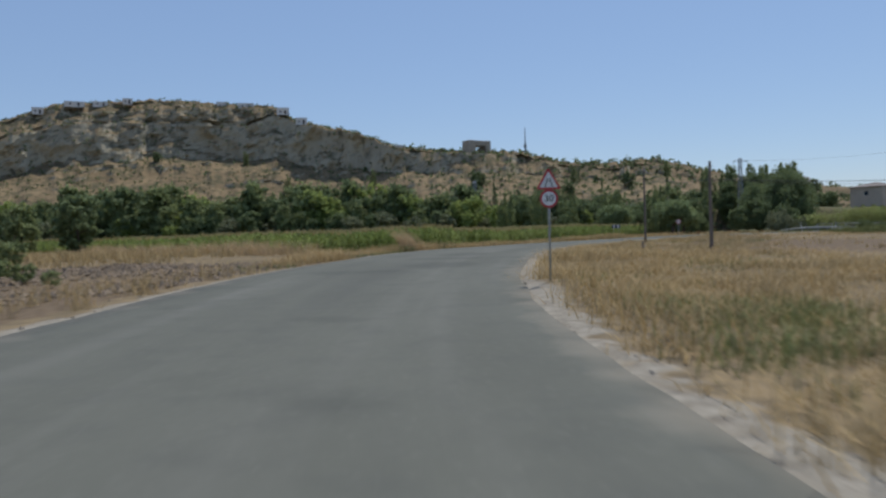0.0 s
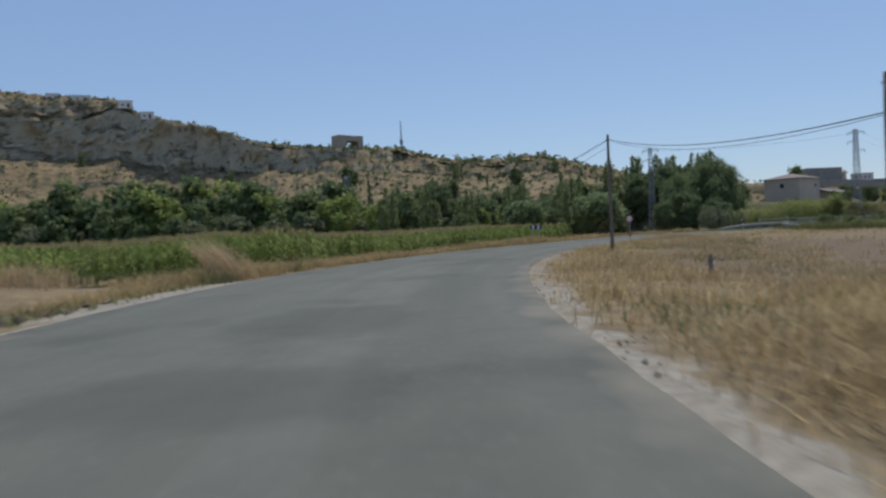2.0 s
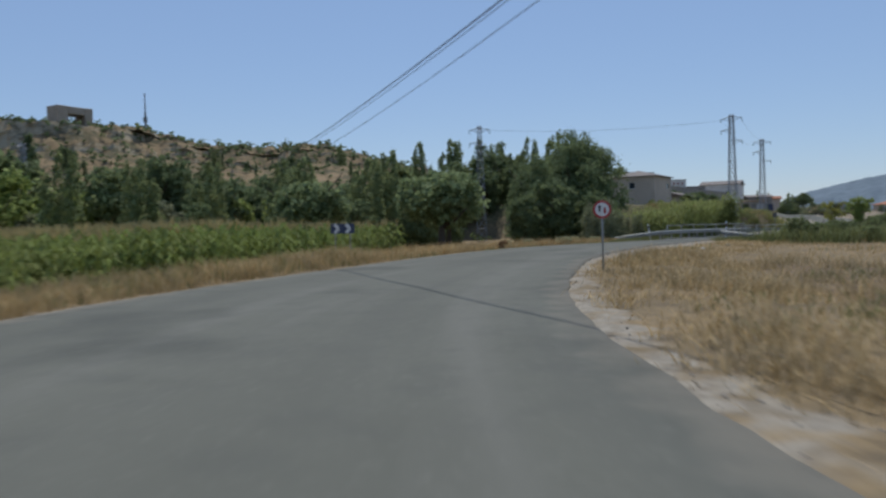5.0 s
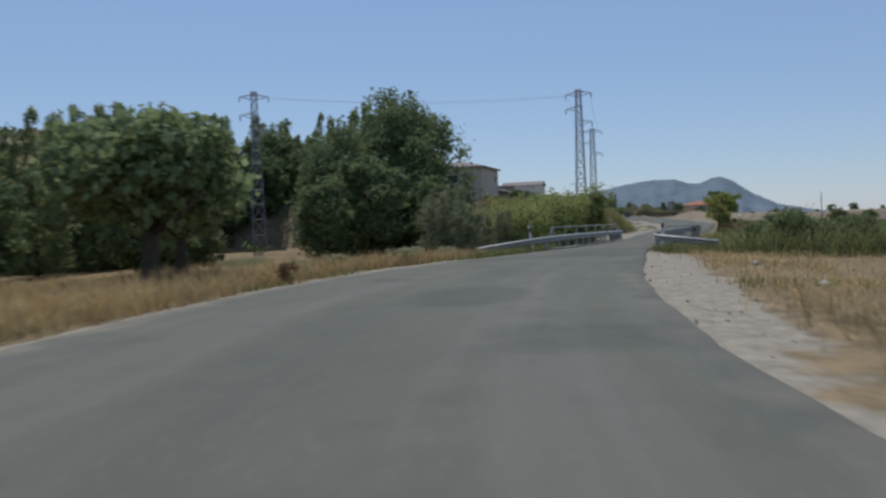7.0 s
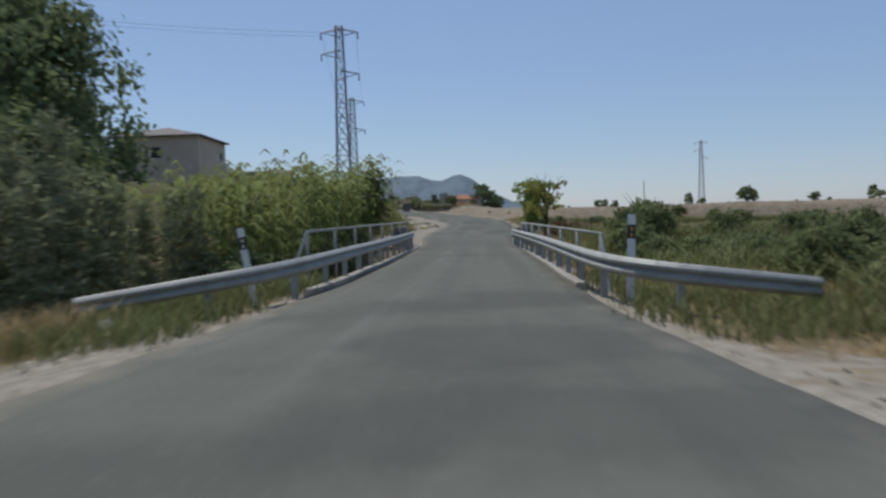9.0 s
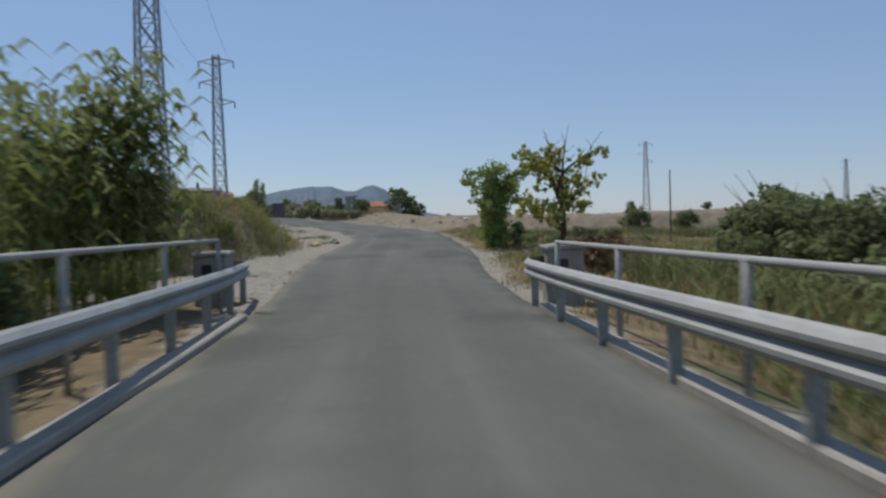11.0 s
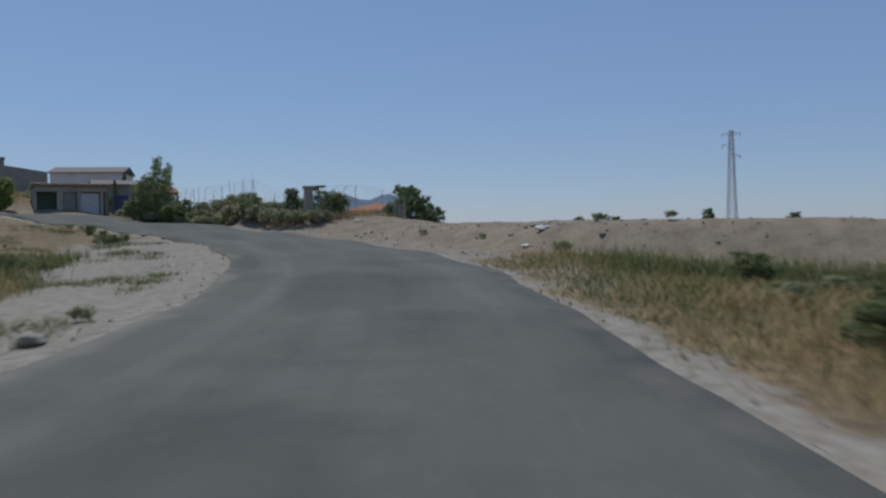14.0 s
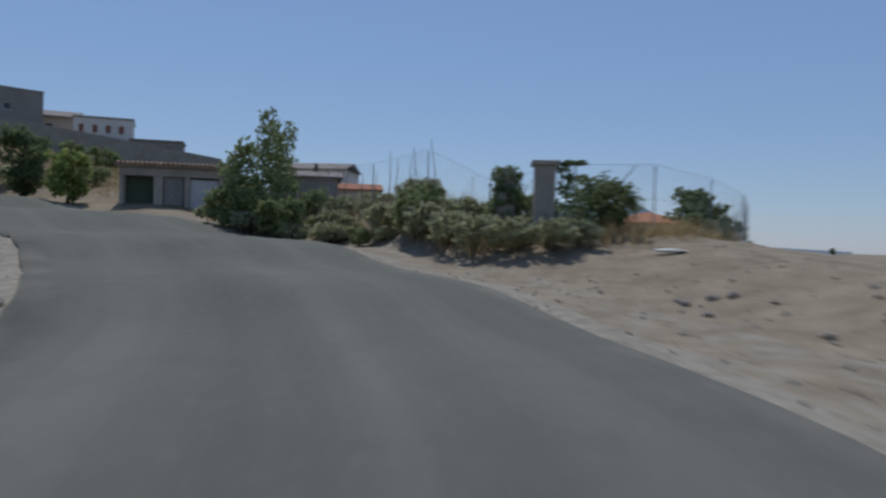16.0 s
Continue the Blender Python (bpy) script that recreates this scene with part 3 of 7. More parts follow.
for sx, sy, long_, wide_ in STAINS:
    k = ((MID - (sx, sy)) ** 2).sum(1).argmin()
    ox, oy = rv[:, 0] - sx, rv[:, 1] - sy
    u, w = ox * _t[k, 0] + oy * _t[k, 1], -ox * _t[k, 1] + oy * _t[k, 0]
    stain = np.maximum(stain, np.exp(-(u / long_) ** 2 - (w / wide_) ** 4))
me = mesh_of("road", rv, rf, rm, True)
att = me.attributes.new("stain", "FLOAT", "POINT")
att.data.foreach_set("value", stain.astype(np.float32))
uv = me.uv_layers.new(name="UVMap")
loop_v = np.empty(len(me.loops), np.int32)
me.loops.foreach_get("vertex_index", loop_v)
uv.data.foreach_set("uv", np.array(ruv, np.float32)[loop_v].ravel())
tagged(new("road", me), "worn grey asphalt country road with darker patches", "road", kind="structure")

# ---- rocky hill beyond the fields ----
HILL = np.array([(40, 5.0, 470), (26, 6.2, 450), (14.6, 7.9, 435), (11.3, 9.15, 430), (5.3, 9.7, 428), (-2.9, 9.45, 420), (-4.6, 8.3, 410), (-9.2, 7.45, 375),
                 (-11.7, 6.6, 335), (-16.7, 6.25, 300), (-20.5, 6.1, 300), (-24.2, 5.2, 295), (-27.5, 4.95, 290), (-30.6, 5.15, 290), (-33.2, 4.4, 288),
                 (-36.5, 3.5, 285), (-42, 2.6, 285), (-50, 1.6, 300), (-62, 0.3, 320)])
# share of the ridge's height at which the cliff starts and ends
CLIFF = np.array([(40, 0.55, 0.80), (14, 0.55, 0.82), (4, 0.57, 0.82), (-1, 0.57, 0.82), (-4, 0.60, 0.95), (-8, 0.62, 0.95), (-13, 0.68, 0.93), (-20, 0.71, 0.91), (-27, 0.74, 0.88), (-33, 0.76, 0.86), (-62, 0.6, 0.64)])
haz = np.linspace(40, -62, 560)
prof = np.linspace(0, 1, 84)
hv = np.empty((len(haz), len(prof), 3))
for i, a in enumerate(haz):
    el = np.interp(-a, -HILL[:, 0], HILL[:, 1])
    D = np.interp(-a, -HILL[:, 0], HILL[:, 2])
    top = 1.4 + D * math.tan(radians(el)) + 0.9 * noise.noise((a * 2.3, 0, 3.1)) + 0.5 * noise.noise((a * 7.0, 5, 3.1))
    c0, c1 = np.interp(-a, -CLIFF[:, 0], CLIFF[:, 1]), np.interp(-a, -CLIFF[:, 0], CLIFF[:, 2])
    sharp = np.clip((c1 - c0 - 0.06) / 0.25, 0, 1)
    for j, s in enumerate(prof):
        # s: 0 foot, 0.5 cliff, 0.85 ridge, 1 behind it
        if s < 0.48:
            u = s / 0.48
            back, up = 1 - u, c0 * u ** 1.25
        elif s < 0.66:
            u = (s - 0.48) / 0.18
            back, up = -0.10 * (1 - sharp) * u - 0.06 * u * sharp, c0 + (c1 - c0) * u
        elif s < 0.88:
            u = (s - 0.66) / 0.22
            back, up = -0.13 - 0.17 * u, c1 + (1 - c1) * math.sin(u * math.pi / 2)
        else:
            u = (s - 0.88) / 0.12
            back, up = -0.30 - 0.8 * u, 1 - 0.8 * u
        r = D * 0.92 - 105 * back
        x, y = -math.sin(radians(a)) * r, math.cos(radians(a)) * r
        z = -1.5 + (top + 1.5) * up
        k = smooth01(s, 0.0, 0.15)
        n1 = noise.fractal((x / 34, y / 34, z / 20), 1.0, 2.1, 5)
        n2 = noise.fractal((x / 9, y / 9, z / 5 + 7), 0.9, 2.1, 4)
        rocky = 1.0 if 0.46 < s < 0.68 else 0.0
        push = float(k) * ((7.0 + 3.0 * rocky) * n1 + (2.6 - 1.3 * rocky) * n2 + 2.0 * abs(math.sin(a * 1.9 + 2 * n1)) + rocky * 5.0 * abs(noise.noise((a * 0.75, 3.3, 0.4)))) * (1.0 if s < 0.8 else 0.35)
        x, y = x - math.sin(radians(a)) * push, y + math.cos(radians(a)) * push
        hv[i, j] = (x, y, z + float(k) * 0.9 * n2 * (0.5 if s > 0.8 else 1.0))
na, nb = hv.shape[:2]
hi = np.arange(na * nb).reshape(na, nb)
hf = np.stack([hi[:-1, :-1], hi[1:, :-1], hi[1:, 1:], hi[:-1, 1:]], -1).reshape(-1, 4)
hm = bpy.data.materials.new("hill_rock")
hm.use_nodes = True
gt, gb = hm.node_tree, hm.node_tree.nodes["Principled BSDF"]
gb.inputs["Roughness"].default_value = 0.98
gb.inputs["Specular IOR Level"].default_value = 0.1
geo_n = gt.nodes.new("ShaderNodeNewGeometry")
sep = gt.nodes.new("ShaderNodeSeparateXYZ")
gt.links.new(geo_n.outputs["True Normal"], sep.inputs[0])
steep = g_map(sep.outputs[2], 0.75, 0.40)
soil = g_mix(g_map(g_noise(0.05), 0.35, 0.65), (0.178, 0.130, 0.074), (0.238, 0.176, 0.100))
soil = g_mix(g_map(g_noise(0.16, 8.0), 0.50, 0.60), soil, (0.115, 0.098, 0.056))
soil = g_mix(g_map(g_noise(0.45, 6.0), 0.58, 0.64), soil, (0.06, 0.062, 0.036))
rock = g_mix(g_map(g_noise(0.07, 8.0), 0.35, 0.65), (0.335, 0.293, 0.210), (0.425, 0.372, 0.263))
rock = g_mix(g_map(g_noise(0.22, 8.0), 0.55, 0.66), rock, (0.165, 0.155, 0.11))
gt.links.new(g_mix(steep, soil, rock), gb.inputs["Base Color"])
gbump = gt.nodes.new("ShaderNodeBump")
gbump.inputs["Strength"].default_value, gbump.inputs["Distance"].default_value = 0.7, 0.9
gt.links.new(g_noise(0.35, 8.0), gbump.inputs["Height"])
gt.links.new(gbump.outputs[0], gb.inputs["Normal"])
tagged(new("hill", mesh_of("hill", hv.reshape(-1, 3), hf.tolist(), hm)), "dry rocky hill with grey cliffs and scrub", "hill", kind="structure")

# ---- mountain range on the horizon, coloured haze blue ----
MOUNT = np.array([(-60, 0.3), (-64, 1.2), (-66.5, 2.1), (-68.3, 2.5), (-70.3, 2.92), (-72.1, 3.12), (-73.6, 3.08), (-74.4, 2.78), (-75.2, 2.7), (-76.0, 3.05),
                  (-76.6, 3.12), (-77.3, 2.85), (-78.6, 1.9), (-80.3, 1.05), (-83, 0.5), (-90, 0.25)])
maz = np.linspace(-60, -90, 200)
mv, mf = [], []
rows_up = 16
for i, a in enumerate(maz):
    el = np.interp(-a, -MOUNT[:, 0], MOUNT[:, 1]) + 0.05 * noise.noise((a * 3.0, 1, 0)) + 0.03 * noise.noise((a * 9.0, 1, 0))
    for j in range(rows_up):
        u = j / (rows_up - 1)
        r = 3600 - 1300 * (1 - u) + 260 * noise.noise((a * 1.2, u * 3, 4)) * (1 - u)
        z = (3600 * math.tan(radians(max(el, 0.02)))) * u ** 1.15 - 5
        mv.append((50 - math.sin(radians(a)) * r, 85 + math.cos(radians(a)) * r, z))
        if i and j:
            k = i * rows_up + j
            mf.append((k - rows_up - 1, k - 1, k, k - rows_up))
tagged(new("mountain", mesh_of("mountain", mv, [f[::-1] for f in mf], M["mountain"], True)), "mountain range on the horizon with haze blue in its colour", "mountain", kind="structure")

# ---- plants ----
def leaf_cloud(centres, radii, per, size, rng, droop=0.0, slim=0.55, shell=0.55, sprig=8):
    """Leaves as small bent cards, gathered in sprigs through lobes; returns verts and faces."""
    sprigs = max(1, round(per / sprig))
    C = np.repeat(np.asarray(centres, float), sprigs, 0)
    R = np.repeat(np.asarray(radii, float), sprigs, 0)
    m = len(C)
    d = rng.normal(size=(m, 3))
    d /= np.linalg.norm(d, axis=1)[:, None]
    u = (shell + (1 - shell) * rng.random(m) ** 0.6) * (0.78 + 0.32 * rng.random(m))
    C = C + d * R * u[:, None]
    face = d * 0.75 + rng.normal(size=(m, 3)) * 0.4 + (0, 0, 0.35)
    C, R, d, face = (np.repeat(a, sprig, 0) for a in (C, R, d, face))
    n = len(C)
    p = C + rng.normal(size=(n, 3)) * np.minimum(R * 0.20, size * 1.5)
    nor = face + rng.normal(size=(n, 3)) * 0.5
    nor /= np.linalg.norm(nor, axis=1)[:, None]
    t = np.cross(nor, rng.normal(size=(n, 3)))
    t[:, 2] -= droop
    t /= np.linalg.norm(t, axis=1)[:, None]
    b = np.cross(nor, t)
    s = (size * (0.6 + 0.8 * rng.random(n)))[:, None]
    v = np.stack([p - t * s, p + b * s * slim, p + t * s - nor * s * 0.15, p - b * s * slim], 1).reshape(-1, 3)
    f = np.arange(4 * n).reshape(-1, 4)
    return v, f.tolist()


def tube(bm, pts, radii, n=8):
    """One closed skin along pts."""
    loops = []
    for i, q in enumerate(pts):
        d = (Vector(pts[min(i + 1, len(pts) - 1)]) - Vector(pts[max(i - 1, 0)])).normalized()
        u = d.orthogonal().normalized()
        w = d.cross(u)
        loops.append([bm.verts.new(Vector(q) + (u * math.cos(2 * math.pi * k / n) + w * math.sin(2 * math.pi * k / n)) * radii[i]) for k in range(n)])
    for a, b in zip(loops[:-1], loops[1:]):
        s = min(range(n), key=lambda k: (b[k].co - a[0].co).length)
        for k in range(n):
            bm.faces.new((a[k], a[(k + 1) % n], b[(k + 1 + s) % n], b[(k + s) % n]))
    bm.faces.new(loops[0][::-1])
    bm.faces.new(loops[-1])
    return bm


def trunk_bm(height, r, rng, limbs, spread, lean=0.0, start=0.35):
    bm = bmesh.new()
    pts = [Vector((0, 0, -0.15))]
    for k in range(6):
        pts.append(Vector((lean * height * ((k + 1) / 6) ** 1.5 + rng.normal() * 0.05 * height / 6, rng.normal() * 0.06 * height / 6, height * (k + 1) / 6)))
    tube(bm, pts, [r * 1.3] + [r * (1 - (k + 1) / 7.5) for k in range(6)], 9)
    for k in range(limbs):
        a = 2 * math.pi * (k + rng.random() * 0.7) / limbs
        base = pts[min(6, 1 + int(6 * (start + (1 - start) * rng.random() * 0.8)))]
        tip = base + Vector((math.cos(a) * spread, math.sin(a) * spread, spread * (0.5 + 0.7 * rng.random())))
        tube(bm, [base, (base + tip) / 2 + Vector((0, 0, -0.08 * spread)), tip], [r * 0.45, r * 0.3, r * 0.1], 6)
    return bm, pts


def make_tree(name, label, seed, height, width, trunk, leaf, lobes, per, size, bark="bark", low=0.25, tall=1.0, slim=0.55, shell=0.5, category="tree", limbs=6, droop=0.0, spires=0):
    rng = np.random.default_rng(seed)
    ob = thing(name, label, category)
    bm, _ends = trunk_bm(height * 0.62, trunk, rng, limbs, width * 0.32)
    part("trunk", bm, M[bark], ob, smooth=True)
    cs, rs = [], []
    for k in range(lobes):
        if tall < 1.5:
            d = Vector(rng.normal(size=3)).normalized()
            lr = width * (0.085 + 0.075 * rng.random())
            out = (0.50 + 0.5 * rng.random() ** 0.5) * (0.86 + 0.42 * noise.noise(d * 1.35 + Vector((seed * 3.7, 0, 0))))
            half = height * (1 - low) / 2
            cs.append((d.x * (width / 2 - lr) * out, d.y * (width / 2 - lr) * out, height * low + half + d.z * max(0.2, half - lr * 0.8) * (min(1.0, out * 1.08) if d.z > 0 or low > 0.1 else 1.0)))
            rs.append((lr, lr, lr * 0.8))
        else:
            h = low + (1 - low) * ((k + 0.5) / lobes)
            f = 1.0 - 0.75 * ((h - low) / (1 - low)) ** 1.6
            a, rr = rng.random() * 6.283, width * 0.5 * f * (0.35 + 0.5 * rng.random())
            lr = width * (0.17 + 0.13 * rng.random()) * (0.6 + 0.4 * f)
            cs.append((math.cos(a) * rr, math.sin(a) * rr, height * h * 0.97 - lr * 0.3))
            rs.append((lr, lr, lr * 1.7))
    if spires:
        cs, rs = [], []
        for k in range(lobes):
            q, u = k % spires, (k // spires + 0.5) / math.ceil(lobes / spires)
            reach = 1.0 - 0.42 * ((q * 0.618 + 0.1) % 1.0)
            a, w = q * 2.4, width * 0.30 * (q > 0)
            cs.append((math.cos(a) * w + 0.12 * rng.normal(), math.sin(a) * w + 0.12 * rng.normal(), height * (low + (reach - low) * u)))
            lr = width * 0.19 * (1.1 - 0.72 * u ** 1.5)
            rs.append((lr, lr, height * reach / (lobes / spires) * 0.75))
    v, f = leaf_cloud(cs, rs, per, size, rng, slim=slim, shell=shell, droop=droop)
    part_mesh("crown", mesh_of("crown", v, f, M[leaf]), ob)
    return ob


def place(proto, x, y, size=1.0, turn=0.0, z=None, tall=1.0, label=""):
    """Copies a plant to a spot on the ground."""
    z = ground_z(x, y) if z is None else z
    ob = copy_thing(proto, pose(x, y, z, 0, 0, turn) @ Matrix.Diagonal((size, size, size * tall, 1)))
    return tagged(ob, label)


def drop(proto):
    """Takes the pattern plant itself out of the scene."""
    for o in (*proto.children_recursive, proto):
        bpy.data.objects.remove(o)


R2 = np.random.default_rng(11)
P_poplar = make_tree("poplar_tree", "slender green poplar in the tree belt", 1, 12, 5.0, 0.16, "leaf_mid", 42, 96, 0.22, low=0.04, tall=2.0, limbs=5, spires=6)
P_near = make_tree("poplar_tree", "bushy green poplar with several leaders", 18, 12, 5.2, 0.16, "leaf_mid", 54, 136, 0.165, low=0.04, tall=2.0, limbs=5, spires=6)
P_cypress = make_tree("cypress_tree", "narrow dark green cypress tree", 2, 12, 2.4, 0.16, "leaf_dark", 20, 130, 0.19, low=0.05, tall=2.0, limbs=3)
P_elm = make_tree("elm_tree", "broad dark green roadside elm with a dense crown", 3, 11.5, 11.0, 0.34, "leaf_dark", 170, 176, 0.125, low=0.05, limbs=10)
P_ash = make_tree("ash_tree", "round green tree in the belt beside the stream", 4, 9, 7.0, 0.2, "leaf_mid", 56, 64, 0.27, low=0.03, limbs=5)
P_oak = make_tree("scrub_oak_tree", "dark scrubby tree in the belt beside the stream", 14, 8, 6.6, 0.2, "leaf_dark", 56, 64, 0.26, low=0.03, limbs=5)
P_thicket = make_tree("scrub_oak_tree", "dark scrubby tree beside the fig trees", 24, 8, 6.6, 0.2, "leaf_dark", 70, 104, 0.17, low=0.03, limbs=6)
P_bright = make_tree("mulberry_tree", "round bright green tree behind the maize", 5, 7.5, 7.0, 0.2, "leaf_bright", 56, 64, 0.25, low=0.03, limbs=5)
P_olive = make_tree("olive_bush", "grey-green olive bush with narrow leaves", 6, 4.9, 4.2, 0.10, "leaf_olive", 54, 168, 0.105, low=0.04, slim=0.32, limbs=6, category="bush", spires=9)
P_grey = make_tree("olive_tree", "grey-green olive tree in the belt", 16, 6.5, 6.0, 0.14, "leaf_olive", 50, 64, 0.24, low=0.04, slim=0.4, limbs=5)
P_fig = make_tree("fig_tree", "spreading fig tree with large leaves and a short thick trunk", 7, 5.2, 6.4, 0.30, "leaf_fig", 92, 120, 0.125, low=0.27, slim=0.75, shell=0.35, limbs=9)
P_pine = make_tree("pine_tree", "dark umbrella pine beyond the houses", 8, 9, 8, 0.25, "leaf_dark", 50, 96, 0.24, low=0.42, limbs=7)
P_garden = make_tree("poplar_tree", "young feathery green tree beside the garage", 31, 4.3, 3.2, 0.07, "leaf_mid", 56, 150, 0.066, low=0.05, tall=2.0, limbs=5, spires=7)
P_bush = make_tree("bush", "dark green roadside bush in dry grass", 9, 1.9, 2.4, 0.05, "leaf_mid", 30, 56, 0.095, low=0.03, limbs=5, category="bush")
P_bank = make_tree("bush", "yellow-green bush on the roadside bank", 39, 1.7, 2.5, 0.05, "leaf_bank", 34, 56, 0.085, low=0.03, limbs=5, category="bush")
P_scrub = make_tree("scrub_bush", "grey-green dry scrub bush in dry grass", 10, 1.2, 1.8, 0.04, "leaf_grey", 26, 56, 0.078, low=0.03, slim=0.4, limbs=5, category="bush")
P_bramble = make_tree("bramble_bush", "tangled green bramble near the bridge", 12, 2.2, 3.4, 0.05, "leaf_bramble", 44, 72, 0.088, low=0.02, limbs=6, category="bush")

# tree belt along the stream, behind the maize
belt = at_line([(-72, 210), (-60, 206), (-10, 188), (25, 172), (52, 154), (70, 140), (78, 133)], 3.7)
for i, (x, y) in enumerate(belt):
    for row in range(3):
        px, py = x + R2.normal() * 1.3 + row * 3.2, y + R2.normal() * 1.3 + row * 5.0
        kind = (P_ash, P_bright, P_oak, P_ash, P_oak, P_bright, P_poplar, P_ash, P_grey)[int(R2.integers(0, 9))]
        if row == 0 and kind is P_poplar:
            kind = P_bright
        if px > 58 and kind is not P_grey:
            kind = P_near if kind is P_poplar else P_thicket
        grow = 0.72 if kind in (P_poplar, P_near) else 1.0
        place(kind, px, py, (1.45 + 0.55 * R2.random() - (0.2 if row == 0 else 0)) * grow * (0.78 if px > 50 else 1.0), R2.random() * 360, tall=0.85 + 0.3 * R2.random())
for x, y, s in ((24, 163, 1.0), (30, 160, 1.15), (36, 156, 0.95), (-40, 190, 1.2)):
    place(P_grey, x, y, s, x * 7)
place(P_bright, 17, 176, 1.85, 30)
place(P_oak, -19.5, 108, 1.1, 30)
place(P_ash, -27, 112, 0.8, 130)
for x, y, s in ((-8.0, 33.0, 0.5), (-9.6, 36.0, 0.6), (-6.6, 31.0, 0.4), (-11.0, 34.5, 0.6), (-14.5, 57.0, 1.1), (-16.5, 60.0, 1.2)):
    place(P_bush, x, y, s, x * 37)
place(P_oak, -36, 104, 0.8, 80)
# lower growth along the front of the belt
for x, y in at_line([(-72, 206), (-60, 201), (-12, 183), (23, 167), (48, 150), (66, 136), (79, 126)], 3.4):
    kind = (P_ash, P_oak, P_bright, P_oak, P_ash, P_grey)[int(R2.integers(0, 6))]
    place(kind, x + R2.normal() * 1.2, y + R2.normal() * 1.2, 0.72 + 0.4 * R2.random(), R2.random() * 360)
for x, y, s, k in ((50, 176, 1.1, P_cypress), (55.5, 176, 1.35, P_cypress), (112, 236, 1.25, P_cypress), (117, 237, 1.7, P_cypress), (120, 205, 1.25, P_oak),
                   (88, 200, 1.0, P_cypress), (4, 205, 1.35, P_cypress), (72, 190, 1.1, P_cypress), (-30, 225, 1.2, P_cypress)):
    place(k, x, y, s, x * 13)
# roadside trees before the bridge
place(P_elm, 94.6, 117.2, 1.13, 40, tall=1.14)
place(P_elm, 89.6, 117.8, 0.92, 170, tall=1.1)
place(P_elm, 100, 122, 1.05, 250)
place(P_thicket, 85.6, 112.6, 0.9, 90)
place(P_thicket, 90, 110.8, 0.85, 130)
for x, y, s in ((87.6, 109.6, 0.55), (92.8, 112.4, 0.72), (82.8, 113.6, 0.7), (96.6, 114.2, 0.7)):
    place(P_thicket, x, y, s, x * 43)
for x, y, s in ((74, 124, 0.85), (78, 127, 0.95), (70, 121, 0.75), (66, 124, 0.8), (62, 122, 0.75), (57, 125, 0.72), (104, 129, 1.15), (108, 131, 1.1), (52, 127, 0.75), (47, 131, 0.8)):
    place(P_near, x, y, s * 0.94, x * 31)
for x, y, s in ((66, 117, 0.6), (60, 118, 0.62), (54, 121, 0.6), (72, 116, 0.7)):
    place(P_thicket, x, y, s, x * 31)
for x, y, s in ((82.4, 129.6, 0.70), (84.2, 128.0, 0.64), (80.2, 128.0, 0.72), (76.5, 126.0, 0.7)):
    place(P_near, x, y, s, x * 53)
for x, y, s in ((82.6, 124.6, 0.6), (79.4, 122.6, 0.62), (76.0, 120.0, 0.6)):
    place(P_thicket, x, y, s, x * 53)
# beyond the pylon
for x, y, s in ((112.0, 150.4, 0.9), (114.6, 147.8, 0.86), (109.0, 153.4, 0.92), (105.6, 156.2, 0.92), (117.5, 151.0, 0.9)):
    place(P_near, x, y, s, x * 23)
for x, y, s, k in ((88, 141, 0.95, P_near), (92, 144, 1.0, P_near), (96, 147, 1.2, P_thicket), (100, 149, 1.1, P_near), (105, 148, 1.3, P_thicket), (110, 146, 1.2, P_thicket), (114, 142, 1.1, P_near),
                   (85, 146, 1.2, P_thicket), (93, 152, 1.2, P_near), (102, 155, 1.3, P_thicket), (109, 152, 1.15, P_near), (82, 141, 1.0, P_thicket), (118, 147, 1.2, P_thicket), (107, 143.5, 0.95, P_thicket), (104, 146, 1.1, P_thicket), (111, 141, 0.9, P_thicket)):
    place(k, x, y, s * (0.76 if k is P_near else 0.92), x * 19)
place(P_fig, 64.8, 105.0, 1.2, 20)
place(P_fig, 69.4, 109.4, 0.9, 140)
place(P_fig, 59.0, 112.5, 1.1, 260)
for x, y, s in ((84.4, 106.6, 0.78), (86.5, 107.0, 0.86), (88.9, 105.9, 0.60)):
    place(P_olive, x, y, s, x * 23)
for x, y, s in ((76, 103.5, 0.7), (79, 105, 0.8), (73, 104.5, 0.7), (64, 100.8, 0.5), (81.3, 104.6, 0.7), (69.5, 103.2, 0.6)):
    place(P_scrub, x, y, s * 1.15, x * 11)

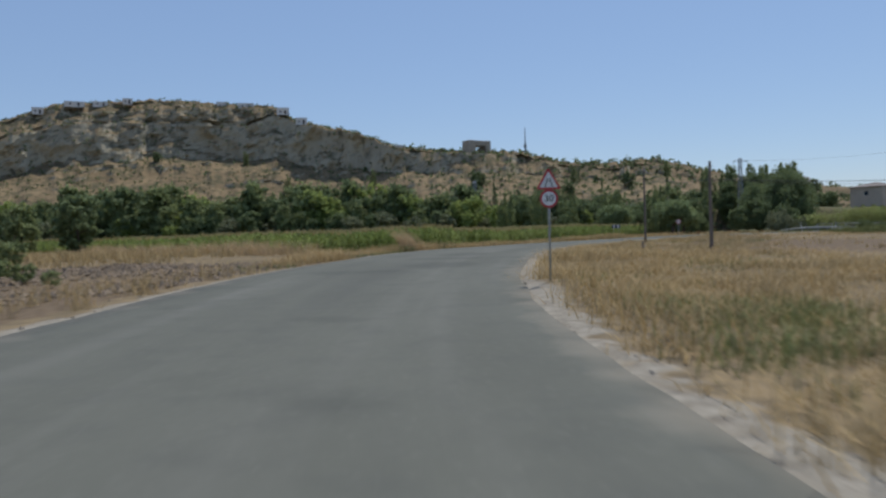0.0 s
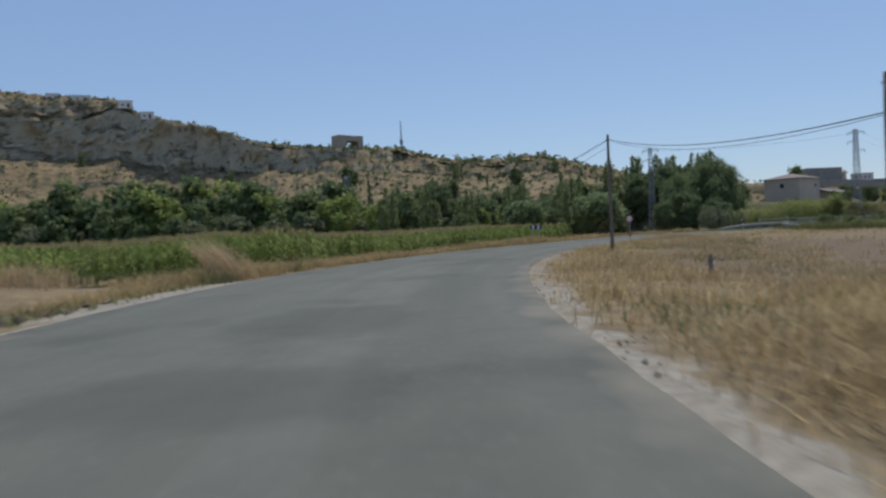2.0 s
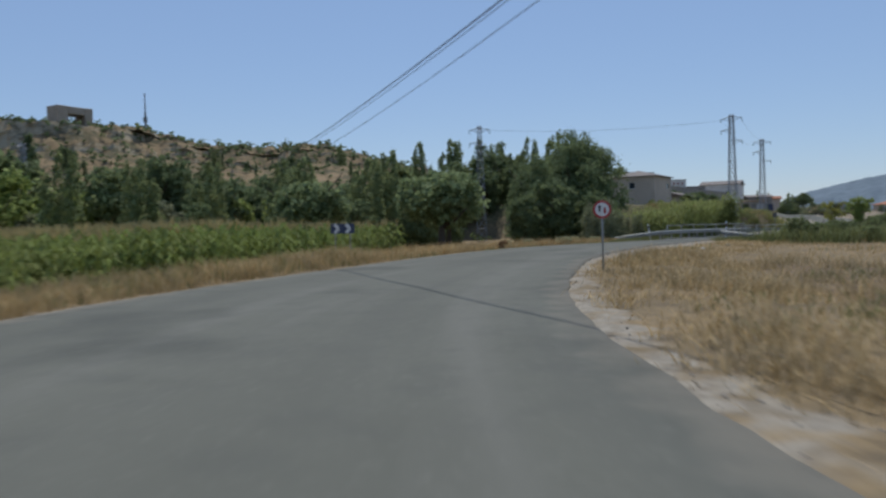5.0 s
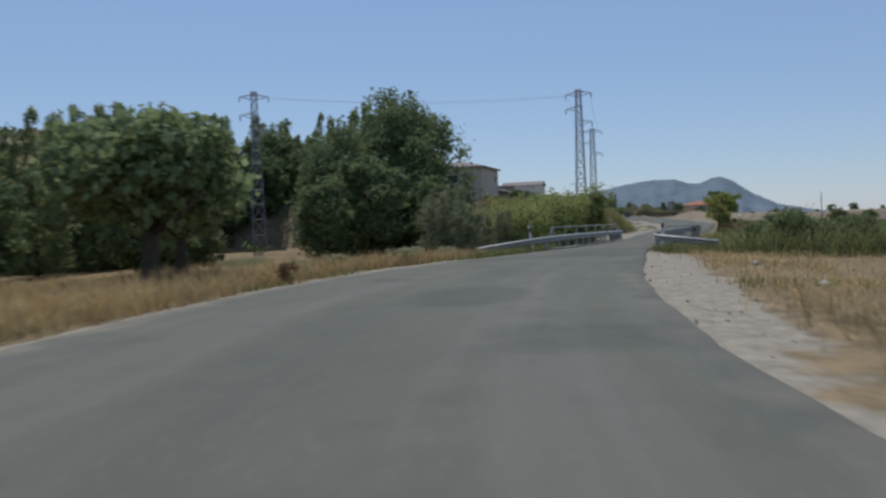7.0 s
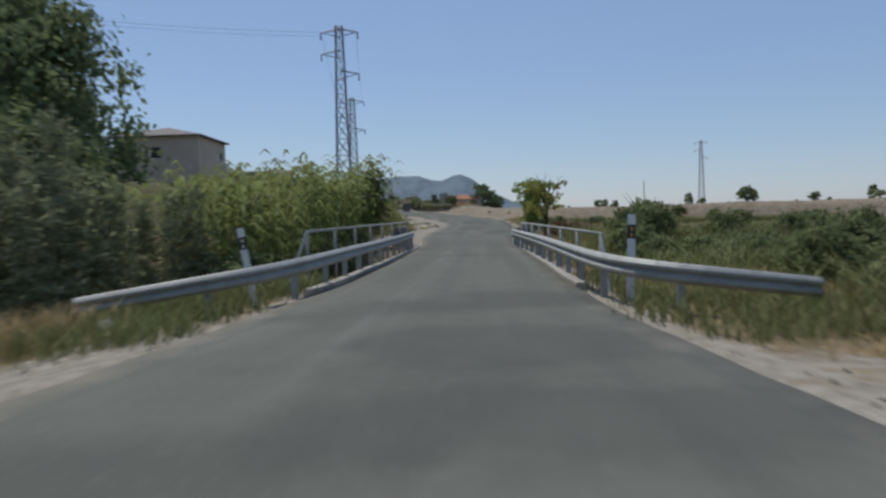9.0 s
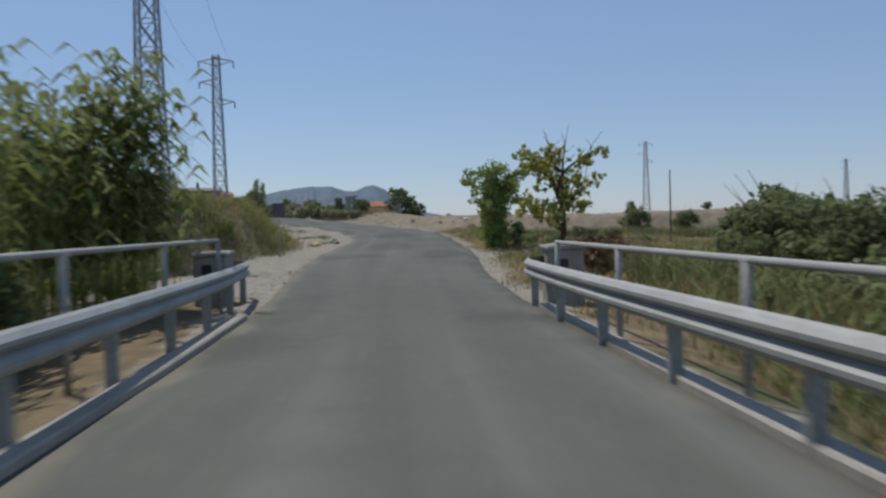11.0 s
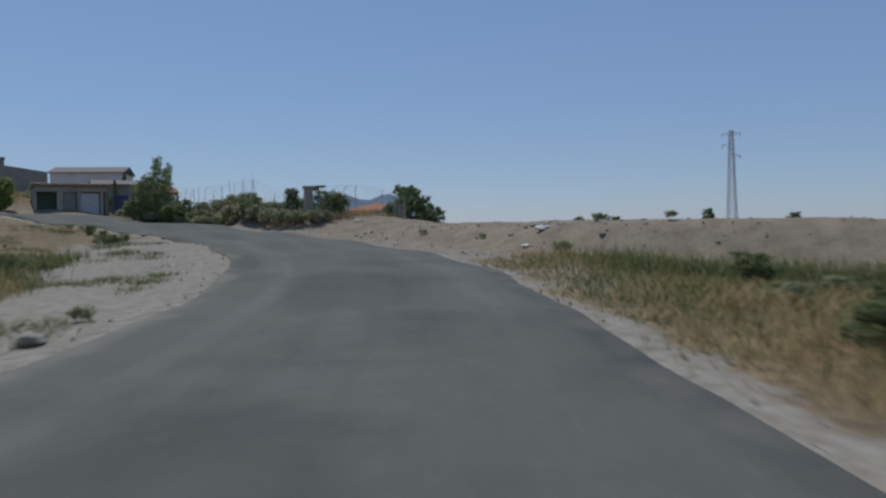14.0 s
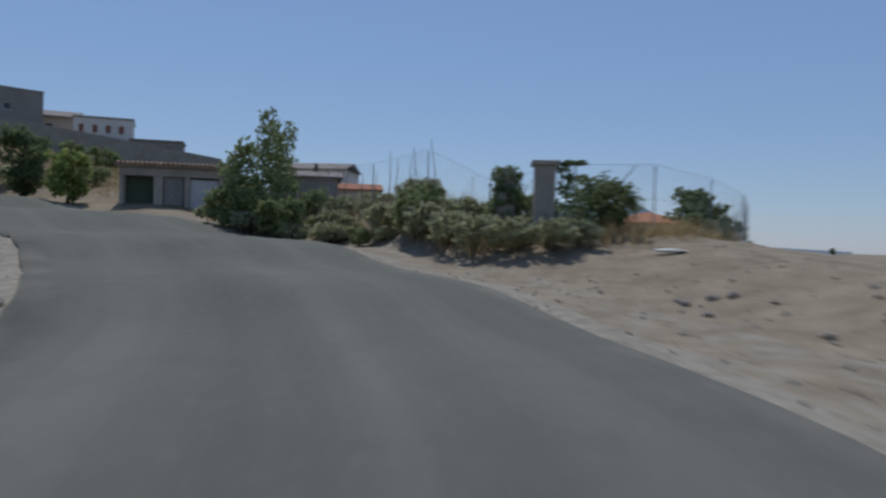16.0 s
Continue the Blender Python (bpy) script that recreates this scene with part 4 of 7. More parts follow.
# ---- grasses, maize and reeds ----
def blades(pos, height, width, rng, per=9, spread=0.16, lean=0.45):
    """Tufts of tapered bent blades at pos; returns verts and faces."""
    n = len(pos) * per
    p = np.repeat(pos, per, 0) + np.concatenate([rng.normal(size=(n, 2)) * spread, np.zeros((n, 1))], 1)
    h = np.repeat(np.broadcast_to(height, len(pos)), per) * (0.5 + 0.7 * rng.random(n))
    a = rng.random(n) * 6.2832
    out = np.stack([np.cos(a), np.sin(a), np.zeros(n)], 1)
    side = np.stack([-np.sin(a), np.cos(a), np.zeros(n)], 1) * width * (0.6 + 0.8 * rng.random(n))[:, None]
    k = (h * lean * 1.6 * rng.random(n))[:, None]
    up = np.stack([np.zeros(n), np.zeros(n), h], 1)
    v = np.stack([p - side, p + side, p + 0.55 * up + 0.3 * k * out + side * 0.7, p + 0.55 * up + 0.3 * k * out - side * 0.7, p + up + k * out], 1).reshape(-1, 3)
    i = np.arange(n) * 5
    f = np.stack([i, i + 1, i + 2, i + 3], 1).tolist() + np.stack([i + 3, i + 2, i + 4], 1).tolist()
    return v, f


def scatter(x0, x1, y0, y1, per_m2, keep, rng):
    """Random spots on the ground where keep(off, side, along, stream, x, y) holds, thinned by its value."""
    n = int((x1 - x0) * (y1 - y0) * per_m2)
    x, y = x0 + (x1 - x0) * rng.random(n), y0 + (y1 - y0) * rng.random(n)
    z, off, side, along, ds, inb = land(x, y)
    k = rng.random(n) < keep(off, side, along, ds, x, y)
    return np.stack([x, y, z], 1)[k]


def grass(name, label, pos, height, width, material, rng, per=9, spread=0.16, lean=0.45):
    if len(pos) == 0:
        return None
    v, f = blades(pos, height, width, rng, per, spread, lean)
    return tagged(new(name, mesh_of(name, v, f, M[material])), label, "grass", kind="stuff")


def is_maize(off, side, along, ds, x, y):
    edge = (x > 10 - (y - 66) * 0.62) & (x < 57 - 0.1 * (y - 98))
    return edge & (side > 0) & (off > 4.2 + 0.6 * bumps(x, y, 3)) & (ds > 17)


RG = np.random.default_rng(21)
# verge on the maize side, tall and dense
pos = scatter(-12, 95, 5, 112, 9, lambda off, side, along, ds, x, y: (side > 0) * (off > 0.72 + 0.25 * bumps(x, y, 1.5) + 1.7 * ((along > 165) & (along < 187)) + 1.5 * ((along > 89) & (along < 104))) * (along < 186) * np.where(along < 84, 0.12, 1.0) * np.where(off < 4.6, 0.75, np.where(along > 150, 0.35 * (off < 14), 0.0)) * (0.45 + 0.55 * (bumps(x, y, 2.2) > -0.25)), RG)
grass("dry_verge_grass", "tall straw-coloured grass on the road verge", pos, 0.34 + 0.42 * (0.5 + 0.5 * bumps(pos[:, 0], pos[:, 1], 2.4)), 0.010, "straw", RG, 14, 0.2, 0.9)
pos = scatter(-60, 20, 10, 110, 0.9, lambda off, side, along, ds, x, y: (side > 0) * (off > 20) * (0.6 + 0.4 * bumps(x, y, 8)), RG)
grass("dry_field_grass", "pale dry grass round the bare plot", pos, 0.8, 0.03, "straw", RG, 9, 0.3)
# field on the inside of the bend
pos = scatter(0, 90, -4, 96, 7, lambda off, side, along, ds, x, y: (side < 0) * (off > 0.65 + 0.4 * bumps(x, y, 1.5)) * (off < 15) * (along < 186) * np.where(along > 95, np.where(off < 5.5, 0.7, 0.12), 0.9 * np.exp(-off / 16)) * (0.35 + 0.65 * (bumps(x, y, 2.0) > -0.2)) * ((along < 152) | (off > 1.9)), RG)
grass("dry_field_grass", "short dry straw grass on the field edge", pos, (0.17 + 0.18 * RG.random(len(pos)) ** 2 + 0.08 * bumps(pos[:, 0], pos[:, 1], 3.1, 2.0)) * np.where(pos[:, 1] < 40, 1.55, 1.0), 0.010, "straw", RG, 12, 0.3, 1.5)
pos = scatter(2, 62, 2, 86, 3.2, lambda off, side, along, ds, x, y: (side < 0) * (off > 1.1 + 0.4 * bumps(x, y, 1.6)) * (off < 13) * (along < 160) * (bumps(x, y, 2.4, 4.0) > -0.1) * np.exp(-off / 9), RG)
dull = RG.random(len(pos)) < 0.62
grass("dry_field_weeds", "knee-high brown weeds along the field edge", pos[dull], 0.38 + 0.16 * bumps(pos[dull][:, 0], pos[dull][:, 1], 2.0), 0.010, "dry_weed", RG, 18, 0.3, 1.1)
grass("dry_field_grass", "pale tufts of straw grass along the field edge", pos[~dull], 0.44 + 0.16 * bumps(pos[~dull][:, 0], pos[~dull][:, 1], 2.0), 0.009, "straw", RG, 18, 0.26, 1.0)
pos = scatter(0, 130, -10, 96, 0.28, lambda off, side, along, ds, x, y: (side < 0) * (off > 10) * (off < 70) * (0.4 + 0.6 * bumps(x, y, 7)), RG)
grass("stubble", "sparse straw stubble over brown soil", pos, 0.35, 0.03, "straw", RG, 8, 0.35)
pos = scatter(0, 90, -4, 110, 2.2, lambda off, side, along, ds, x, y: (off > 1.2) * (off < 12) * (along < 186) * np.where(side < 0, (bumps(x, y, 2.6, 3.0) > 0.5) * 0.6, (bumps(x, y, 2.0, 3.0) > -0.1) * 0.9) * ((side < 0) | (off < 4.6)), RG)
grass("green_weeds", "dull green weeds among the straw", pos, 0.24, 0.016, "green_weed", RG, 10, 0.3, 1.2)
# past the bridge
pos = scatter(108, 172, 104, 130, 9, lambda off, side, along, ds, x, y: (side > 0) * (off > bay(along) + 0.35 * bumps(x, y, 2)) * (off < 14) * (along > 209) * (along < 268) * 0.8, RG)
half = RG.random(len(pos)) < 0.42 + 0.6 * bumps(pos[:, 0], pos[:, 1], 4.0, 0.5)
grass("bank_grass", "dry yellow grass on the roadside bank", pos[half], 0.42, 0.009, "straw", RG, 20, 0.30, 1.0)
grass("bank_weeds", "green weeds on the roadside bank", pos[~half], 0.40, 0.011, "green_weed", RG, 20, 0.30, 1.0)
pos = scatter(82, 168, 84, 112, 9.5, lambda off, side, along, ds, x, y: (side < 0) * (off > 0.75 + 0.4 * bumps(x, y, 1.8)) * (off < 13) * (along > 186) * (along < 258) * (on_bank(x, y) < -1.6 + 0.5 * bumps(x, y, 2.0)) * 0.65, RG)
half = RG.random(len(pos)) < 0.5 + 0.6 * bumps(pos[:, 0], pos[:, 1], 4.5, 1.5)
grass("dry_verge_grass", "dry straw grass past the bridge", pos[half], 0.15 + 0.2 * smooth01(off_road(pos[half][:, 0], pos[half][:, 1])[0], 0.8, 3.0), 0.008, "straw", RG, 22, 0.34, 1.1)
grass("verge_weeds", "low green weeds past the bridge", pos[~half], (0.13 + 0.2 * smooth01(off_road(pos[~half][:, 0], pos[~half][:, 1])[0], 0.8, 3.0)) * (1 + 0.4 * bumps(pos[~half][:, 0], pos[~half][:, 1], 3.0)), 0.010, "green_weed", RG, 22, 0.34, 1.1)
pos = scatter(140, 168, 82, 108, 7, lambda off, side, along, ds, x, y: (side < 0) * (off > 3.5) * smooth01(-np.abs(on_bank(x, y) + 4.0 + 0.6 * bumps(x, y, 3.0)), -2.3, -1.0) * 0.85, RG)
grass("bank_foot_weeds", "dark green weeds along the foot of the spoil bank", pos, 0.62, 0.014, "green_weed", RG, 18, 0.4, 1.0)
pos = scatter(138, 178, 110, 136, 7, lambda off, side, along, ds, x, y: (side > 0) * (off > 1.3 + 0.9 * bumps(x, y, 1.6)) * (off < 9) * (bumps(x, y, 1.1, 1.0) > 0.28) * 0.8, RG)
grass("gravel_weeds", "weeds in the gravel inside the bend", pos, 0.15, 0.009, "green_weed", RG, 18, 0.2, 1.3)
pos = scatter(172, 192, 116, 142, 6, lambda off, side, along, ds, x, y: (side < 0) * (off > 2.4) * (off < 12) * (((x - 181.5) / 6.5) ** 2 + ((y - 128.5) / 8.5) ** 2 < 1.25) * 0.95, RG)
grass("mound_grass", "dry grass on the garden mound", pos, 0.5, 0.012, "straw", RG, 11, 0.3, 0.9)
pos = scatter(180, 216, 144, 174, 5, lambda off, side, along, ds, x, y: (off > 3.0) * (seg_dist(x, y, RETAIN)[0] > 0.8) * ((y - 140) * 0.9 - (x - 184) * 0.35 > 6.5) * (0.5 + 0.5 * bumps(x, y, 3.0)), RG)
half = RG.random(len(pos)) < 0.68
grass("slope_grass", "dry ochre grass on the slope below the houses", pos[half], 0.42, 0.014, "straw", RG, 10, 0.3, 0.9)
grass("slope_weeds", "dull green weeds on the slope below the houses", pos[~half], 0.4, 0.016, "green_weed", RG, 10, 0.3, 0.9)
pos = scatter(112, 146, 108, 126, 5.5, lambda off, side, along, ds, x, y: (side > 0) * (off > bay(along) + 0.7 + 0.4 * bumps(x, y, 2)) * (off < 13) * (along > 210) * (along < 256) * (bumps(x, y, 2.6, 1.0) > -0.25), RG)
grass("tall_bank_weeds", "tall green and yellow weeds on the roadside bank", pos, 0.58 + 0.34 * bumps(pos[:, 0], pos[:, 1], 2.2), 0.017, "bank_green", RG, 16, 0.34, 0.9)
# the feathery clump beside the gravel bay
pos = np.array([(13.2 + RG.normal() * 0.42, 58.3 + RG.normal() * 0.55, 0.12) for _ in range(46)])
v, f = blades(pos, 1.7, 0.010, RG, 16, 0.10, 0.35)
up_ = np.clip(v[:, 2] - 0.12, 0, 3)
v[:, 0] -= 0.50 * up_ ** 1.3
v[:, 1] += 0.30 * up_ ** 1.3
tagged(new("feather_grass", mesh_of("feather_grass", v, f, M["plume"])), "tall feathery pale dry grass clump leaning over the verge", "grass", kind="stuff")
pos = np.array([(60 + RG.normal() * 3.0, 100.2 + RG.normal() * 0.8, 0.2) for _ in range(70)] + [(72 + RG.normal() * 4.0, 103.2 + RG.normal() * 0.7, 0.2) for _ in range(80)])
grass("tall_dry_grass", "knee-high orange dry grass below the trees", pos, 0.75, 0.014, "straw", RG, 12, 0.2)

pos = np.array([(6 - 28 * u + RG.normal() * 1.0, 71 + 45 * u + RG.normal() * 1.5, 0.0) for u in np.round(RG.random(330) * 14 + RG.normal(size=330) * 0.22) / 14 + RG.normal(size=330) * 0.012])
pos[:, 2] = land(pos[:, 0], pos[:, 1])[0]
grass("tall_dry_grass", "tall pale plumes of dry grass before the maize", pos, 1.35, 0.016, "plume", RG, 18, 0.3, 0.8)
pos = scatter(2, 52, 30, 96, 4, lambda off, side, along, ds, x, y: (side > 0) * (off > 1.5 + 0.5 * bumps(x, y, 1.7)) * (off < 5.2) * (along > 99) * (along < 168) * (bumps(x, y, 2.2, 5.0) > -0.35) * 0.8, RG)
brown_ = RG.random(len(pos)) < 0.55
grass("rank_verge_weeds", "rank brown dry weeds before the maize", pos[brown_], 0.62 + 0.25 * bumps(pos[brown_][:, 0], pos[brown_][:, 1], 2.0), 0.012, "dry_weed", RG, 16, 0.28, 0.9)
grass("rank_verge_weeds", "rank green weeds before the maize", pos[~brown_], 0.55 + 0.2 * bumps(pos[~brown_][:, 0], pos[~brown_][:, 1], 2.0), 0.013, "green_weed", RG, 16, 0.28, 0.9)
pos = scatter(80, 92, 91, 106, 14, lambda off, side, along, ds, x, y: (off > 0.45 + 0.2 * bumps(x, y, 1.2)) * (off < 3.2) * (along > 183.5) * (along < 193) * 0.8, RG)
grass("rail_weeds", "low green weeds under the guard rail ends", pos, 0.34 + 0.12 * bumps(pos[:, 0], pos[:, 1], 2.0), 0.012, "green_weed", RG, 11, 0.25, 0.9)
pos = scatter(3, 12, 2, 15, 9, lambda off, side, along, ds, x, y: (side < 0) * (off > 1.5 + 0.5 * bumps(x, y, 1.6)) * (off < 6.5) * (0.45 + 0.6 * bumps(x, y, 2.4, 1.0)), RG)
grass("verge_weeds", "dull green weeds on the field edge", pos, 0.36, 0.013, "green_weed", RG, 11, 0.3, 0.9)
# rank green growth beside the bridge
pos = scatter(82, 126, 74, 99, 5, lambda off, side, along, ds, x, y: (side < 0) * (off > 1.8 + 0.5 * bumps(x, y, 2)) * (off < 22) * (along > 181) * (along < 228) * (off > np.where(along < 194, 3.6, 1.2)) * (0.5 + 0.5 * bumps(x, y, 3.3)), RG)
pos[:, 2] = np.maximum(pos[:, 2], -0.9)
grass("rank_weeds", "rank green weeds and reeds beside the bridge", pos, 0.95 + 0.3 * bumps(pos[:, 0], pos[:, 1], 4.0), 0.022, "green_weed", RG, 12, 0.5, 1.2)

# maize
near = scatter(-30, 60, 60, 150, 4.2, lambda off, side, along, ds, x, y: is_maize(off, side, along, ds, x, y) * (off < 12) * np.where(off < 6.5, 0.25 + 0.75 * (bumps(x, y, 1.6, 2.0) > -0.1), 1.0), RG)
back = scatter(-60, 60, 60, 190, 1.0, lambda off, side, along, ds, x, y: is_maize(off, side, along, ds, x, y) * (off >= 12), RG)
cv, cf, tv, tf = [], [], [], []
for pts, fat in ((near, 1.0), (back, 1.7)):
    for x, y, z in pts:
        h = 1.98 + 0.3 * RG.random() + 0.12 * float(bumps(x, y, 5))
        b = len(cv)
        cv += [(x - 0.015 * fat, y, z), (x + 0.015 * fat, y, z), (x + 0.01, y, z + h * 0.92), (x - 0.01, y, z + h * 0.92)]
        cf.append((b, b + 1, b + 2, b + 3))
        a = RG.random() * 3.14
        for k in range(8):
            aa = a + (k % 2) * 3.14 + RG.normal() * 0.35
            ux, uy = math.cos(aa), math.sin(aa)
            z0 = z + h * (0.18 + 0.09 * k)
            L, w = (0.55 + 0.4 * RG.random()) * (1.0 if k < 6 else 0.7), 0.07 * fat
            b = len(cv)
            cv += [(x, y, z0), (x + ux * L * 0.5 - uy * w, y + uy * L * 0.5 + ux * w, z0 + 0.28), (x + ux * L * 0.5 + uy * w, y + uy * L * 0.5 - ux * w, z0 + 0.28),
                   (x + ux * L, y + uy * L, z0 + 0.02 - 0.2 * RG.random())]
            cf += [(b, b + 1, b + 2), (b + 1, b + 3, b + 2)]
        for k in range(5):
            aa = RG.random() * 6.28
            b = len(tv)
            tv += [(x - 0.022 * fat, y, z + h * 0.9), (x + 0.022 * fat, y, z + h * 0.9), (x + 0.15 * math.cos(aa), y + 0.15 * math.sin(aa), z + h + 0.17)]
            tf.append((b, b + 1, b + 2))
maize = thing("maize_field", "standing green maize with pale tassels", "maize", kind="stuff")
part_mesh("leaf", mesh_of("leaf", cv, cf, M["corn"]), maize)
part_mesh("tassel", mesh_of("tassel", tv, tf, M["tassel"]), maize)

# giant reeds at the stream
rv_, rf_ = [], []
for _ in range(620):
    u = RG.random()
    x, y = 89.5 + 23.5 * u + RG.normal() * 0.4, 104.6 + 5.0 * u + abs(RG.normal()) * 1.9
    if _ > 540:
        x, y = 112.3 + RG.normal() * 0.5, 109.5 + RG.normal() * 0.5
        u = 0.9
    z = ground_z(x, y)
    h = (5.0 if _ > 540 else 4.0 if u > 0.35 else 3.0) * (0.74 + 0.26 * RG.random()) + max(0.0, 0.3 - z)
    dx, dy = RG.normal() * 0.35, RG.normal() * 0.35
    b = len(rv_)
    rv_ += [(x - 0.02, y, z), (x + 0.02, y, z), (x + dx, y + dy, z + h)]
    rf_.append((b, b + 1, b + 2))
    for k in range(11):
        s = 0.25 + 0.75 * (k + RG.random()) / 11
        a = RG.random() * 6.28
        ux, uy = math.cos(a), math.sin(a)
        px, py, pz = x + dx * s, y + dy * s, z + h * s
        L, w = 0.48 + 0.3 * RG.random(), 0.062
        b = len(rv_)
        rv_ += [(px, py, pz), (px + ux * L * 0.5 - uy * w, py + uy * L * 0.5 + ux * w, pz + 0.22), (px + ux * L * 0.5 + uy * w, py + uy * L * 0.5 - ux * w, pz + 0.22),
                (px + ux * L, py + uy * L, pz - 0.05)]
        rf_ += [(b, b + 1, b + 2), (b + 1, b + 3, b + 2)]
tagged(new("giant_reeds", mesh_of("giant_reeds", rv_, rf_, M["reed"])), "dense stand of tall green giant reeds beside the bridge", "reeds", kind="stuff")

# scrub over the rocky hill
sc_c, sc_r = [], []
for _ in range(7500):
    i, j = int(RG.integers(0, na - 1)), int(RG.integers(6, int(nb * 0.86)))
    q = hv[i, j]
    s = 0.45 + 1.2 * RG.random() ** 3
    if 0.5 < prof[j] < 0.64 and RG.random() < 0.6:
        continue
    sc_c.append(q + (0, 0, s * 0.3))
    sc_r.append((s, s, s * 0.8))
v, f = leaf_cloud(sc_c, sc_r, 14, 0.40, RG)
tagged(new("hill_scrub", mesh_of("hill_scrub", v, f, M["leaf_dark"])), "dark scrub scattered over the rocky hill", "scrub", kind="stuff")
# hill trees
for k in range(34):
    i, j = int(na * (0.28 + 0.44 * RG.random())), int(nb * (0.14 + 0.34 * RG.random()))
    q = hv[i, j]
    place((P_cypress, P_oak, P_oak, P_poplar, P_cypress)[k % 5], q[0], q[1], 0.35 + 0.45 * RG.random(), RG.random() * 360, z=q[2] - 0.8)

# ---- signs ----
def plate(bm, pts, y0, y1):
    """A flat plate with rounded outline pts in x and z, from depth y0 to y1."""
    a = [bm.verts.new((x, y0, z)) for x, z in pts]
    b = [bm.verts.new((x, y1, z)) for x, z in pts]
    bm.faces.new(a)
    bm.faces.new(b[::-1])
    for i in range(len(a)):
        j = (i + 1) % len(a)
        bm.faces.new((a[j], a[i], b[i], b[j]))
    bmesh.ops.recalc_face_normals(bm, faces=bm.faces[:])
    return bm


def ring(r, n=40):
    return [(r * math.cos(2 * math.pi * i / n), r * math.sin(2 * math.pi * i / n)) for i in range(n)]


def triangle(r, corner, n=6):
    """Outline of an upright triangle with rounded corners; r to the corners."""
    out = []
    for k in range(3):
        a = math.pi / 2 + k * 2 * math.pi / 3
        c = ((r - 2 * corner) * math.cos(a), (r - 2 * corner) * math.sin(a))
        for i in range(n + 1):
            b = a - math.pi / 3 + i / n * 2 * math.pi / 3
            out.append((c[0] + corner * math.cos(b), c[1] + corner * math.sin(b)))
    return out


def letters(text, size):
    cu = bpy.data.curves.new("text", "FONT")
    cu.body, cu.size, cu.align_x, cu.align_y, cu.extrude = text, size, "CENTER", "CENTER", 0.002
    ob = new("text", cu)
    me = bpy.data.meshes.new_from_object(ob.evaluated_get(bpy.context.evaluated_depsgraph_get()))
    bpy.data.objects.remove(ob)
    me.transform(pose(0, 0, 0, 90, 0, 0))
    return me


def sign_post(parent, height, r=0.035):
    bm = bmesh.new()
    rod(bm, (0, 0, -0.2), (0, 0, height), r, r, 12)
    rod(bm, (0, 0, height), (0, 0, height + 0.015), r * 1.1, r * 0.8, 12)
    return part("post", bm, M["galv"], parent, "grey galvanised steel post", True)


def round_sign(parent, z, r, y=-0.05):
    rim = part("rim", plate(bmesh.new(), ring(r), y, y + 0.012), M["sign_red"], parent, "red rim of the round sign")
    rim.location.z = z
    face = part("face", plate(bmesh.new(), ring(r * 0.76), y - 0.006, y - 0.001), M["sign_white"], rim, "white sign face")
    bm = bmesh.new()
    box(bm, (0, y + 0.03, 0.12), (0.08, 0.03, 0.03))
    box(bm, (0, y + 0.03, -0.12), (0.08, 0.03, 0.03))
    part("clamp", bm, M["galv"], rim)
    return rim


gz = ground_z(7.7, 18.2)
sign = thing("road_sign", "warning triangle above a 30 speed limit disc on a post", "road sign", (7.7, 18.2, gz), -17)
sign_post(sign, 2.87 - gz, 0.028)
disc = round_sign(sign, 2.235 - gz, 0.232)
num = part_mesh("number", letters("30", 0.24), disc, "black number 30")
num.data.materials.append(M["sign_black"])
num.location.y = -0.060
tri_ = part("warning_triangle", plate(bmesh.new(), triangle(0.373, 0.033), -0.05, -0.038), M["sign_red"], sign, "red-edged warning triangle")
tri_.location.z = 2.655 - gz
part("face", plate(bmesh.new(), triangle(0.272, 0.022), -0.056, -0.051), M["sign_white"], tri_, "white sign face")
bm = bmesh.new()
for s in (-1, 1):
    for (x0, z0), (x1, z1) in (((0.08, -0.12), (0.08, -0.04)), ((0.08, -0.04), (0.035, 0.015)), ((0.035, 0.015), (0.035, 0.09))):
        d = Vector((s * (x1 - x0), 0, z1 - z0))
        box(bm, (s * (x0 + x1) / 2, -0.060, (z0 + z1) / 2), (0.024, 0.004, d.length + 0.015), Matrix.Rotation(math.atan2(d.x, d.z), 4, "Y"))
part("narrowing_lines", bm, M["sign_black"], tri_, "two black lines that draw together")

gz = ground_z(50.1, 80.0)
sign = thing("road_sign", "round red-rimmed give-way-to-oncoming sign on a steel post", "road sign", (50.1, 80.0, gz), -50)
sign_post(sign, 2.48 - gz)
disc = round_sign(sign, 2.19 - gz, 0.295)
for s, key, nm in ((-1, "sign_black", "black_arrow"), (1, "sign_red", "red_arrow")):
    bm = bmesh.new()
    box(bm, (s * 0.085, -0.060, -0.03 * s), (0.05, 0.004, 0.19))
    plate(bm, [(s * 0.085 - 0.06, s * -0.125 * -1 * 0 + (0.06 if s < 0 else -0.06)), (s * 0.085 + 0.06, 0.06 if s < 0 else -0.06), (s * 0.085, 0.15 if s < 0 else -0.15)], -0.062, -0.058)
    part(nm, bm, M[key], disc)

gz = ground_z(50.1, 95.3)
sign = thing("chevron_sign", "low blue bend board with white chevrons on two posts", "road sign", (50.1, 95.3, gz), -38)
for x in (-0.35, 0.35):
    bm = bmesh.new()
    rod(bm, (x, 0.03, -0.2), (x, 0.03, 2.1 - gz), 0.03, 0.03, 8)
    part("post", bm, M["galv"], sign)
bm = bmesh.new()
box(bm, (0, 0, 1.86 - gz), (1.15, 0.02, 0.46), bevel=0.006)
board = part("board", bm, M["sign_blue"], sign, "dark blue board")
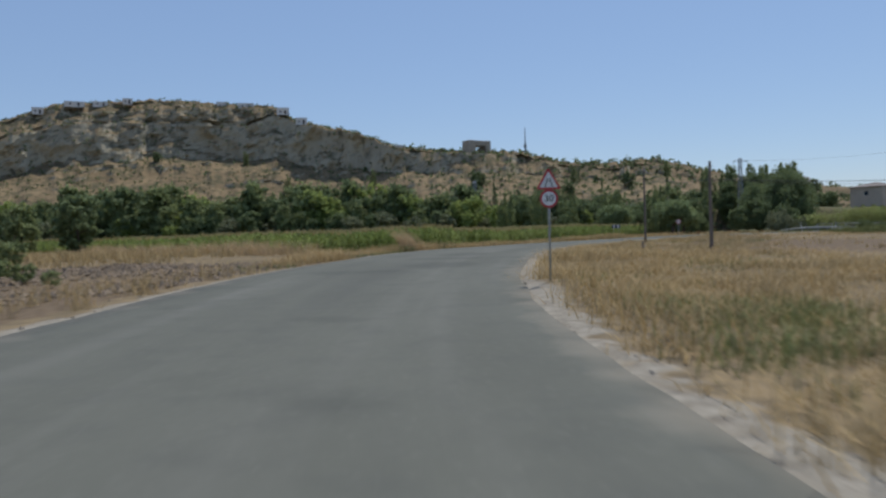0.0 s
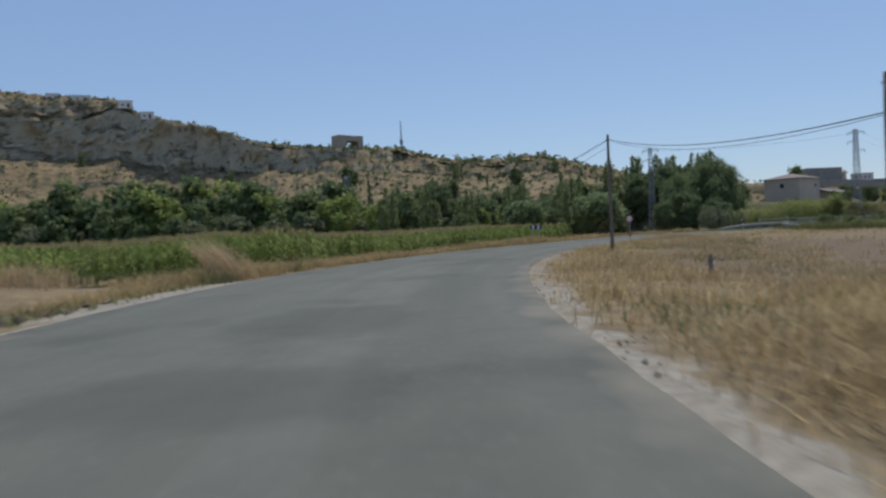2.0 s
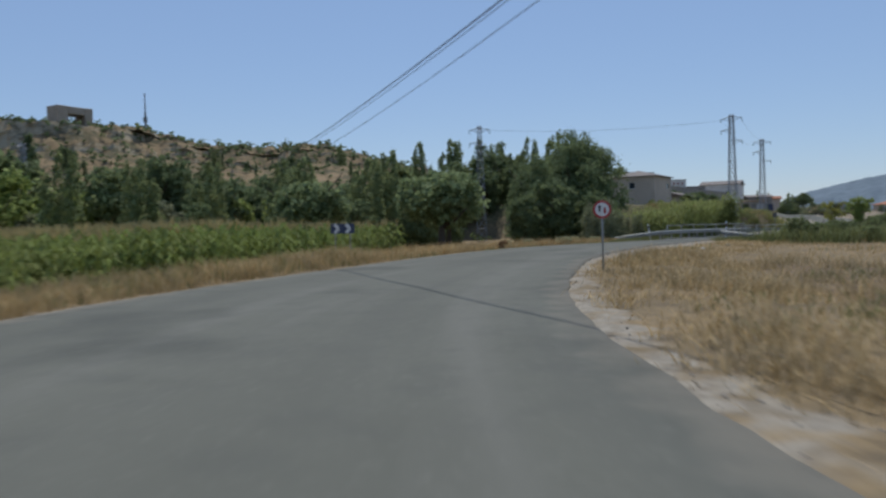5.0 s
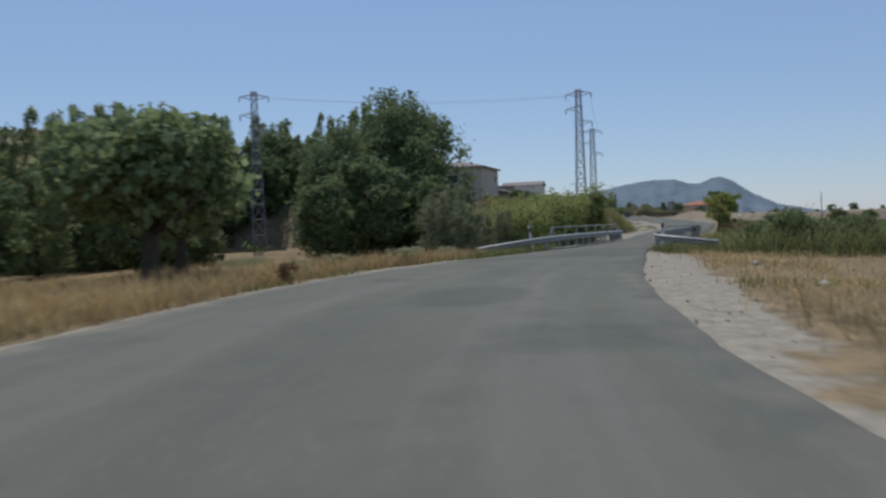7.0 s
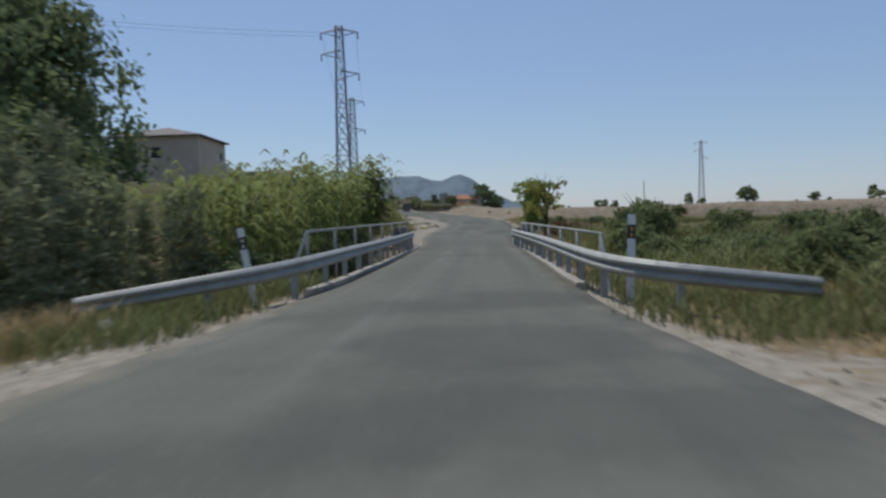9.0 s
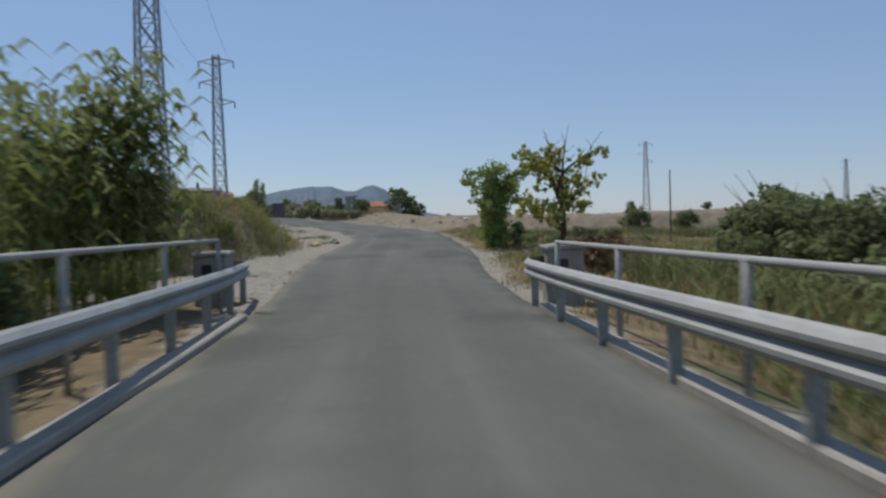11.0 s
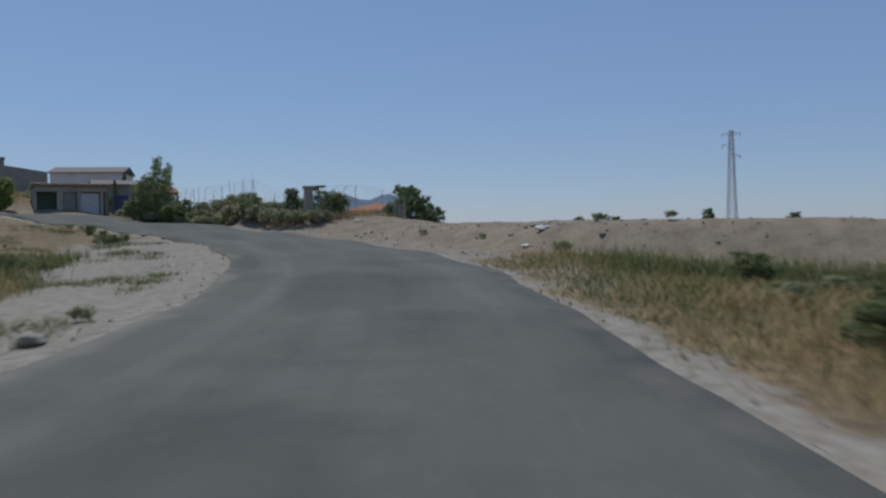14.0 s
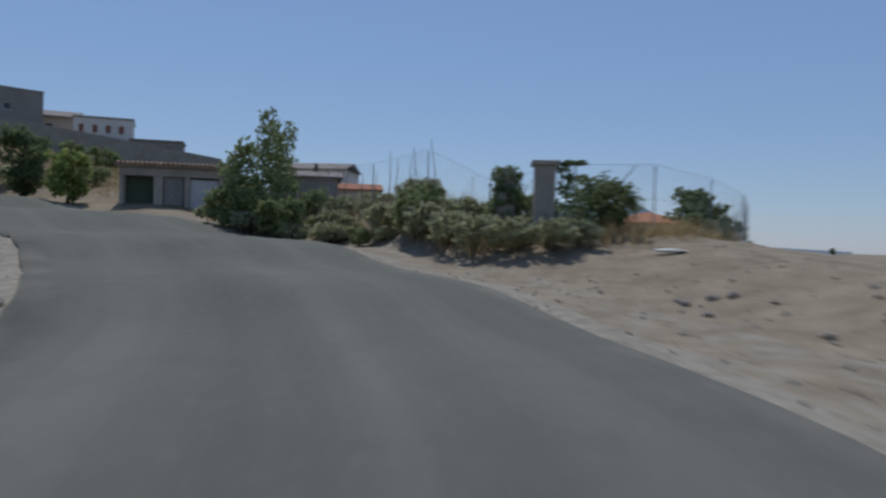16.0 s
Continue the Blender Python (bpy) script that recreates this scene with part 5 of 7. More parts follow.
for x in (-0.30, 0.24):
    bm = bmesh.new()
    for s in (-1, 1):
        box(bm, (x + 0.02, -0.014, 1.86 - gz + s * 0.10), (0.15, 0.006, 0.28), Matrix.Rotation(-s * 0.72, 4, "Y"))
    part("chevron", bm, M["sign_white"], board, "white chevron")

gz = ground_z(132.7, 113.8)
sign = thing("sign_back", "square sign seen from its dark unpainted back", "road sign", (132.7, 113.8, gz), 100)
sign_post(sign, 2.45, 0.03)
bm = bmesh.new()
box(bm, (0, 0.04, 2.15), (0.55, 0.012, 0.66), bevel=0.004)
box(bm, (0, 0.06, 2.33), (0.5, 0.03, 0.03))
box(bm, (0, 0.06, 1.97), (0.5, 0.03, 0.03))
part("panel", bm, M["sign_back"], sign, "dark grey back of the panel")

# ---- telephone poles and cables ----
def wood_pole(x, y, top, label, r=0.12):
    gz = ground_z(x, y)
    ob = thing("telephone_pole", label, "pole", (x, y, gz))
    bm = bmesh.new()
    h = top - gz
    tube(bm, [(0.02 * math.sin(k), 0, -0.3 + (h + 0.3) * k / 6) for k in range(7)], [r * (1 - 0.06 * k) for k in range(7)], 12)
    part("shaft", bm, M["old_wood"], ob, smooth=True)
    bm = bmesh.new()
    rod(bm, (0, 0, h - 0.35), (0, 0, h - 0.30), r * 0.8, r * 0.8, 12)
    for s in (-1, 1):
        rod(bm, (s * 0.08, 0, h - 0.33), (s * 0.2, 0, h - 0.28), 0.02, 0.02, 6)
    part("bracket", bm, M["steel"], ob, "dark steel cable bracket")
    return Vector((x, y, top))


T1 = wood_pole(27.35, 40.2, 5.35, "weathered wooden telephone pole in the dry field")
T2 = wood_pole(37.85, 66.2, 7.35, "tall weathered wooden telephone pole beside the bend")
T3 = wood_pole(75.5, 159.0, 10.5, "wooden telephone pole among the belt trees")
T0 = wood_pole(52.0, 37.0, 5.0, "weathered wooden telephone pole in the dry field")
wood_pole(140.2, 95.2, 4.3, "short wooden pole among the scrub", 0.05)
wood_pole(25.4, 44.7, 0.65, "broken wooden stump post in dry grass", 0.09)


def cable(a, b, sag, r=0.022, label="black telephone cable between the poles"):
    cu = bpy.data.curves.new("cable", "CURVE")
    cu.dimensions, cu.bevel_depth, cu.bevel_resolution = "3D", r, 1
    sp = cu.splines.new("POLY")
    n = 24
    sp.points.add(n)
    for i in range(n + 1):
        u = i / n
        q = a.lerp(b, u) - Vector((0, 0, sag * 4 * u * (1 - u)))
        sp.points[i].co = (*q, 1)
    cu.materials.append(M["cable"])
    return tagged(new("cable", cu), label, "cable")


for dz, sag, rr in ((-0.30, 0.45, 0.019), (-0.36, 0.58, 0.010)):
    low = Vector((0, 0, dz - 0.75))
    cable(T0 + Vector((0, 0, dz)), T1 + low, sag, rr)
    cable(T1 + low, T2 + Vector((0, 0, dz)), sag + 0.15, rr)
    cable(T2 + Vector((0, 0, dz)), T3 + Vector((0, 0, dz)), sag + 1.1, rr)
cable(T2 + Vector((0, 0, -0.75)), T3 + Vector((0, 0, -0.9)), 1.9, 0.010)

# ---- lattice pylons ----
def pylon(x, y, top, width, turn, label, arms=(0.985, 0.87, 0.76), arm=1.35, r=0.045, metal="steel"):
    gz = ground_z(x, y)
    H = top - gz
    ob = thing("pylon", label, "pylon", (x, y, gz), turn)

    def corner(k, u):
        w = 0.5 * (width * (1 - u) + 0.5 * u)
        return Vector((w * (1 if k in (0, 3) else -1), w * (1 if k < 2 else -1), H * u))
    levels = [0.0]
    while levels[-1] < 0.97:
        levels.append(min(1.0, levels[-1] + 0.055 + 0.05 * (1 - levels[-1])))
    for k in range(4):
        bm = bmesh.new()
        tube(bm, [corner(k, u) - Vector((0, 0, 0.2 if u == 0 else 0)) for u in levels], [r] * len(levels), 4)
        part("leg", bm, M[metal], ob)
    bm = bmesh.new()
    for a, b in zip(levels[:-1], levels[1:]):
        for k in range(4):
            n = (k + 1) % 4
            rod(bm, corner(k, a), corner(n, b), r * 0.55, r * 0.55, 4)
            rod(bm, corner(n, a), corner(k, b), r * 0.55, r * 0.55, 4)
            rod(bm, corner(k, b), corner(n, b), r * 0.5, r * 0.5, 4)
    tagged(part("bracing", bm, M[metal], ob), "grey steel cross bracing", kind="stuff")
    for i, u in enumerate(arms):
        s = 1 if i % 2 else -1
        z = H * u
        for side in ((s,) if i else (-1, 1)):
            bm = bmesh.new()
            tip = Vector((side * arm, 0, z - 0.25))
            rod(bm, (0, 0.25, z), tip, 0.04, 0.03, 4)
            rod(bm, (0, -0.25, z), tip, 0.04, 0.03, 4)
            rod(bm, (0, 0, z - 0.6), tip, 0.04, 0.03, 4)
            a = part("crossarm", bm, M[metal], ob)
            bm = bmesh.new()
            for k in range(4):
                rod(bm, tip + Vector((side * 0.02, 0, -0.05 - 0.13 * k)), tip + Vector((side * 0.02, 0, -0.13 - 0.13 * k)), 0.07, 0.05, 8)
            part("insulator", bm, M["glass"], a, "dark glass insulator string")
    return ob


pylon(127.2, 116.9, 16.2, 1.1, 104, "tall grey lattice pylon on the bank above the reeds")
pylon(157.8, 127.9, 15.9, 1.1, 104, "tall grey lattice pylon by the bend")
pylon(102.5, 140.0, 15.7, 1.3, 135, "grey lattice pylon rising before the belt trees", r=0.055)
# the two far pylons get the steel with haze in its colour
pylon(262, 82.5, 17.6, 1.4, 95, "distant lattice pylon beyond the spoil bank", r=0.06, metal="hazed_steel")
pylon(330, 20, 17.0, 1.4, 40, "distant lattice pylon beyond the spoil bank", r=0.07, metal="hazed_steel")
pylon(52.1, 165.1, 13.2, 1.0, 50, "slim pale lattice pylon in the tree belt", r=0.06)
V = Vector
for o in (-1.33, 1.33):
    cable(V((102.5 + o * 0.7, 140.0 - o * 0.7, 15.2)), V((127.2, 116.9 + o, 15.6)), 0.7, 0.008, "thin power line between pylons")
    cable(V((127.2, 116.9 + o, 15.6)), V((157.8, 127.9 + o, 15.3)), 1.1, 0.008, "thin power line between pylons")

# ---- guard rails, hand rails and the bridge ----
def w_beam(line, parent, name="beam", label="dull galvanised corrugated beam"):
    """The corrugated beam along points (x, y, top z); its back is to the right of its way."""
    p = at_line(line, 0.35)
    t = np.gradient(p[:, :2], axis=0)
    t /= np.hypot(t[:, 0], t[:, 1])[:, None]
    out = np.stack([-t[:, 1], t[:, 0]], 1)
    prof_ = [(0.0, 0.0), (0.035, -0.02), (0.08, -0.065), (0.08, -0.10), (0.02, -0.155), (0.08, -0.21), (0.08, -0.245), (0.035, -0.29), (0.0, -0.31)]
    prof_ = prof_ + [(a - 0.006, b) for a, b in prof_[::-1]]
    m = len(prof_)
    v = [(q[0] + o[0] * a, q[1] + o[1] * a, q[2] + b) for q, o in zip(p, out) for a, b in prof_]
    f = [(i * m + k, i * m + (k + 1) % m, (i + 1) * m + (k + 1) % m, (i + 1) * m + k) for i in range(len(p) - 1) for k in range(m)]
    f += [tuple(range(m)), tuple(range((len(p) - 1) * m, len(p) * m))[::-1]]
    me_ = mesh_of(name, v, f, M["galv"])
    b = bmesh.new()
    b.from_mesh(me_)
    bmesh.ops.recalc_face_normals(b, faces=b.faces[:])
    b.to_mesh(me_)
    b.free()
    return part_mesh(name, me_, parent, label), p


def rail_posts(spots, parent, top):
    for x, y, a, base in spots:
        bm = bmesh.new()
        h = top(x, y) - base
        r = Matrix.Rotation(a, 4, "Z")
        box(bm, (0, 0, 0), (0.012, 0.12, h), bevel=0.002)
        box(bm, (0.03, 0.055, 0), (0.06, 0.01, h))
        box(bm, (0.03, -0.055, 0), (0.06, 0.01, h))
        bmesh.ops.transform(bm, matrix=Matrix.Translation((x, y, base + h / 2)) @ r, verts=bm.verts[:])
        part("post", bm, M["galv"], parent, "galvanised channel post")


BZ = 0.42
LRAIL = [(83.4, 104.0, 0.72), (84.1, 102.7, 0.92), (85.2, 101.55, 1.10), (86.9, 101.5, 1.16), (91, 102.25, 1.18), (97, 103.5, 1.16), (104, 105.0, 1.15), (110.8, 106.65, 1.12), (112.4, 107.15, 1.12), (114.0, 107.6, 1.12), (114.7, 108.2, 1.12), (114.5, 109.0, 1.12)]
RRAIL = [(85.3, 92.6, 0.80), (84.7, 94.0, 1.00), (85.0, 95.25, 1.13), (86.6, 95.95, 1.17), (91, 96.95, 1.18), (97.5, 98.35, 1.16), (104, 99.9, 1.15), (108.2, 100.9, 1.14), (111.5, 101.6, 1.14), (112.5, 101.7, 1.14), (113.1, 101.4, 1.14), (113.2, 100.7, 1.13)]
lrail = thing("guard_rail", "galvanised guard rail with a flared end along the bridge", "guard rail")
w_beam(LRAIL[::-1], lrail)
rrail = thing("guard_rail", "galvanised guard rail with a curled end along the bridge", "guard rail")
w_beam(RRAIL, rrail)
for rail, line, s in ((lrail, LRAIL, 1), (rrail, RRAIL, -1)):
    p = at_line(line, 2.1)
    for q in p[1:-1]:
        k = ((MID - q[:2]) ** 2).sum(1).argmin()
        ang = math.atan2(_t[k, 1], _t[k, 0])
        ox, oy = -math.sin(ang) * s * 0.07, math.cos(ang) * s * 0.07
        rail_posts([(q[0] + ox, q[1] + oy, ang, ground_z(q[0] + ox, q[1] + oy) - 0.2 if not 87 < q[0] < 110 else 0.1)], rail, lambda x, y: q[2] - 0.03)


def hand_rail(a, b, z, n, label, outward):
    ob = thing("hand_rail", label, "railing")
    a, b = Vector((*a, z)), Vector((*b, z))
    bm = bmesh.new()
    rod(bm, a, b, 0.035, 0.035, 10)
    part("top_pipe", bm, M["galv"], ob, "grey steel pipe", True)
    for i in range(n + 1):
        q = a.lerp(b, i / n)
        bm = bmesh.new()
        rod(bm, (q.x, q.y, 0.1), (q.x, q.y, z + 0.03), 0.04, 0.04, 8)
        part("post", bm, M["galv"], ob, smooth=True)
    bm = bmesh.new()
    rod(bm, a, a + Vector((outward[0], outward[1], -z + 0.2)), 0.035, 0.035, 8)
    part("stay", bm, M["galv"], ob, "sloping steel stay")


hand_rail((89.0, 102.47), (112.0, 107.35), 1.60, 7, "grey pipe hand rail along the bridge above the reeds", (-0.8, 0.2))
hand_rail((88.4, 95.93), (111.6, 101.15), 1.42, 7, "grey pipe hand rail along the bridge above the brambles", (-0.8, -0.2))

deck = thing("bridge", "short concrete road bridge with low kerbs", "bridge", kind="structure")
for nm, e0, s in (("kerb", LE, 1), ("kerb", RE, -1)):
    ks = [i for i in range(ROAD_N) if 86.2 < MID[i, 0] < 110.8]
    v, f = [], []
    for i in ks:
        n = _nrm[i] * s
        q = e0[i] - n * 0.02
        zt = float(road_z(*MID[i]))
        for du, dz in ((0, -0.3), (0, 0.045), (0.02, 0.065), (0.20, 0.065), (0.22, 0.045), (0.22, -0.9)):
            v.append((q[0] + n[0] * du, q[1] + n[1] * du, zt + dz))
    for i in range(len(ks) - 1):
        for k in range(5):
            quad = (i * 6 + k, i * 6 + k + 1, (i + 1) * 6 + k + 1, (i + 1) * 6 + k)
            f.append(quad if s > 0 else quad[::-1])
    f += [tuple(range(6)), tuple(range(len(v) - 6, len(v)))]
    part_mesh(nm, mesh_of(nm, v, f, M["concrete"]), deck, "worn pale concrete kerb")
bm = bmesh.new()
for i in range(8):
    a, b = MID[[i_ for i_ in range(ROAD_N) if 86.2 < MID[i_, 0] < 110.8][0]], MID[[i_ for i_ in range(ROAD_N) if 86.2 < MID[i_, 0] < 110.8][-1]]
c = (a + b) / 2
box(bm, (c[0], c[1], -0.25), (math.hypot(*(b - a)), 4.9, 0.75), Matrix.Rotation(math.atan2(b[1] - a[1], b[0] - a[0]), 4, "Z"), 0.03)
part("slab", bm, M["concrete"], deck, "grey concrete deck slab")

for x, y, s in ((113.4, 108.1, 1.0), (112.95, 101.05, 1.0)):
    ob = thing("end_block", "rough pale stone block at the end of the hand rail", "block", (x, y, ground_z(x, y)), 10)
    bm = bmesh.new()
    box(bm, (0, 0, 0.42), (0.62, 0.66, 1.15), bevel=0.035)
    bmesh.ops.subdivide_edges(bm, edges=bm.edges[:], cuts=2, use_grid_fill=True)
    for v in bm.verts:
        v.co += Vector(noise.noise_vector(v.co * 3 + Vector((x, 0, 0)))) * 0.03
    part("shaft", bm, M["concrete"], ob)
    bm = bmesh.new()
    box(bm, (0, 0, 1.035), (0.70, 0.74, 0.10), bevel=0.03)
    bmesh.ops.subdivide_edges(bm, edges=bm.edges[:], cuts=2, use_grid_fill=True)
    for v in bm.verts:
        v.co += Vector(noise.noise_vector(v.co * 4 + Vector((0, x, 0)))) * 0.035
    part("cap", bm, M["concrete"], ob, "weathered and chipped cap stone")
    # no hole is cut: a near-black box gives its shade
    bm = bmesh.new()
    box(bm, (-0.312, 0.06, 0.72), (0.06, 0.2, 0.22), bevel=0.02)
    part("niche", bm, M["gap_shade"], ob, "dark inset painted as the shade of a knocked hole")


def marker(x, y, lean, turn, label):
    gz = ground_z(x, y)
    ob = thing("marker_post", label, "marker post", (x, y, gz))
    ob.matrix_world = pose(x, y, gz, 0, lean, turn)

    def slab(name, z0, z1, key, grow, lb):
        bm = bmesh.new()
        pts = [(-0.065, -0.02), (0.065, -0.02), (0.05, 0.05), (0.0, 0.075), (-0.05, 0.05)]
        a = [bm.verts.new((px * grow, py * grow, z0)) for px, py in pts]
        b = [bm.verts.new((px * grow, py * grow, z1)) for px, py in pts]
        bm.faces.new(a[::-1])
        bm.faces.new(b)
        for i in range(5):
            bm.faces.new((a[i], a[(i + 1) % 5], b[(i + 1) % 5], b[i]))
        return part(name, bm, M[key], ob, lb)
    slab("body", -0.2, 1.45, "sign_white", 1.0, "")
    slab("black_band", 1.05, 1.28, "sign_black", 1.06, "black band")
    for dz in (1.11, 1.21):
        bm = bmesh.new()
        box(bm, (0, -0.026, dz), (0.035, 0.006, 0.06))
        part("reflector", bm, M["reflector" if lean > 0 else "sign_white"], ob)


marker(85.75, 102.05, -9, -75, "white plastic marker post that leans beside the guard rail")
marker(86.0, 95.35, 2, -75, "white plastic marker post with an amber reflector")

# ---- houses ----
def pierced(x0, x1, H, cuts, y0, y1):
    """One wall slab with its openings cut through."""
    bm = bmesh.new()
    xs = sorted({x0, x1, *(c[0] for c in cuts), *(c[1] for c in cuts)})
    zs = sorted({0.0, H, *(c[2] for c in cuts), *(c[3] for c in cuts)})
    made = {}

    def v(i, j, y):
        key = (i, j, y)
        if key not in made:
            made[key] = bm.verts.new((xs[i], y, zs[j]))
        return made[key]

    def solid(i, j):
        if not (0 <= i < len(xs) - 1 and 0 <= j < len(zs) - 1):
            return False
        x, z = (xs[i] + xs[i + 1]) / 2, (zs[j] + zs[j + 1]) / 2
        return not any(c[0] < x < c[1] and c[2] < z < c[3] for c in cuts)
    for i in range(len(xs) - 1):
        for j in range(len(zs) - 1):
            if not solid(i, j):
                continue
            for y in (y0, y1):
                bm.faces.new((v(i, j, y), v(i + 1, j, y), v(i + 1, j + 1, y), v(i, j + 1, y)))
            for di, dj, p_, q_ in ((-1, 0, (i, j), (i, j + 1)), (1, 0, (i + 1, j), (i + 1, j + 1)), (0, -1, (i, j), (i + 1, j)), (0, 1, (i, j + 1), (i + 1, j + 1))):
                if not solid(i + di, j + dj):
                    bm.faces.new((v(*p_, y0), v(*q_, y0), v(*q_, y1), v(*p_, y1)))
    bmesh.ops.recalc_face_normals(bm, faces=bm.faces[:])
    return bm


def house(x, y, turn, w, d, h, wall, roof_kind, label, openings=(), z=None, roof="roof_tile", name="house", overhang=0.35, pitch=0.28):
    """A small house: walls with cut-in windows and doors, eaves and a roof. openings: (face, along 0..1, sill, width, height, kind)."""
    gz = (ground_z(x, y) if z is None else z) - 0.3
    ob = thing(name, label, "house", (x, y, gz), turn)
    H = h + 0.3
    for face in range(4):
        L, off_ = (w, d / 2) if face % 2 == 0 else (d, w / 2)
        rot = Matrix.Rotation(face * math.pi / 2, 4, "Z")
        cuts = sorted([(L * (u - 0.5) - ww / 2, L * (u - 0.5) + ww / 2, s + 0.3, s + 0.3 + hh, k) for f_, u, s, ww, hh, k in openings if f_ == face])
        trim_ = 0.0 if face % 2 == 0 else 0.22
        bm = pierced(-L / 2 + trim_, L / 2 - trim_, H, cuts, -off_, -off_ + 0.22)
        bmesh.ops.transform(bm, matrix=rot, verts=bm.verts[:])
        part("wall", bm, M[wall], ob)
        for a, b, s, t_, k in cuts:
            bm = bmesh.new()
            box(bm, ((a + b) / 2, -off_ + 0.15, (s + t_) / 2), (b - a, 0.03, t_ - s))
            bmesh.ops.transform(bm, matrix=rot, verts=bm.verts[:])
            pane = part({"window": "window", "door": "door", "gap": "opening", "shutter": "shutter"}[k], bm, M[{"window": "glass", "door": "door_paint", "gap": "gap_shade", "shutter": "shutter_red"}[k]], ob)
            if k in ("window", "door"):
                bm = bmesh.new()
                for cx, cz, sx, sz in ((a + 0.03, (s + t_) / 2, 0.06, t_ - s), (b - 0.03, (s + t_) / 2, 0.06, t_ - s), ((a + b) / 2, t_ - 0.03, b - a - 0.12, 0.06), ((a + b) / 2, s + 0.03, b - a - 0.12, 0.06)):
                    box(bm, (cx, -off_ + 0.10, cz), (sx, 0.05, sz))
                bmesh.ops.transform(bm, matrix=rot, verts=bm.verts[:])
                part("frame", bm, M["sign_white"], pane)
    bm = bmesh.new()
    if roof_kind == "flat":
        box(bm, (0, 0, H + 0.07), (w + 2 * overhang, d + 2 * overhang, 0.16), bevel=0.02)
    else:
        e = overhang
        rise = pitch * d / 2
        top_ = [(-w / 2 - e, -d / 2 - e, H - 0.02), (w / 2 + e, -d / 2 - e, H - 0.02), (w / 2 + e, d / 2 + e, H - 0.02), (-w / 2 - e, d / 2 + e, H - 0.02)]
        inset = d / 2 if roof_kind == "hip" else 0.0
        r0, r1 = (-w / 2 - e + inset, 0, H + rise), (w / 2 + e - inset, 0, H + rise)
        vs = [bm.verts.new(v) for v in top_ + [r0, r1]] + [bm.verts.new((v[0], v[1], v[2] + 0.12 * (i < 4) + 0.12 * (i > 3))) for i, v in enumerate(top_ + [r0, r1])]
        for f in ((0, 1, 5, 4), (1, 2, 5), (2, 3, 4, 5), (3, 0, 4)):
            bm.faces.new([vs[i] for i in f[::-1]])
            bm.faces.new([vs[i + 6] for i in f])
        for a, b in ((0, 1), (1, 2), (2, 3), (3, 0)):
            bm.faces.new((vs[a], vs[b], vs[b + 6], vs[a + 6]))
        bmesh.ops.recalc_face_normals(bm, faces=bm.faces[:])
    part("roof", bm, M[roof], ob)
    return ob


def garage(x, y, turn, z):
    """The roadside garage: two carports between pillars, a white metal door, a tiled roof edge and a lean-to frame."""
    ob = thing("garage", "low beige roadside garage with carports and a white metal door", "garage", (x, y, z), turn)
    W, Dp, H = 4.9, 4.4, 2.0
    f = -Dp / 2

    def block(name, c, s_, key, label="", bevel=0.02, parent=None):
        bm = bmesh.new()
        box(bm, c, s_, bevel=bevel)
        return part(name, bm, M[key], parent or ob, label)
    for cx, w in ((-2.36, 0.18), (-0.78, 0.40), (0.48, 0.24), (2.02, 0.22)):
        block("pillar", (cx, f + 0.12, (H - 0.3) / 2 - 0.2), (w, 0.26, H + 0.1), "stucco", "pale rendered pillar")
    block("back_wall", (0, Dp / 2 - 0.11, H / 2 - 0.2), (W, 0.22, H + 0.4), "stucco")
    for cx in (-W / 2 + 0.1, W / 2 - 0.1):
        block("side_wall", (cx, 0.14, H / 2 - 0.2), (0.2, Dp - 0.54, H + 0.4), "stucco")
    block("beam", (0, f + 0.13, H - 0.19), (W, 0.30, 0.38), "stucco", "rendered beam over the openings")
    block("front_wall", (-0.12, f + 0.20, 0.72), (0.88, 0.12, 1.84), "render_grey", "grey rendered infill wall")
    block("screen", (-1.63, f + 0.55, 0.72), (1.3, 0.05, 1.8), "screen", "dark green netting behind the carport", 0.005)
    door = block("door", (1.22, f + 0.22, 0.68), (1.30, 0.06, 1.72), "door_paint", "white sheet metal door", 0.008)
    for k in range(9):
        block("rib", (0.66 + 0.14 * k, f + 0.182, 0.68), (0.03, 0.018, 1.66), "door_paint", parent=door, bevel=0.004)
    block("handle", (1.22, f + 0.175, 0.75), (0.04, 0.03, 0.16), "sign_back", "dark door handle", 0.004, door)
    # a near-black strip gives the shade of the slot
    block("vent", (1.22, f + 0.24, 1.63), (0.9, 0.06, 0.14), "gap_shade", "dark strip painted as the shade in the slot above the door", 0.004)
    block("roof", (0, 0, H + 0.06), (W + 0.35, Dp + 0.35, 0.12), "concrete", "flat concrete roof slab")
    for k in range(26):
        bm = bmesh.new()
        rod(bm, (-W / 2 - 0.1 + k * 0.204, f - 0.28, H + 0.13), (-W / 2 - 0.1 + k * 0.204, f + 0.3, H + 0.24), 0.09, 0.075, 8)
        part("roof_tile", bm, M["roof_old"], ob)
    for cx in (2.45, 2.75):
        bm = bmesh.new()
        rod(bm, (cx, f - 0.05, -0.2), (cx, f - 0.05, H - 0.05), 0.05, 0.05, 8)
        part("post", bm, M["sign_back"], ob, "dark steel gate post")
    block("gate_panel", (3.35, f + 0.2, 0.7), (1.1, 0.05, 1.5), "sign_blue", "dark blue-grey gate panel", 0.01)
    return ob


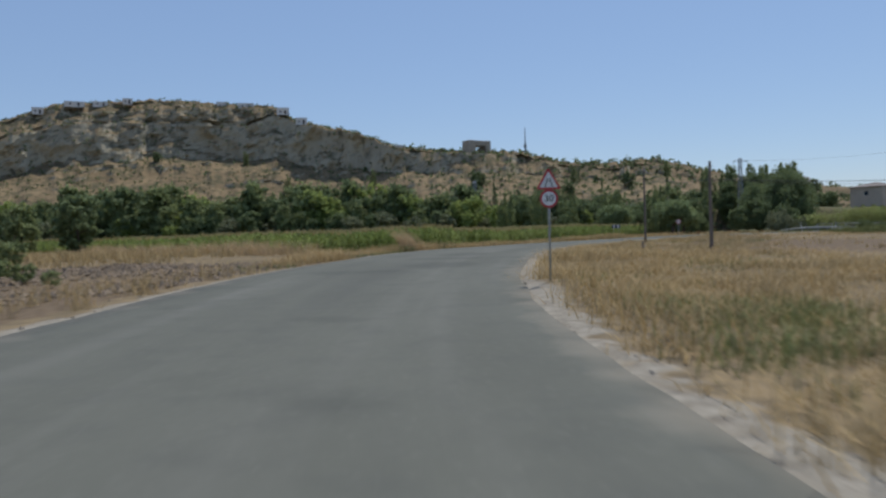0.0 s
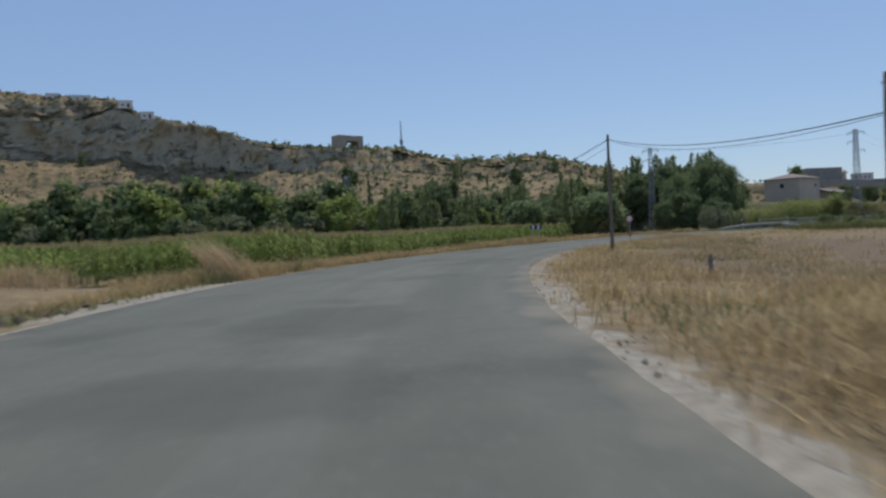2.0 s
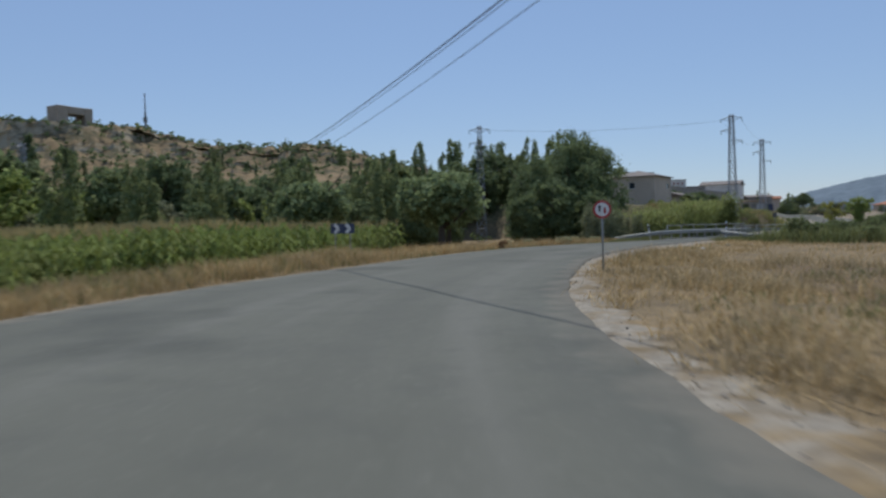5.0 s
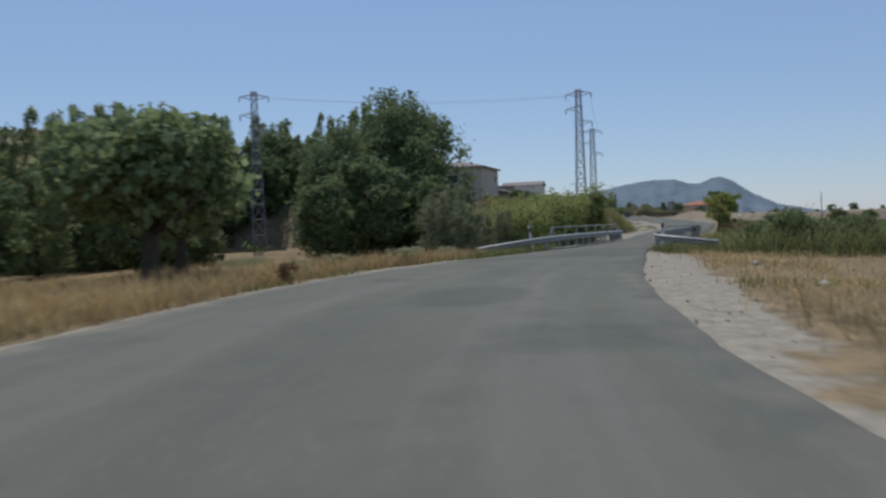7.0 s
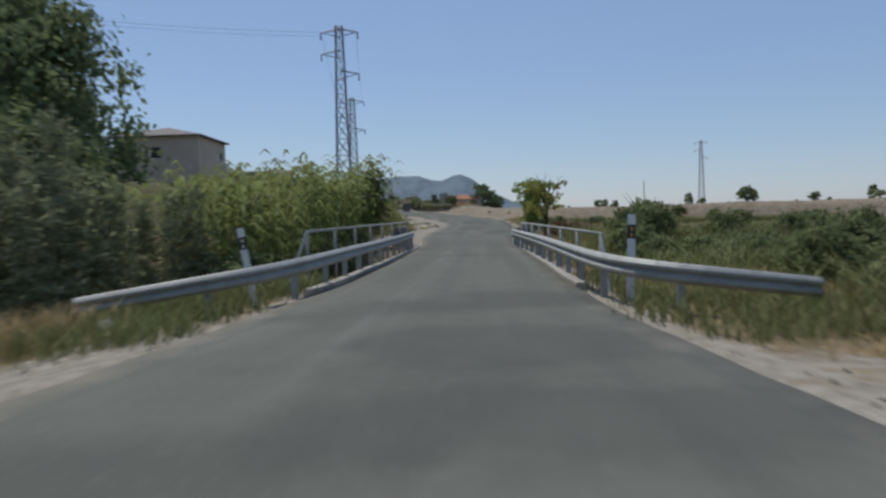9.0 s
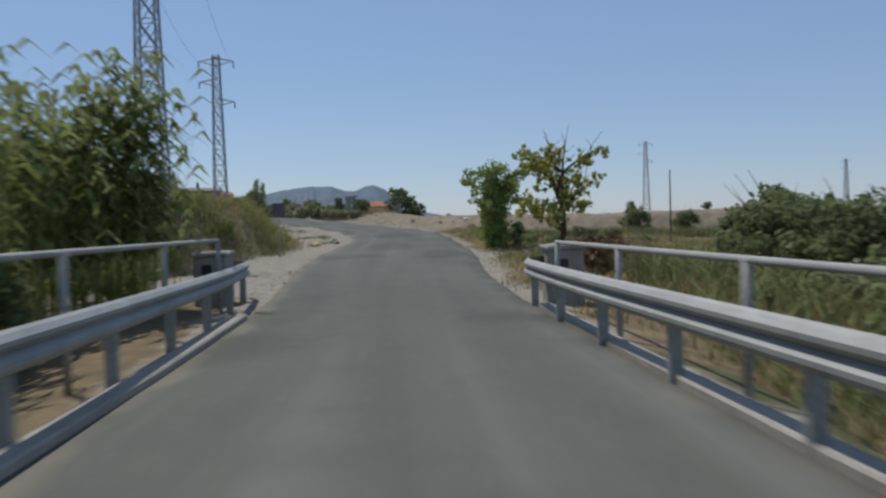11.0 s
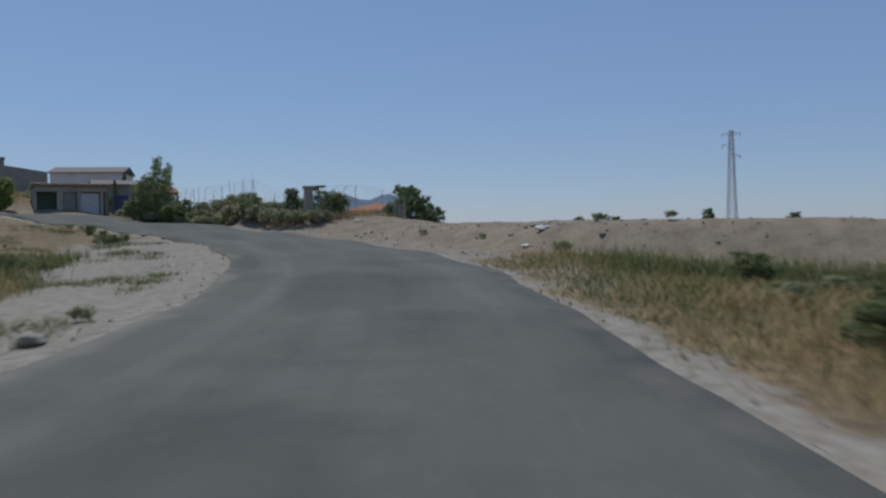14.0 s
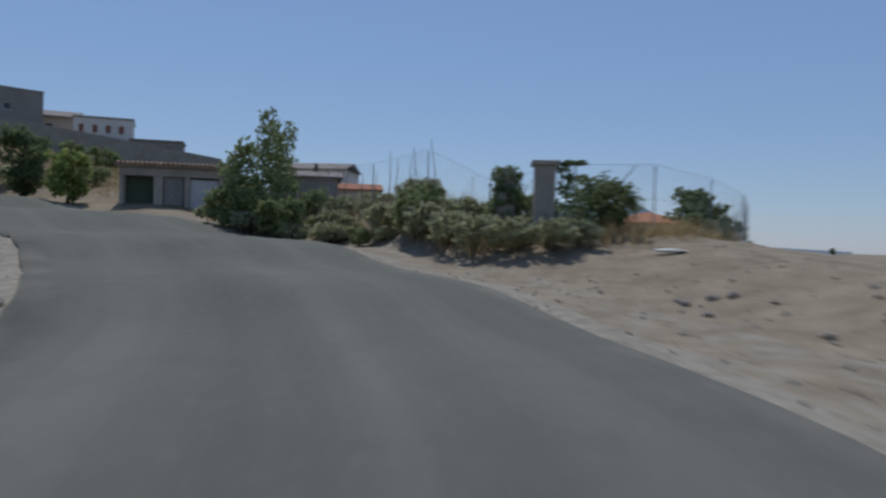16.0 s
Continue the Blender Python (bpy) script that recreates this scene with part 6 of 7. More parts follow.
# behind the reeds
for tx, ty, ts in ((139.5, 131.0, 0.5), (144.5, 132.5, 0.55), (151.0, 134.0, 0.5)):
    place(P_thicket, tx, ty, ts, tx * 37)
house(132.5, 135.0, 15, 8.0, 7.0, 6.2, "render_pink", "hip", "two-storey beige house with a low tiled roof behind the reeds", ((0, 0.80, 4.5, 1.5, 0.8, "window"), (0, 0.3, 1.2, 1.0, 1.1, "window"), (3, 0.5, 4.4, 1.0, 1.0, "window")), z=2.9, roof="roof_grey")
house(145.5, 137.5, 15, 7.5, 5.0, 3.4, "render_grey", "gable", "low grey outbuilding with a sheet roof", ((0, 0.5, 1.0, 1.0, 1.0, "window"),), z=3.0, roof="roof_grey")
# at the end of the road
garage(186.95, 144.85, -50, 4.05)
house(200.2, 185.2, -16, 10.5, 8.0, 4.3, "render_grey", "flat", "two-storey grey-beige house with small square windows on the slope", ((0, 0.50, 2.4, 0.7, 0.7, "window"), (0, 0.72, 2.4, 0.7, 0.7, "window"), (0, 0.3, 2.4, 0.7, 0.7, "window"), (0, 0.55, 0.6, 0.7, 0.8, "window"), (1, 0.5, 2.4, 0.7, 0.7, "window")), z=11.1, roof="render_grey", overhang=0.04)
house(210.0, 187.0, -40, 5.0, 6.0, 2.6, "render_pink", "gable", "small beige house with a low roof behind the slope wall", ((0, 0.5, 1.2, 0.8, 0.8, "window"),), z=11.6, roof="roof_grey", pitch=0.3)
white_house = house(208.0, 176.6, -42, 4.9, 4.6, 2.65, "render_white", "flat", "white flat-roofed house with red-brown shutters above the slope wall", ((0, 0.13, 1.35, 0.42, 0.72, "shutter"), (0, 0.36, 1.35, 0.42, 0.72, "shutter"), (0, 0.58, 1.35, 0.42, 0.72, "shutter"), (0, 0.80, 1.35, 0.42, 0.72, "shutter"), (1, 0.4, 1.1, 0.9, 1.1, "gap")), z=10.6, roof="concrete", overhang=0.1)
house(209.6, 171.5, -48, 4.4, 3.0, 1.5, "render_grey", "flat", "long low grey outhouse on the slope", ((0, 0.3, 0.5, 1.0, 0.5, "gap"), (0, 0.7, 0.5, 0.8, 0.5, "gap")), z=9.8, roof="roof_grey", overhang=0.12)
house(208.6, 154.2, -52, 5.2, 5.0, 3.1, "render_grey", "gable", "grey house with a shallow roof behind the garden", ((0, 0.25, 1.0, 0.8, 1.0, "window"), (0, 0.7, 1.0, 0.8, 1.0, "window")), z=4.6, roof="roof_grey", pitch=0.22)
house(219.2, 156.4, -56, 4.2, 4.5, 3.1, "render_pink", "gable", "small beige house with an orange tiled roof behind the garden", ((0, 0.5, 1.0, 0.8, 1.0, "window"),), z=4.4)
house(229.5, 131.8, -80, 7.0, 7.0, 2.5, "render_pink", "hip", "house with an orange tiled roof beyond the fence", ((0, 0.5, 1.0, 1.2, 1.1, "window"),), z=2.6)
house(262, 193, -70, 12, 9, 4.5, "render_white", "gable", "white house with a tiled roof on the far slope", ((0, 0.3, 1.2, 1.2, 1.2, "window"), (0, 0.7, 1.2, 1.2, 1.2, "window")), z=9.6, roof="roof_grey")

# retaining wall on the slope
RW = [(184, 186, 12.4), (192, 177, 11.9), (196, 173.4, 11.65), (198.5, 171.8, 11.4), (201.9, 168, 10.65), (205, 163.9, 9.85), (207.5, 161.8, 9.4)]
p = at_line(RW, 0.8)
v, f = [], []
for q in p:
    for dx, dz in ((0, -3.2), (0, 0.0), (0.3, 0.0), (0.3, -3.2)):
        v.append((q[0] + dx * 0.5, q[1] + dx * 0.85, q[2] + dz))
for i in range(len(p) - 1):
    for k in range(3):
        f.append((i * 4 + k, i * 4 + k + 1, i * 4 + k + 5, i * 4 + k + 4)[::-1])
f += [(0, 1, 2, 3), tuple(len(v) - 4 + k for k in (3, 2, 1, 0))]
tagged(new("retaining_wall", mesh_of("retaining_wall", v, f, M["concrete"])), "long grey concrete retaining wall on the slope", "wall", kind="structure")

# ---- the ridge: ruin, mast and small houses ----
def ridge_z(az, back=-0.30):
    el = np.interp(-az, -HILL[:, 0], HILL[:, 1])
    D = np.interp(-az, -HILL[:, 0], HILL[:, 2])
    r = D * 0.92 + 105 * (-back)
    return -math.sin(radians(az)) * r, math.cos(radians(az)) * r, 1.4 + D * math.tan(radians(el))


x, y, z = ridge_z(-17.75, -0.2)
ruin = thing("ruined_building", "square pale ruined building with an open arch on the ridge", "ruin", (x, y, z - 2.2), 17)
for nm, c, s in (("wall", (-4.3, 0, 2.9), (3.6, 5.5, 5.8)), ("wall", (4.3, 0, 2.9), (2.6, 5.5, 5.8)), ("lintel", (0.25, 0, 4.6), (5.5, 5.4, 2.3)), ("back_wall", (0.25, 2.4, 0.9), (5.5, 0.5, 1.8))):
    bm = bmesh.new()
    box(bm, [v * 0.86 for v in c], [v * 0.86 for v in s], bevel=0.12)
    part(nm, bm, M["ruin_wall"] if nm != "back_wall" else M["concrete"], ruin)
x, y, z = ridge_z(-21.3, -0.2)
mast = thing("radio_mast", "thin dark radio mast on the ridge", "mast", (x, y, z - 1.5))
bm = bmesh.new()
rod(bm, (0, 0, 0), (0, 0, 5), 0.32, 0.28, 6)
rod(bm, (0, 0, 5), (0, 0, 10.5), 0.22, 0.12, 6)
part("shaft", bm, M["steel"], mast)
bm = bmesh.new()
box(bm, (0, 0, 3.2), (0.9, 0.5, 1.4))
part("antenna_box", bm, M["sign_back"], mast)
for az, bk, w, h, wall, lb in ((0.6, -0.27, 6, 3.2, "render_white", "white hut on the ridge"), (-4.9, -0.12, 5.5, 3.0, "render_white", "white cottage at the cliff edge"),
                               (10.2, -0.22, 9, 2.4, "render_white", "long low white building on the ridge"), (-11.9, -0.2, 4, 2.6, "render_white", "small white hut on the ridge"),
                               (-20.0, -0.24, 7, 2.2, "render_grey", "low grey hut beside the mast"), (12.4, -0.24, 5, 3.0, "render_white", "white cottage on the top"),
                               (8.6, -0.26, 7, 2.4, "render_white", "low white cottage on the top"), (6.9, -0.22, 4.5, 2.6, "render_white", "small white cottage on the top"), (-1.0, -0.25, 8, 2.8, "render_white", "long white house on the top"),
                               (-3.6, -0.16, 6, 3.2, "render_white", "white house at the cliff edge"), (-13.6, -0.22, 3.5, 2.4, "render_white", "small pale hut on the ridge")):
    x, y, z = ridge_z(az, bk)
    house(x, y, az, w, 5, h, wall, "gable", lb + " of the rocky hill", ((0, 0.3, 0.9, 0.8, 0.9, "gap"), (0, 0.7, 0.1, 0.9, 1.9, "gap")), z=z - 3.3, roof="render_white", pitch=0.12, overhang=0.1)
for x, y, z, w, d, h, t_, lb in ((128, 232, 10.5, 16, 8, 5.0, 30, "long white building below the low brown hill"), (104, 196, 5.0, 9, 6, 6.0, 30, "white house among the belt trees"), (150, 246, 14, 9, 7, 4.5, 34, "white house on the slope"),
                           (163, 200, 12.5, 12, 8, 4.5, 40, "grey house above the trees"), (180, 218, 15.5, 9, 7, 4.0, 40, "pale house above the trees")):
    house(x, y, -t_, w, d, h, "render_white" if "white" in lb else "render_grey", "gable", lb, ((0, 0.25, 1.2, 1.0, 1.2, "gap"), (0, 0.55, 1.2, 1.0, 1.2, "gap"), (0, 0.8, 1.2, 1.0, 1.2, "gap")), z=z - 3, roof="roof_grey", pitch=0.2)

# ---- garden fence, pillars ----
gz = ground_z(177.2, 122.6)
ob = thing("gate_pillar", "bare concrete pillar with a flat cap at the garden", "pillar", (177.2, 122.6, gz), 25)
bm = bmesh.new()
box(bm, (0, 0, 0.8), (0.5, 0.5, 2.2), bevel=0.02)
part("shaft", bm, M["concrete"], ob)
bm = bmesh.new()
box(bm, (0, 0, 1.95), (0.66, 0.66, 0.12), bevel=0.02)
box(bm, (0.0, -0.62, 1.97), (0.12, 0.84, 0.06))
part("cap", bm, M["concrete"], ob, "weathered cap slab")
cs = [(0.02 * k, -0.42 - 0.035 * k - 0.05 * (k % 3), 1.88 - 0.15 * k) for k in range(12)] + [(0, -0.55 - 0.12 * k, 1.98) for k in range(4)]
v, f = leaf_cloud(cs, [(0.16 + 0.035 * k, 0.16 + 0.04 * k, 0.15) for k in range(12)] + [(0.09, 0.09, 0.05)] * 4, 70, 0.06, RG, shell=0.5)
part_mesh("vine", mesh_of("vine", v, f, M["leaf_dark"]), ob, "dark vine hanging down one side")
gz = ground_z(177.66, 123.8)
ob = thing("ivy_pillar", "garden pillar smothered in dark ivy", "pillar", (177.66, 123.8, gz), 25)
bm = bmesh.new()
box(bm, (0, 0, 0.9), (0.45, 0.45, 2.4), bevel=0.02)
part("shaft", bm, M["concrete"], ob)
v, f = leaf_cloud([(sx * 0.15, sy * 0.15, 0.1 + 0.17 * k) for k in range(12) for sx in (-1, 1) for sy in (-1, 1)], [(0.24, 0.24, 0.17)] * 48, 60, 0.065, RG, shell=0.6)
part_mesh("ivy", mesh_of("ivy", v, f, M["leaf_dark"]), ob, "dark ivy leaves")

FENCE = [(182.5, 136), (180.5, 131.5), (179.2, 127.8), (178.4, 125.2), (177.2, 122.6), (181.5, 119.5), (186.5, 118.5), (193, 121), (201, 124.5)]
fence = thing("wire_fence", "tall chain-link fence with thin steel posts round the garden", "fence")
p = at_line(FENCE, 2.4)
tops = []
for q in p:
    gz = ground_z(q[0], q[1])
    bm = bmesh.new()
    rod(bm, (q[0], q[1], gz - 0.2), (q[0], q[1], gz + 1.85), 0.02, 0.02, 6)
    part("post", bm, M["steel"], fence)
    tops.append(Vector((q[0], q[1], gz)))
bm = bmesh.new()
for a, b in zip(tops[:-1], tops[1:]):
    for k in range(14):
        u0, u1 = k / 14, (k + 1) / 14
        for z0, z1 in ((0.15, 1.9), (1.9, 0.15)):
            rod(bm, a.lerp(b, u0) + Vector((0, 0, z0)), a.lerp(b, u1 + 0.35 if u1 < 0.65 else u1) + Vector((0, 0, z1)), 0.0018, 0.0018, 3)
    for z0 in (0.15, 1.0, 1.9):
        rod(bm, a + Vector((0, 0, z0)), b + Vector((0, 0, z0)), 0.005, 0.005, 3)
part("wire_mesh", bm, M["galv"], fence, "thin grey wire mesh")
for k in range(17):
    x, y = 178.9 + 0.16 * k + RG.normal() * 0.15, 125.2 + 0.55 * k + RG.normal() * 0.2
    gz = ground_z(x, y)
    cane = thing("garden_cane", "thin dry garden cane standing in the scrub", "cane", (x, y, gz), group="garden canes")
    bm = bmesh.new()
    h = 1.2 + 0.8 * RG.random()
    tube(bm, [(0, 0, -0.2), (0.03 * RG.normal(), 0.03 * RG.normal(), h * 0.5), (0.07 * RG.normal(), 0.07 * RG.normal(), h)], [0.018, 0.015, 0.008], 5)
    part("stick", bm, M["dead_wood"], cane)
ob = thing("brick_pillar", "short brick-coloured gate post", "pillar", (201.6, 124.6, ground_z(201.6, 124.6)))
bm = bmesh.new()
box(bm, (0, 0, 0.7), (0.5, 0.5, 1.8), bevel=0.02)
part("shaft", bm, M["render_pink"], ob)
bm = bmesh.new()
box(bm, (0, 0, 1.65), (0.62, 0.62, 0.1), bevel=0.02)
part("cap", bm, M["concrete"], ob)

# ---- bushes and trees past the bridge ----
RD = np.random.default_rng(5)
for k in range(46):
    u = RD.random()
    x, y = 84 + 30 * u, 91.9 + 6.2 * u - abs(RD.normal()) * 3.6 - 1.2
    place((P_bramble, P_bush, P_bramble, P_scrub)[int(RD.integers(0, 4))], x, y, 0.62 + 0.36 * RD.random(), RD.random() * 360, z=max(ground_z(x, y), -0.9))
for k in range(26):
    x, y = 92 + 70 * RD.random(), 70 + 22 * RD.random()
    place((P_bramble, P_bush, P_scrub)[int(RD.integers(0, 3))], x, y, 0.5 + 0.45 * RD.random(), RD.random() * 360)
for k in range(16):
    u = RD.random()
    x, y = 88 + 24 * u, 104.2 + 5 * u + 0.5 * RD.random()
    place((P_bush, P_bramble)[k % 2], x, y, 0.5 + 0.3 * RD.random(), RD.random() * 360, z=max(ground_z(x, y), -0.6))
for x, y, s in ((113.6, 110.2, 0.5), (115.0, 110.9, 0.55), (116.4, 111.8, 0.6), (114.2, 111.8, 0.6), (117.6, 112.6, 0.5)):
    place(P_bank, x, y, s, x * 17)
for k in range(44):
    x = 113.5 + 27 * RD.random()
    y = 111.0 + (x - 113) * 0.26 + 7.0 * RD.random() + 2.8 * (1 - float(smooth01(x, 121, 131)))
    place((P_bank, P_bush, P_scrub, P_bank)[k % 4], x, y, 0.22 + 0.3 * RD.random(), RD.random() * 360)
for x, y, s in ((121.5, 114.2, 0.5), (123.2, 115.0, 0.55), (125.0, 115.2, 0.5), (119.6, 113.4, 0.55), (128.3, 117.0, 0.45)):
    place(P_bank, x, y, s, x * 29)
for x, y, s in ((118.0, 96.0, 1.05), (120.2, 95.2, 1.2), (116.2, 94.8, 1.1), (122.4, 95.0, 1.0)):
    place(P_bramble, x, y, s, x * 29)
for x, y, s in ((198, 136, 0.36), (201, 134.2, 0.32), (206, 133, 0.34), (211, 131, 0.34), (195, 133, 0.26)):
    place(P_oak, x, y, s, x * 29)
for k in range(14):
    x = 113.5 + 12 * RD.random()
    place((P_bank, P_bank, P_bush)[k % 3], x, 110.6 + (x - 113) * 0.28 + 3.4 + 2.2 * RD.random(), 0.4 + 0.35 * RD.random(), RD.random() * 360)
# scrub on the bank
for k in range(22):
    x = 114 + 30 * RD.random()
    y = 108.8 + (x - 110) * 0.22 + 4.2 + 8.5 * RD.random()
    place((P_scrub, P_bank, P_bank)[int(RD.integers(0, 3))], x, y, 0.3 + 0.3 * RD.random(), RD.random() * 360)
for x, y, s in ((119, 116.5, 0.6), (116.5, 114.2, 0.6), (122, 118.5, 0.6), (127, 119, 0.5)):
    place(P_bank, x, y, s, x * 9)
# scrub on the garden mound
for k in range(96):
    u = RD.random()
    x, y = 176.9 + 2.2 * u + 3.2 * RD.random(), 122.5 + 13.5 * u + RD.normal() * 0.4
    place((P_scrub, P_scrub, P_scrub, P_scrub, P_scrub)[int(RD.integers(0, 5))] if k % 6 else P_bush, x, y, 0.36 + 0.56 * RD.random(), RD.random() * 360)
place(P_bramble, 179.0, 121.6, 0.75, 40)
for x, y, s in ((176.3, 122.0, 0.8), (176.2, 123.0, 0.9), (176.5, 124.0, 0.95), (176.9, 121.6, 0.7), (177.0, 125.0, 1.0), (177.6, 126.2, 1.1)):
    place(P_scrub, x, y, s, x * 41)
place(P_oak, 194.5, 121.8, 0.33, 70)
for k in range(44):
    x, y = 140 + 14.5 * RD.random(), 96 + 8.5 * RD.random()
    place((P_bramble, P_bank, P_scrub)[k % 3], x, y, 0.22 + 0.22 * RD.random(), RD.random() * 360)
for k in range(14):
    u = RD.random()
    place((P_scrub, P_bush)[k % 2], 161.5 + 7.5 * u + RD.normal() * 0.5, 123.6 + 7.5 * u + RD.normal() * 0.5 + 0.6, 0.14 + 0.14 * RD.random(), RD.random() * 360)
place(P_garden, 180.0, 133.8, 1.0, 60)
place(P_oak, 199, 134, 0.36, 10)
for x, y, s in ((186, 127, 0.2), (189, 130, 0.24), (193.5, 129.5, 0.26)):
    place(P_cypress if s < 0.25 else P_ash, x, y, s, x * 7)
place(P_oak, 228, 127.4, 0.92, 0)
place(P_oak, 232, 125.6, 0.62, 90)
place(P_bush, 225, 104, 1.0, 0)
for x, y, s in ((174.5, 151, 0.55), (179.5, 149.5, 0.35), (176.5, 156, 0.6), (172, 148, 0.5), (170, 153, 0.5), (180.5, 158, 0.5)):
    place(P_oak if s > 0.4 else P_bright, x, y, s, x * 5)
place(P_bright, 182.2, 146.8, 0.36, 33)
place(P_thicket, 183.0, 151.2, 0.50, 120)
place(P_thicket, 181.2, 153.6, 0.58, 200)
for x, y, s in ((191.6, 148.2, 0.26), (194.2, 146.6, 0.30)):
    place(P_thicket, x, y, s, x * 13)
place(P_pine, 290, 180, 1.0, 20)
for x, y, s in ((214, 157, 0.4), (205, 152.5, 0.3)):
    place(P_cypress, x, y, s, x)
for k in range(30):
    x, y = 184 + 18 * RD.random(), 147 + 16 * RD.random()
    place((P_scrub, P_bush, P_scrub)[k % 3], x, y, 0.5 + 0.5 * RD.random(), RD.random() * 360)
for x, y, s in ((198, 137, 0.36), (193, 141, 0.3)):
    place(P_ash, x, y, s, x * 7)
# bushes before and behind the spoil bank
for x, y, s in ((156.2, 95.4, 0.92), (155.4, 92.0, 0.8), (154.2, 88.5, 0.62), (160.5, 84, 0.42), (163.5, 89, 0.34), (161, 78, 0.5), (166, 99, 0.22), (171, 105.5, 0.2)):
    place(P_bramble, x, y, s, x * 3)
for k in range(18):
    a = radians(-84 - 44 * RD.random())
    r = 130 + 120 * RD.random()
    place((P_oak, P_ash, P_grey)[int(RD.integers(0, 3))], 110 - math.sin(a) * r, 104 + math.cos(a) * r, 0.2 + 0.26 * RD.random() ** 2, RD.random() * 360)
for k in range(26):
    a = radians(-62 - 18 * RD.random())
    r = 230 + 160 * RD.random()
    place((P_oak, P_ash, P_cypress)[int(RD.integers(0, 3))], 60 - math.sin(a) * r, 85 + math.cos(a) * r, 0.4 + 0.35 * RD.random(), RD.random() * 360)
for k in range(22):
    x, y = 128 + 50 * RD.random(), 160 + 70 * RD.random()
    place((P_oak, P_ash, P_grey)[int(RD.integers(0, 3))], x, y, 0.5 + 0.4 * RD.random(), RD.random() * 360)
for x, y, s in ((122, 146, 0.9), (128, 143, 0.6), (140, 142, 0.55), (118, 140, 0.8), (150, 145, 0.6), (113, 136, 0.9)):
    place(P_oak, x, y, s, x * 3)


def twig_tree(name, label, x, y, height, width, leaf, seed, lobes, per, size, bare=0, column=False):
    rng = np.random.default_rng(seed)
    gz = ground_z(x, y)
    ob = thing(name, label, "tree", (x, y, gz))
    bm = bmesh.new()
    tips, p = [], Vector((0, 0, -0.2))
    for k in range(5):
        q = Vector((0.05 * width * math.sin(k * 1.7 + seed), 0.05 * width * math.cos(k * 2.1), height * 0.62 * (k + 1) / 5))
        rod(bm, p, q, 0.10 * (1.15 - k / 6), 0.10 * (1.15 - (k + 1) / 6), 8)
        if k > 0:
            for j in range(3):
                a = rng.random() * 6.28
                r = q + Vector((math.cos(a), math.sin(a), 0.55 + 0.6 * rng.random())) * width * (0.17 + 0.16 * rng.random())
                rod(bm, q, r, 0.045, 0.025, 6)
                s = r + Vector((math.cos(a + rng.normal() * 0.6), math.sin(a + rng.normal() * 0.6), 0.5 * rng.random())) * width * 0.2
                rod(bm, r, s, 0.025, 0.008, 5)
                tips += [r, s]
        p = q
    for j in range(bare):
        a = rng.random() * 6.28
        pts = [Vector((0.05, -0.05, height * (0.35 + 0.25 * rng.random())))]
        for k in range(4):
            a += rng.normal() * 0.35
            pts.append(pts[-1] + Vector((math.cos(a) * 0.30, math.sin(a) * 0.30, 0.30 + 0.22 * rng.random())))
        tube(bm, pts, [0.028, 0.02, 0.014, 0.009, 0.005], 5)
        for q in pts[2:4]:
            b = a + rng.normal()
            tube(bm, [q, q + Vector((math.cos(b) * 0.35, math.sin(b) * 0.35, 0.28))], [0.01, 0.004], 4)
    part("trunk", bm, M["bark"], ob, "crooked dark trunk and branches")
    cs = [tuple(t + Vector(rng.normal(size=3) * 0.12)) for t in tips for _ in range(max(1, lobes // len(tips)))]
    rs = [(width * 0.11, width * 0.11, width * 0.09)] * len(cs)
    if column:
        for k in range(22):
            for _ in range(4):
                cs.append((0.12 * rng.normal(), 0.12 * rng.normal(), 0.12 + height * 0.03 * k + 0.05 * rng.normal()))
                rs.append((0.74 - 0.012 * k, 0.74 - 0.012 * k, 0.34))
        for k in range(22):
            a, q = rng.random() * 6.28, rng.random()
            cs.append((math.cos(a) * 0.75 * q, math.sin(a) * 0.75 * q, height * (0.52 + 0.34 * rng.random())))
            rs.append((0.42, 0.42, 0.34))
    v, f = leaf_cloud(cs, rs, per, size, rng, slim=0.7, shell=0.25, droop=0.4)
    part_mesh("crown", mesh_of("crown", v, f, M[leaf]), ob)
    return ob


twig_tree("vine_tree", "small tree wrapped in a vine with yellowing leaves", 135.3, 104.0, 4.6, 2.9, "leaf_bright", 3, 60, 64, 0.072, column=True)
stub = thing("ivy_stump", "short stump thickly grown with dark green ivy", "stump", (135.15, 102.95, ground_z(135.15, 102.95)))
bm = bmesh.new()
rod(bm, (0, 0, -0.15), (0.03, 0.02, 1.05), 0.13, 0.10, 9)
part("stump", bm, M["bark"], stub)
v, f = leaf_cloud([(0.05 * math.sin(k * 2.3), 0.05 * math.cos(k * 1.9), 0.15 + 0.13 * k) for k in range(9)], [(0.30 - 0.008 * k, 0.30 - 0.008 * k, 0.16) for k in range(9)], 90, 0.06, RD, slim=0.75, shell=0.35)
part_mesh("ivy", mesh_of("ivy", v, f, M["leaf_mid"]), stub)
twig_tree("acacia_tree", "half-bare roadside tree with sparse yellow leaves", 120.4, 101.0, 4.5, 2.5, "leaf_yellow", 8, 60, 44, 0.068, bare=9)
brown = make_tree("dead_bush", "dead bush with rust-brown leaves", 33, 1.5, 2.4, 0.04, "leaf_brown", 14, 90, 0.08, low=0.05, limbs=6, category="bush")
place(brown, 118.6, 100.0, 0.8, 10)
place(brown, 122.4, 99.6, 0.7, 80)
place(brown, 125.5, 100.6, 0.55, 150)
place(brown, 66.2, 100.4, 0.5, 30)
drop(brown)
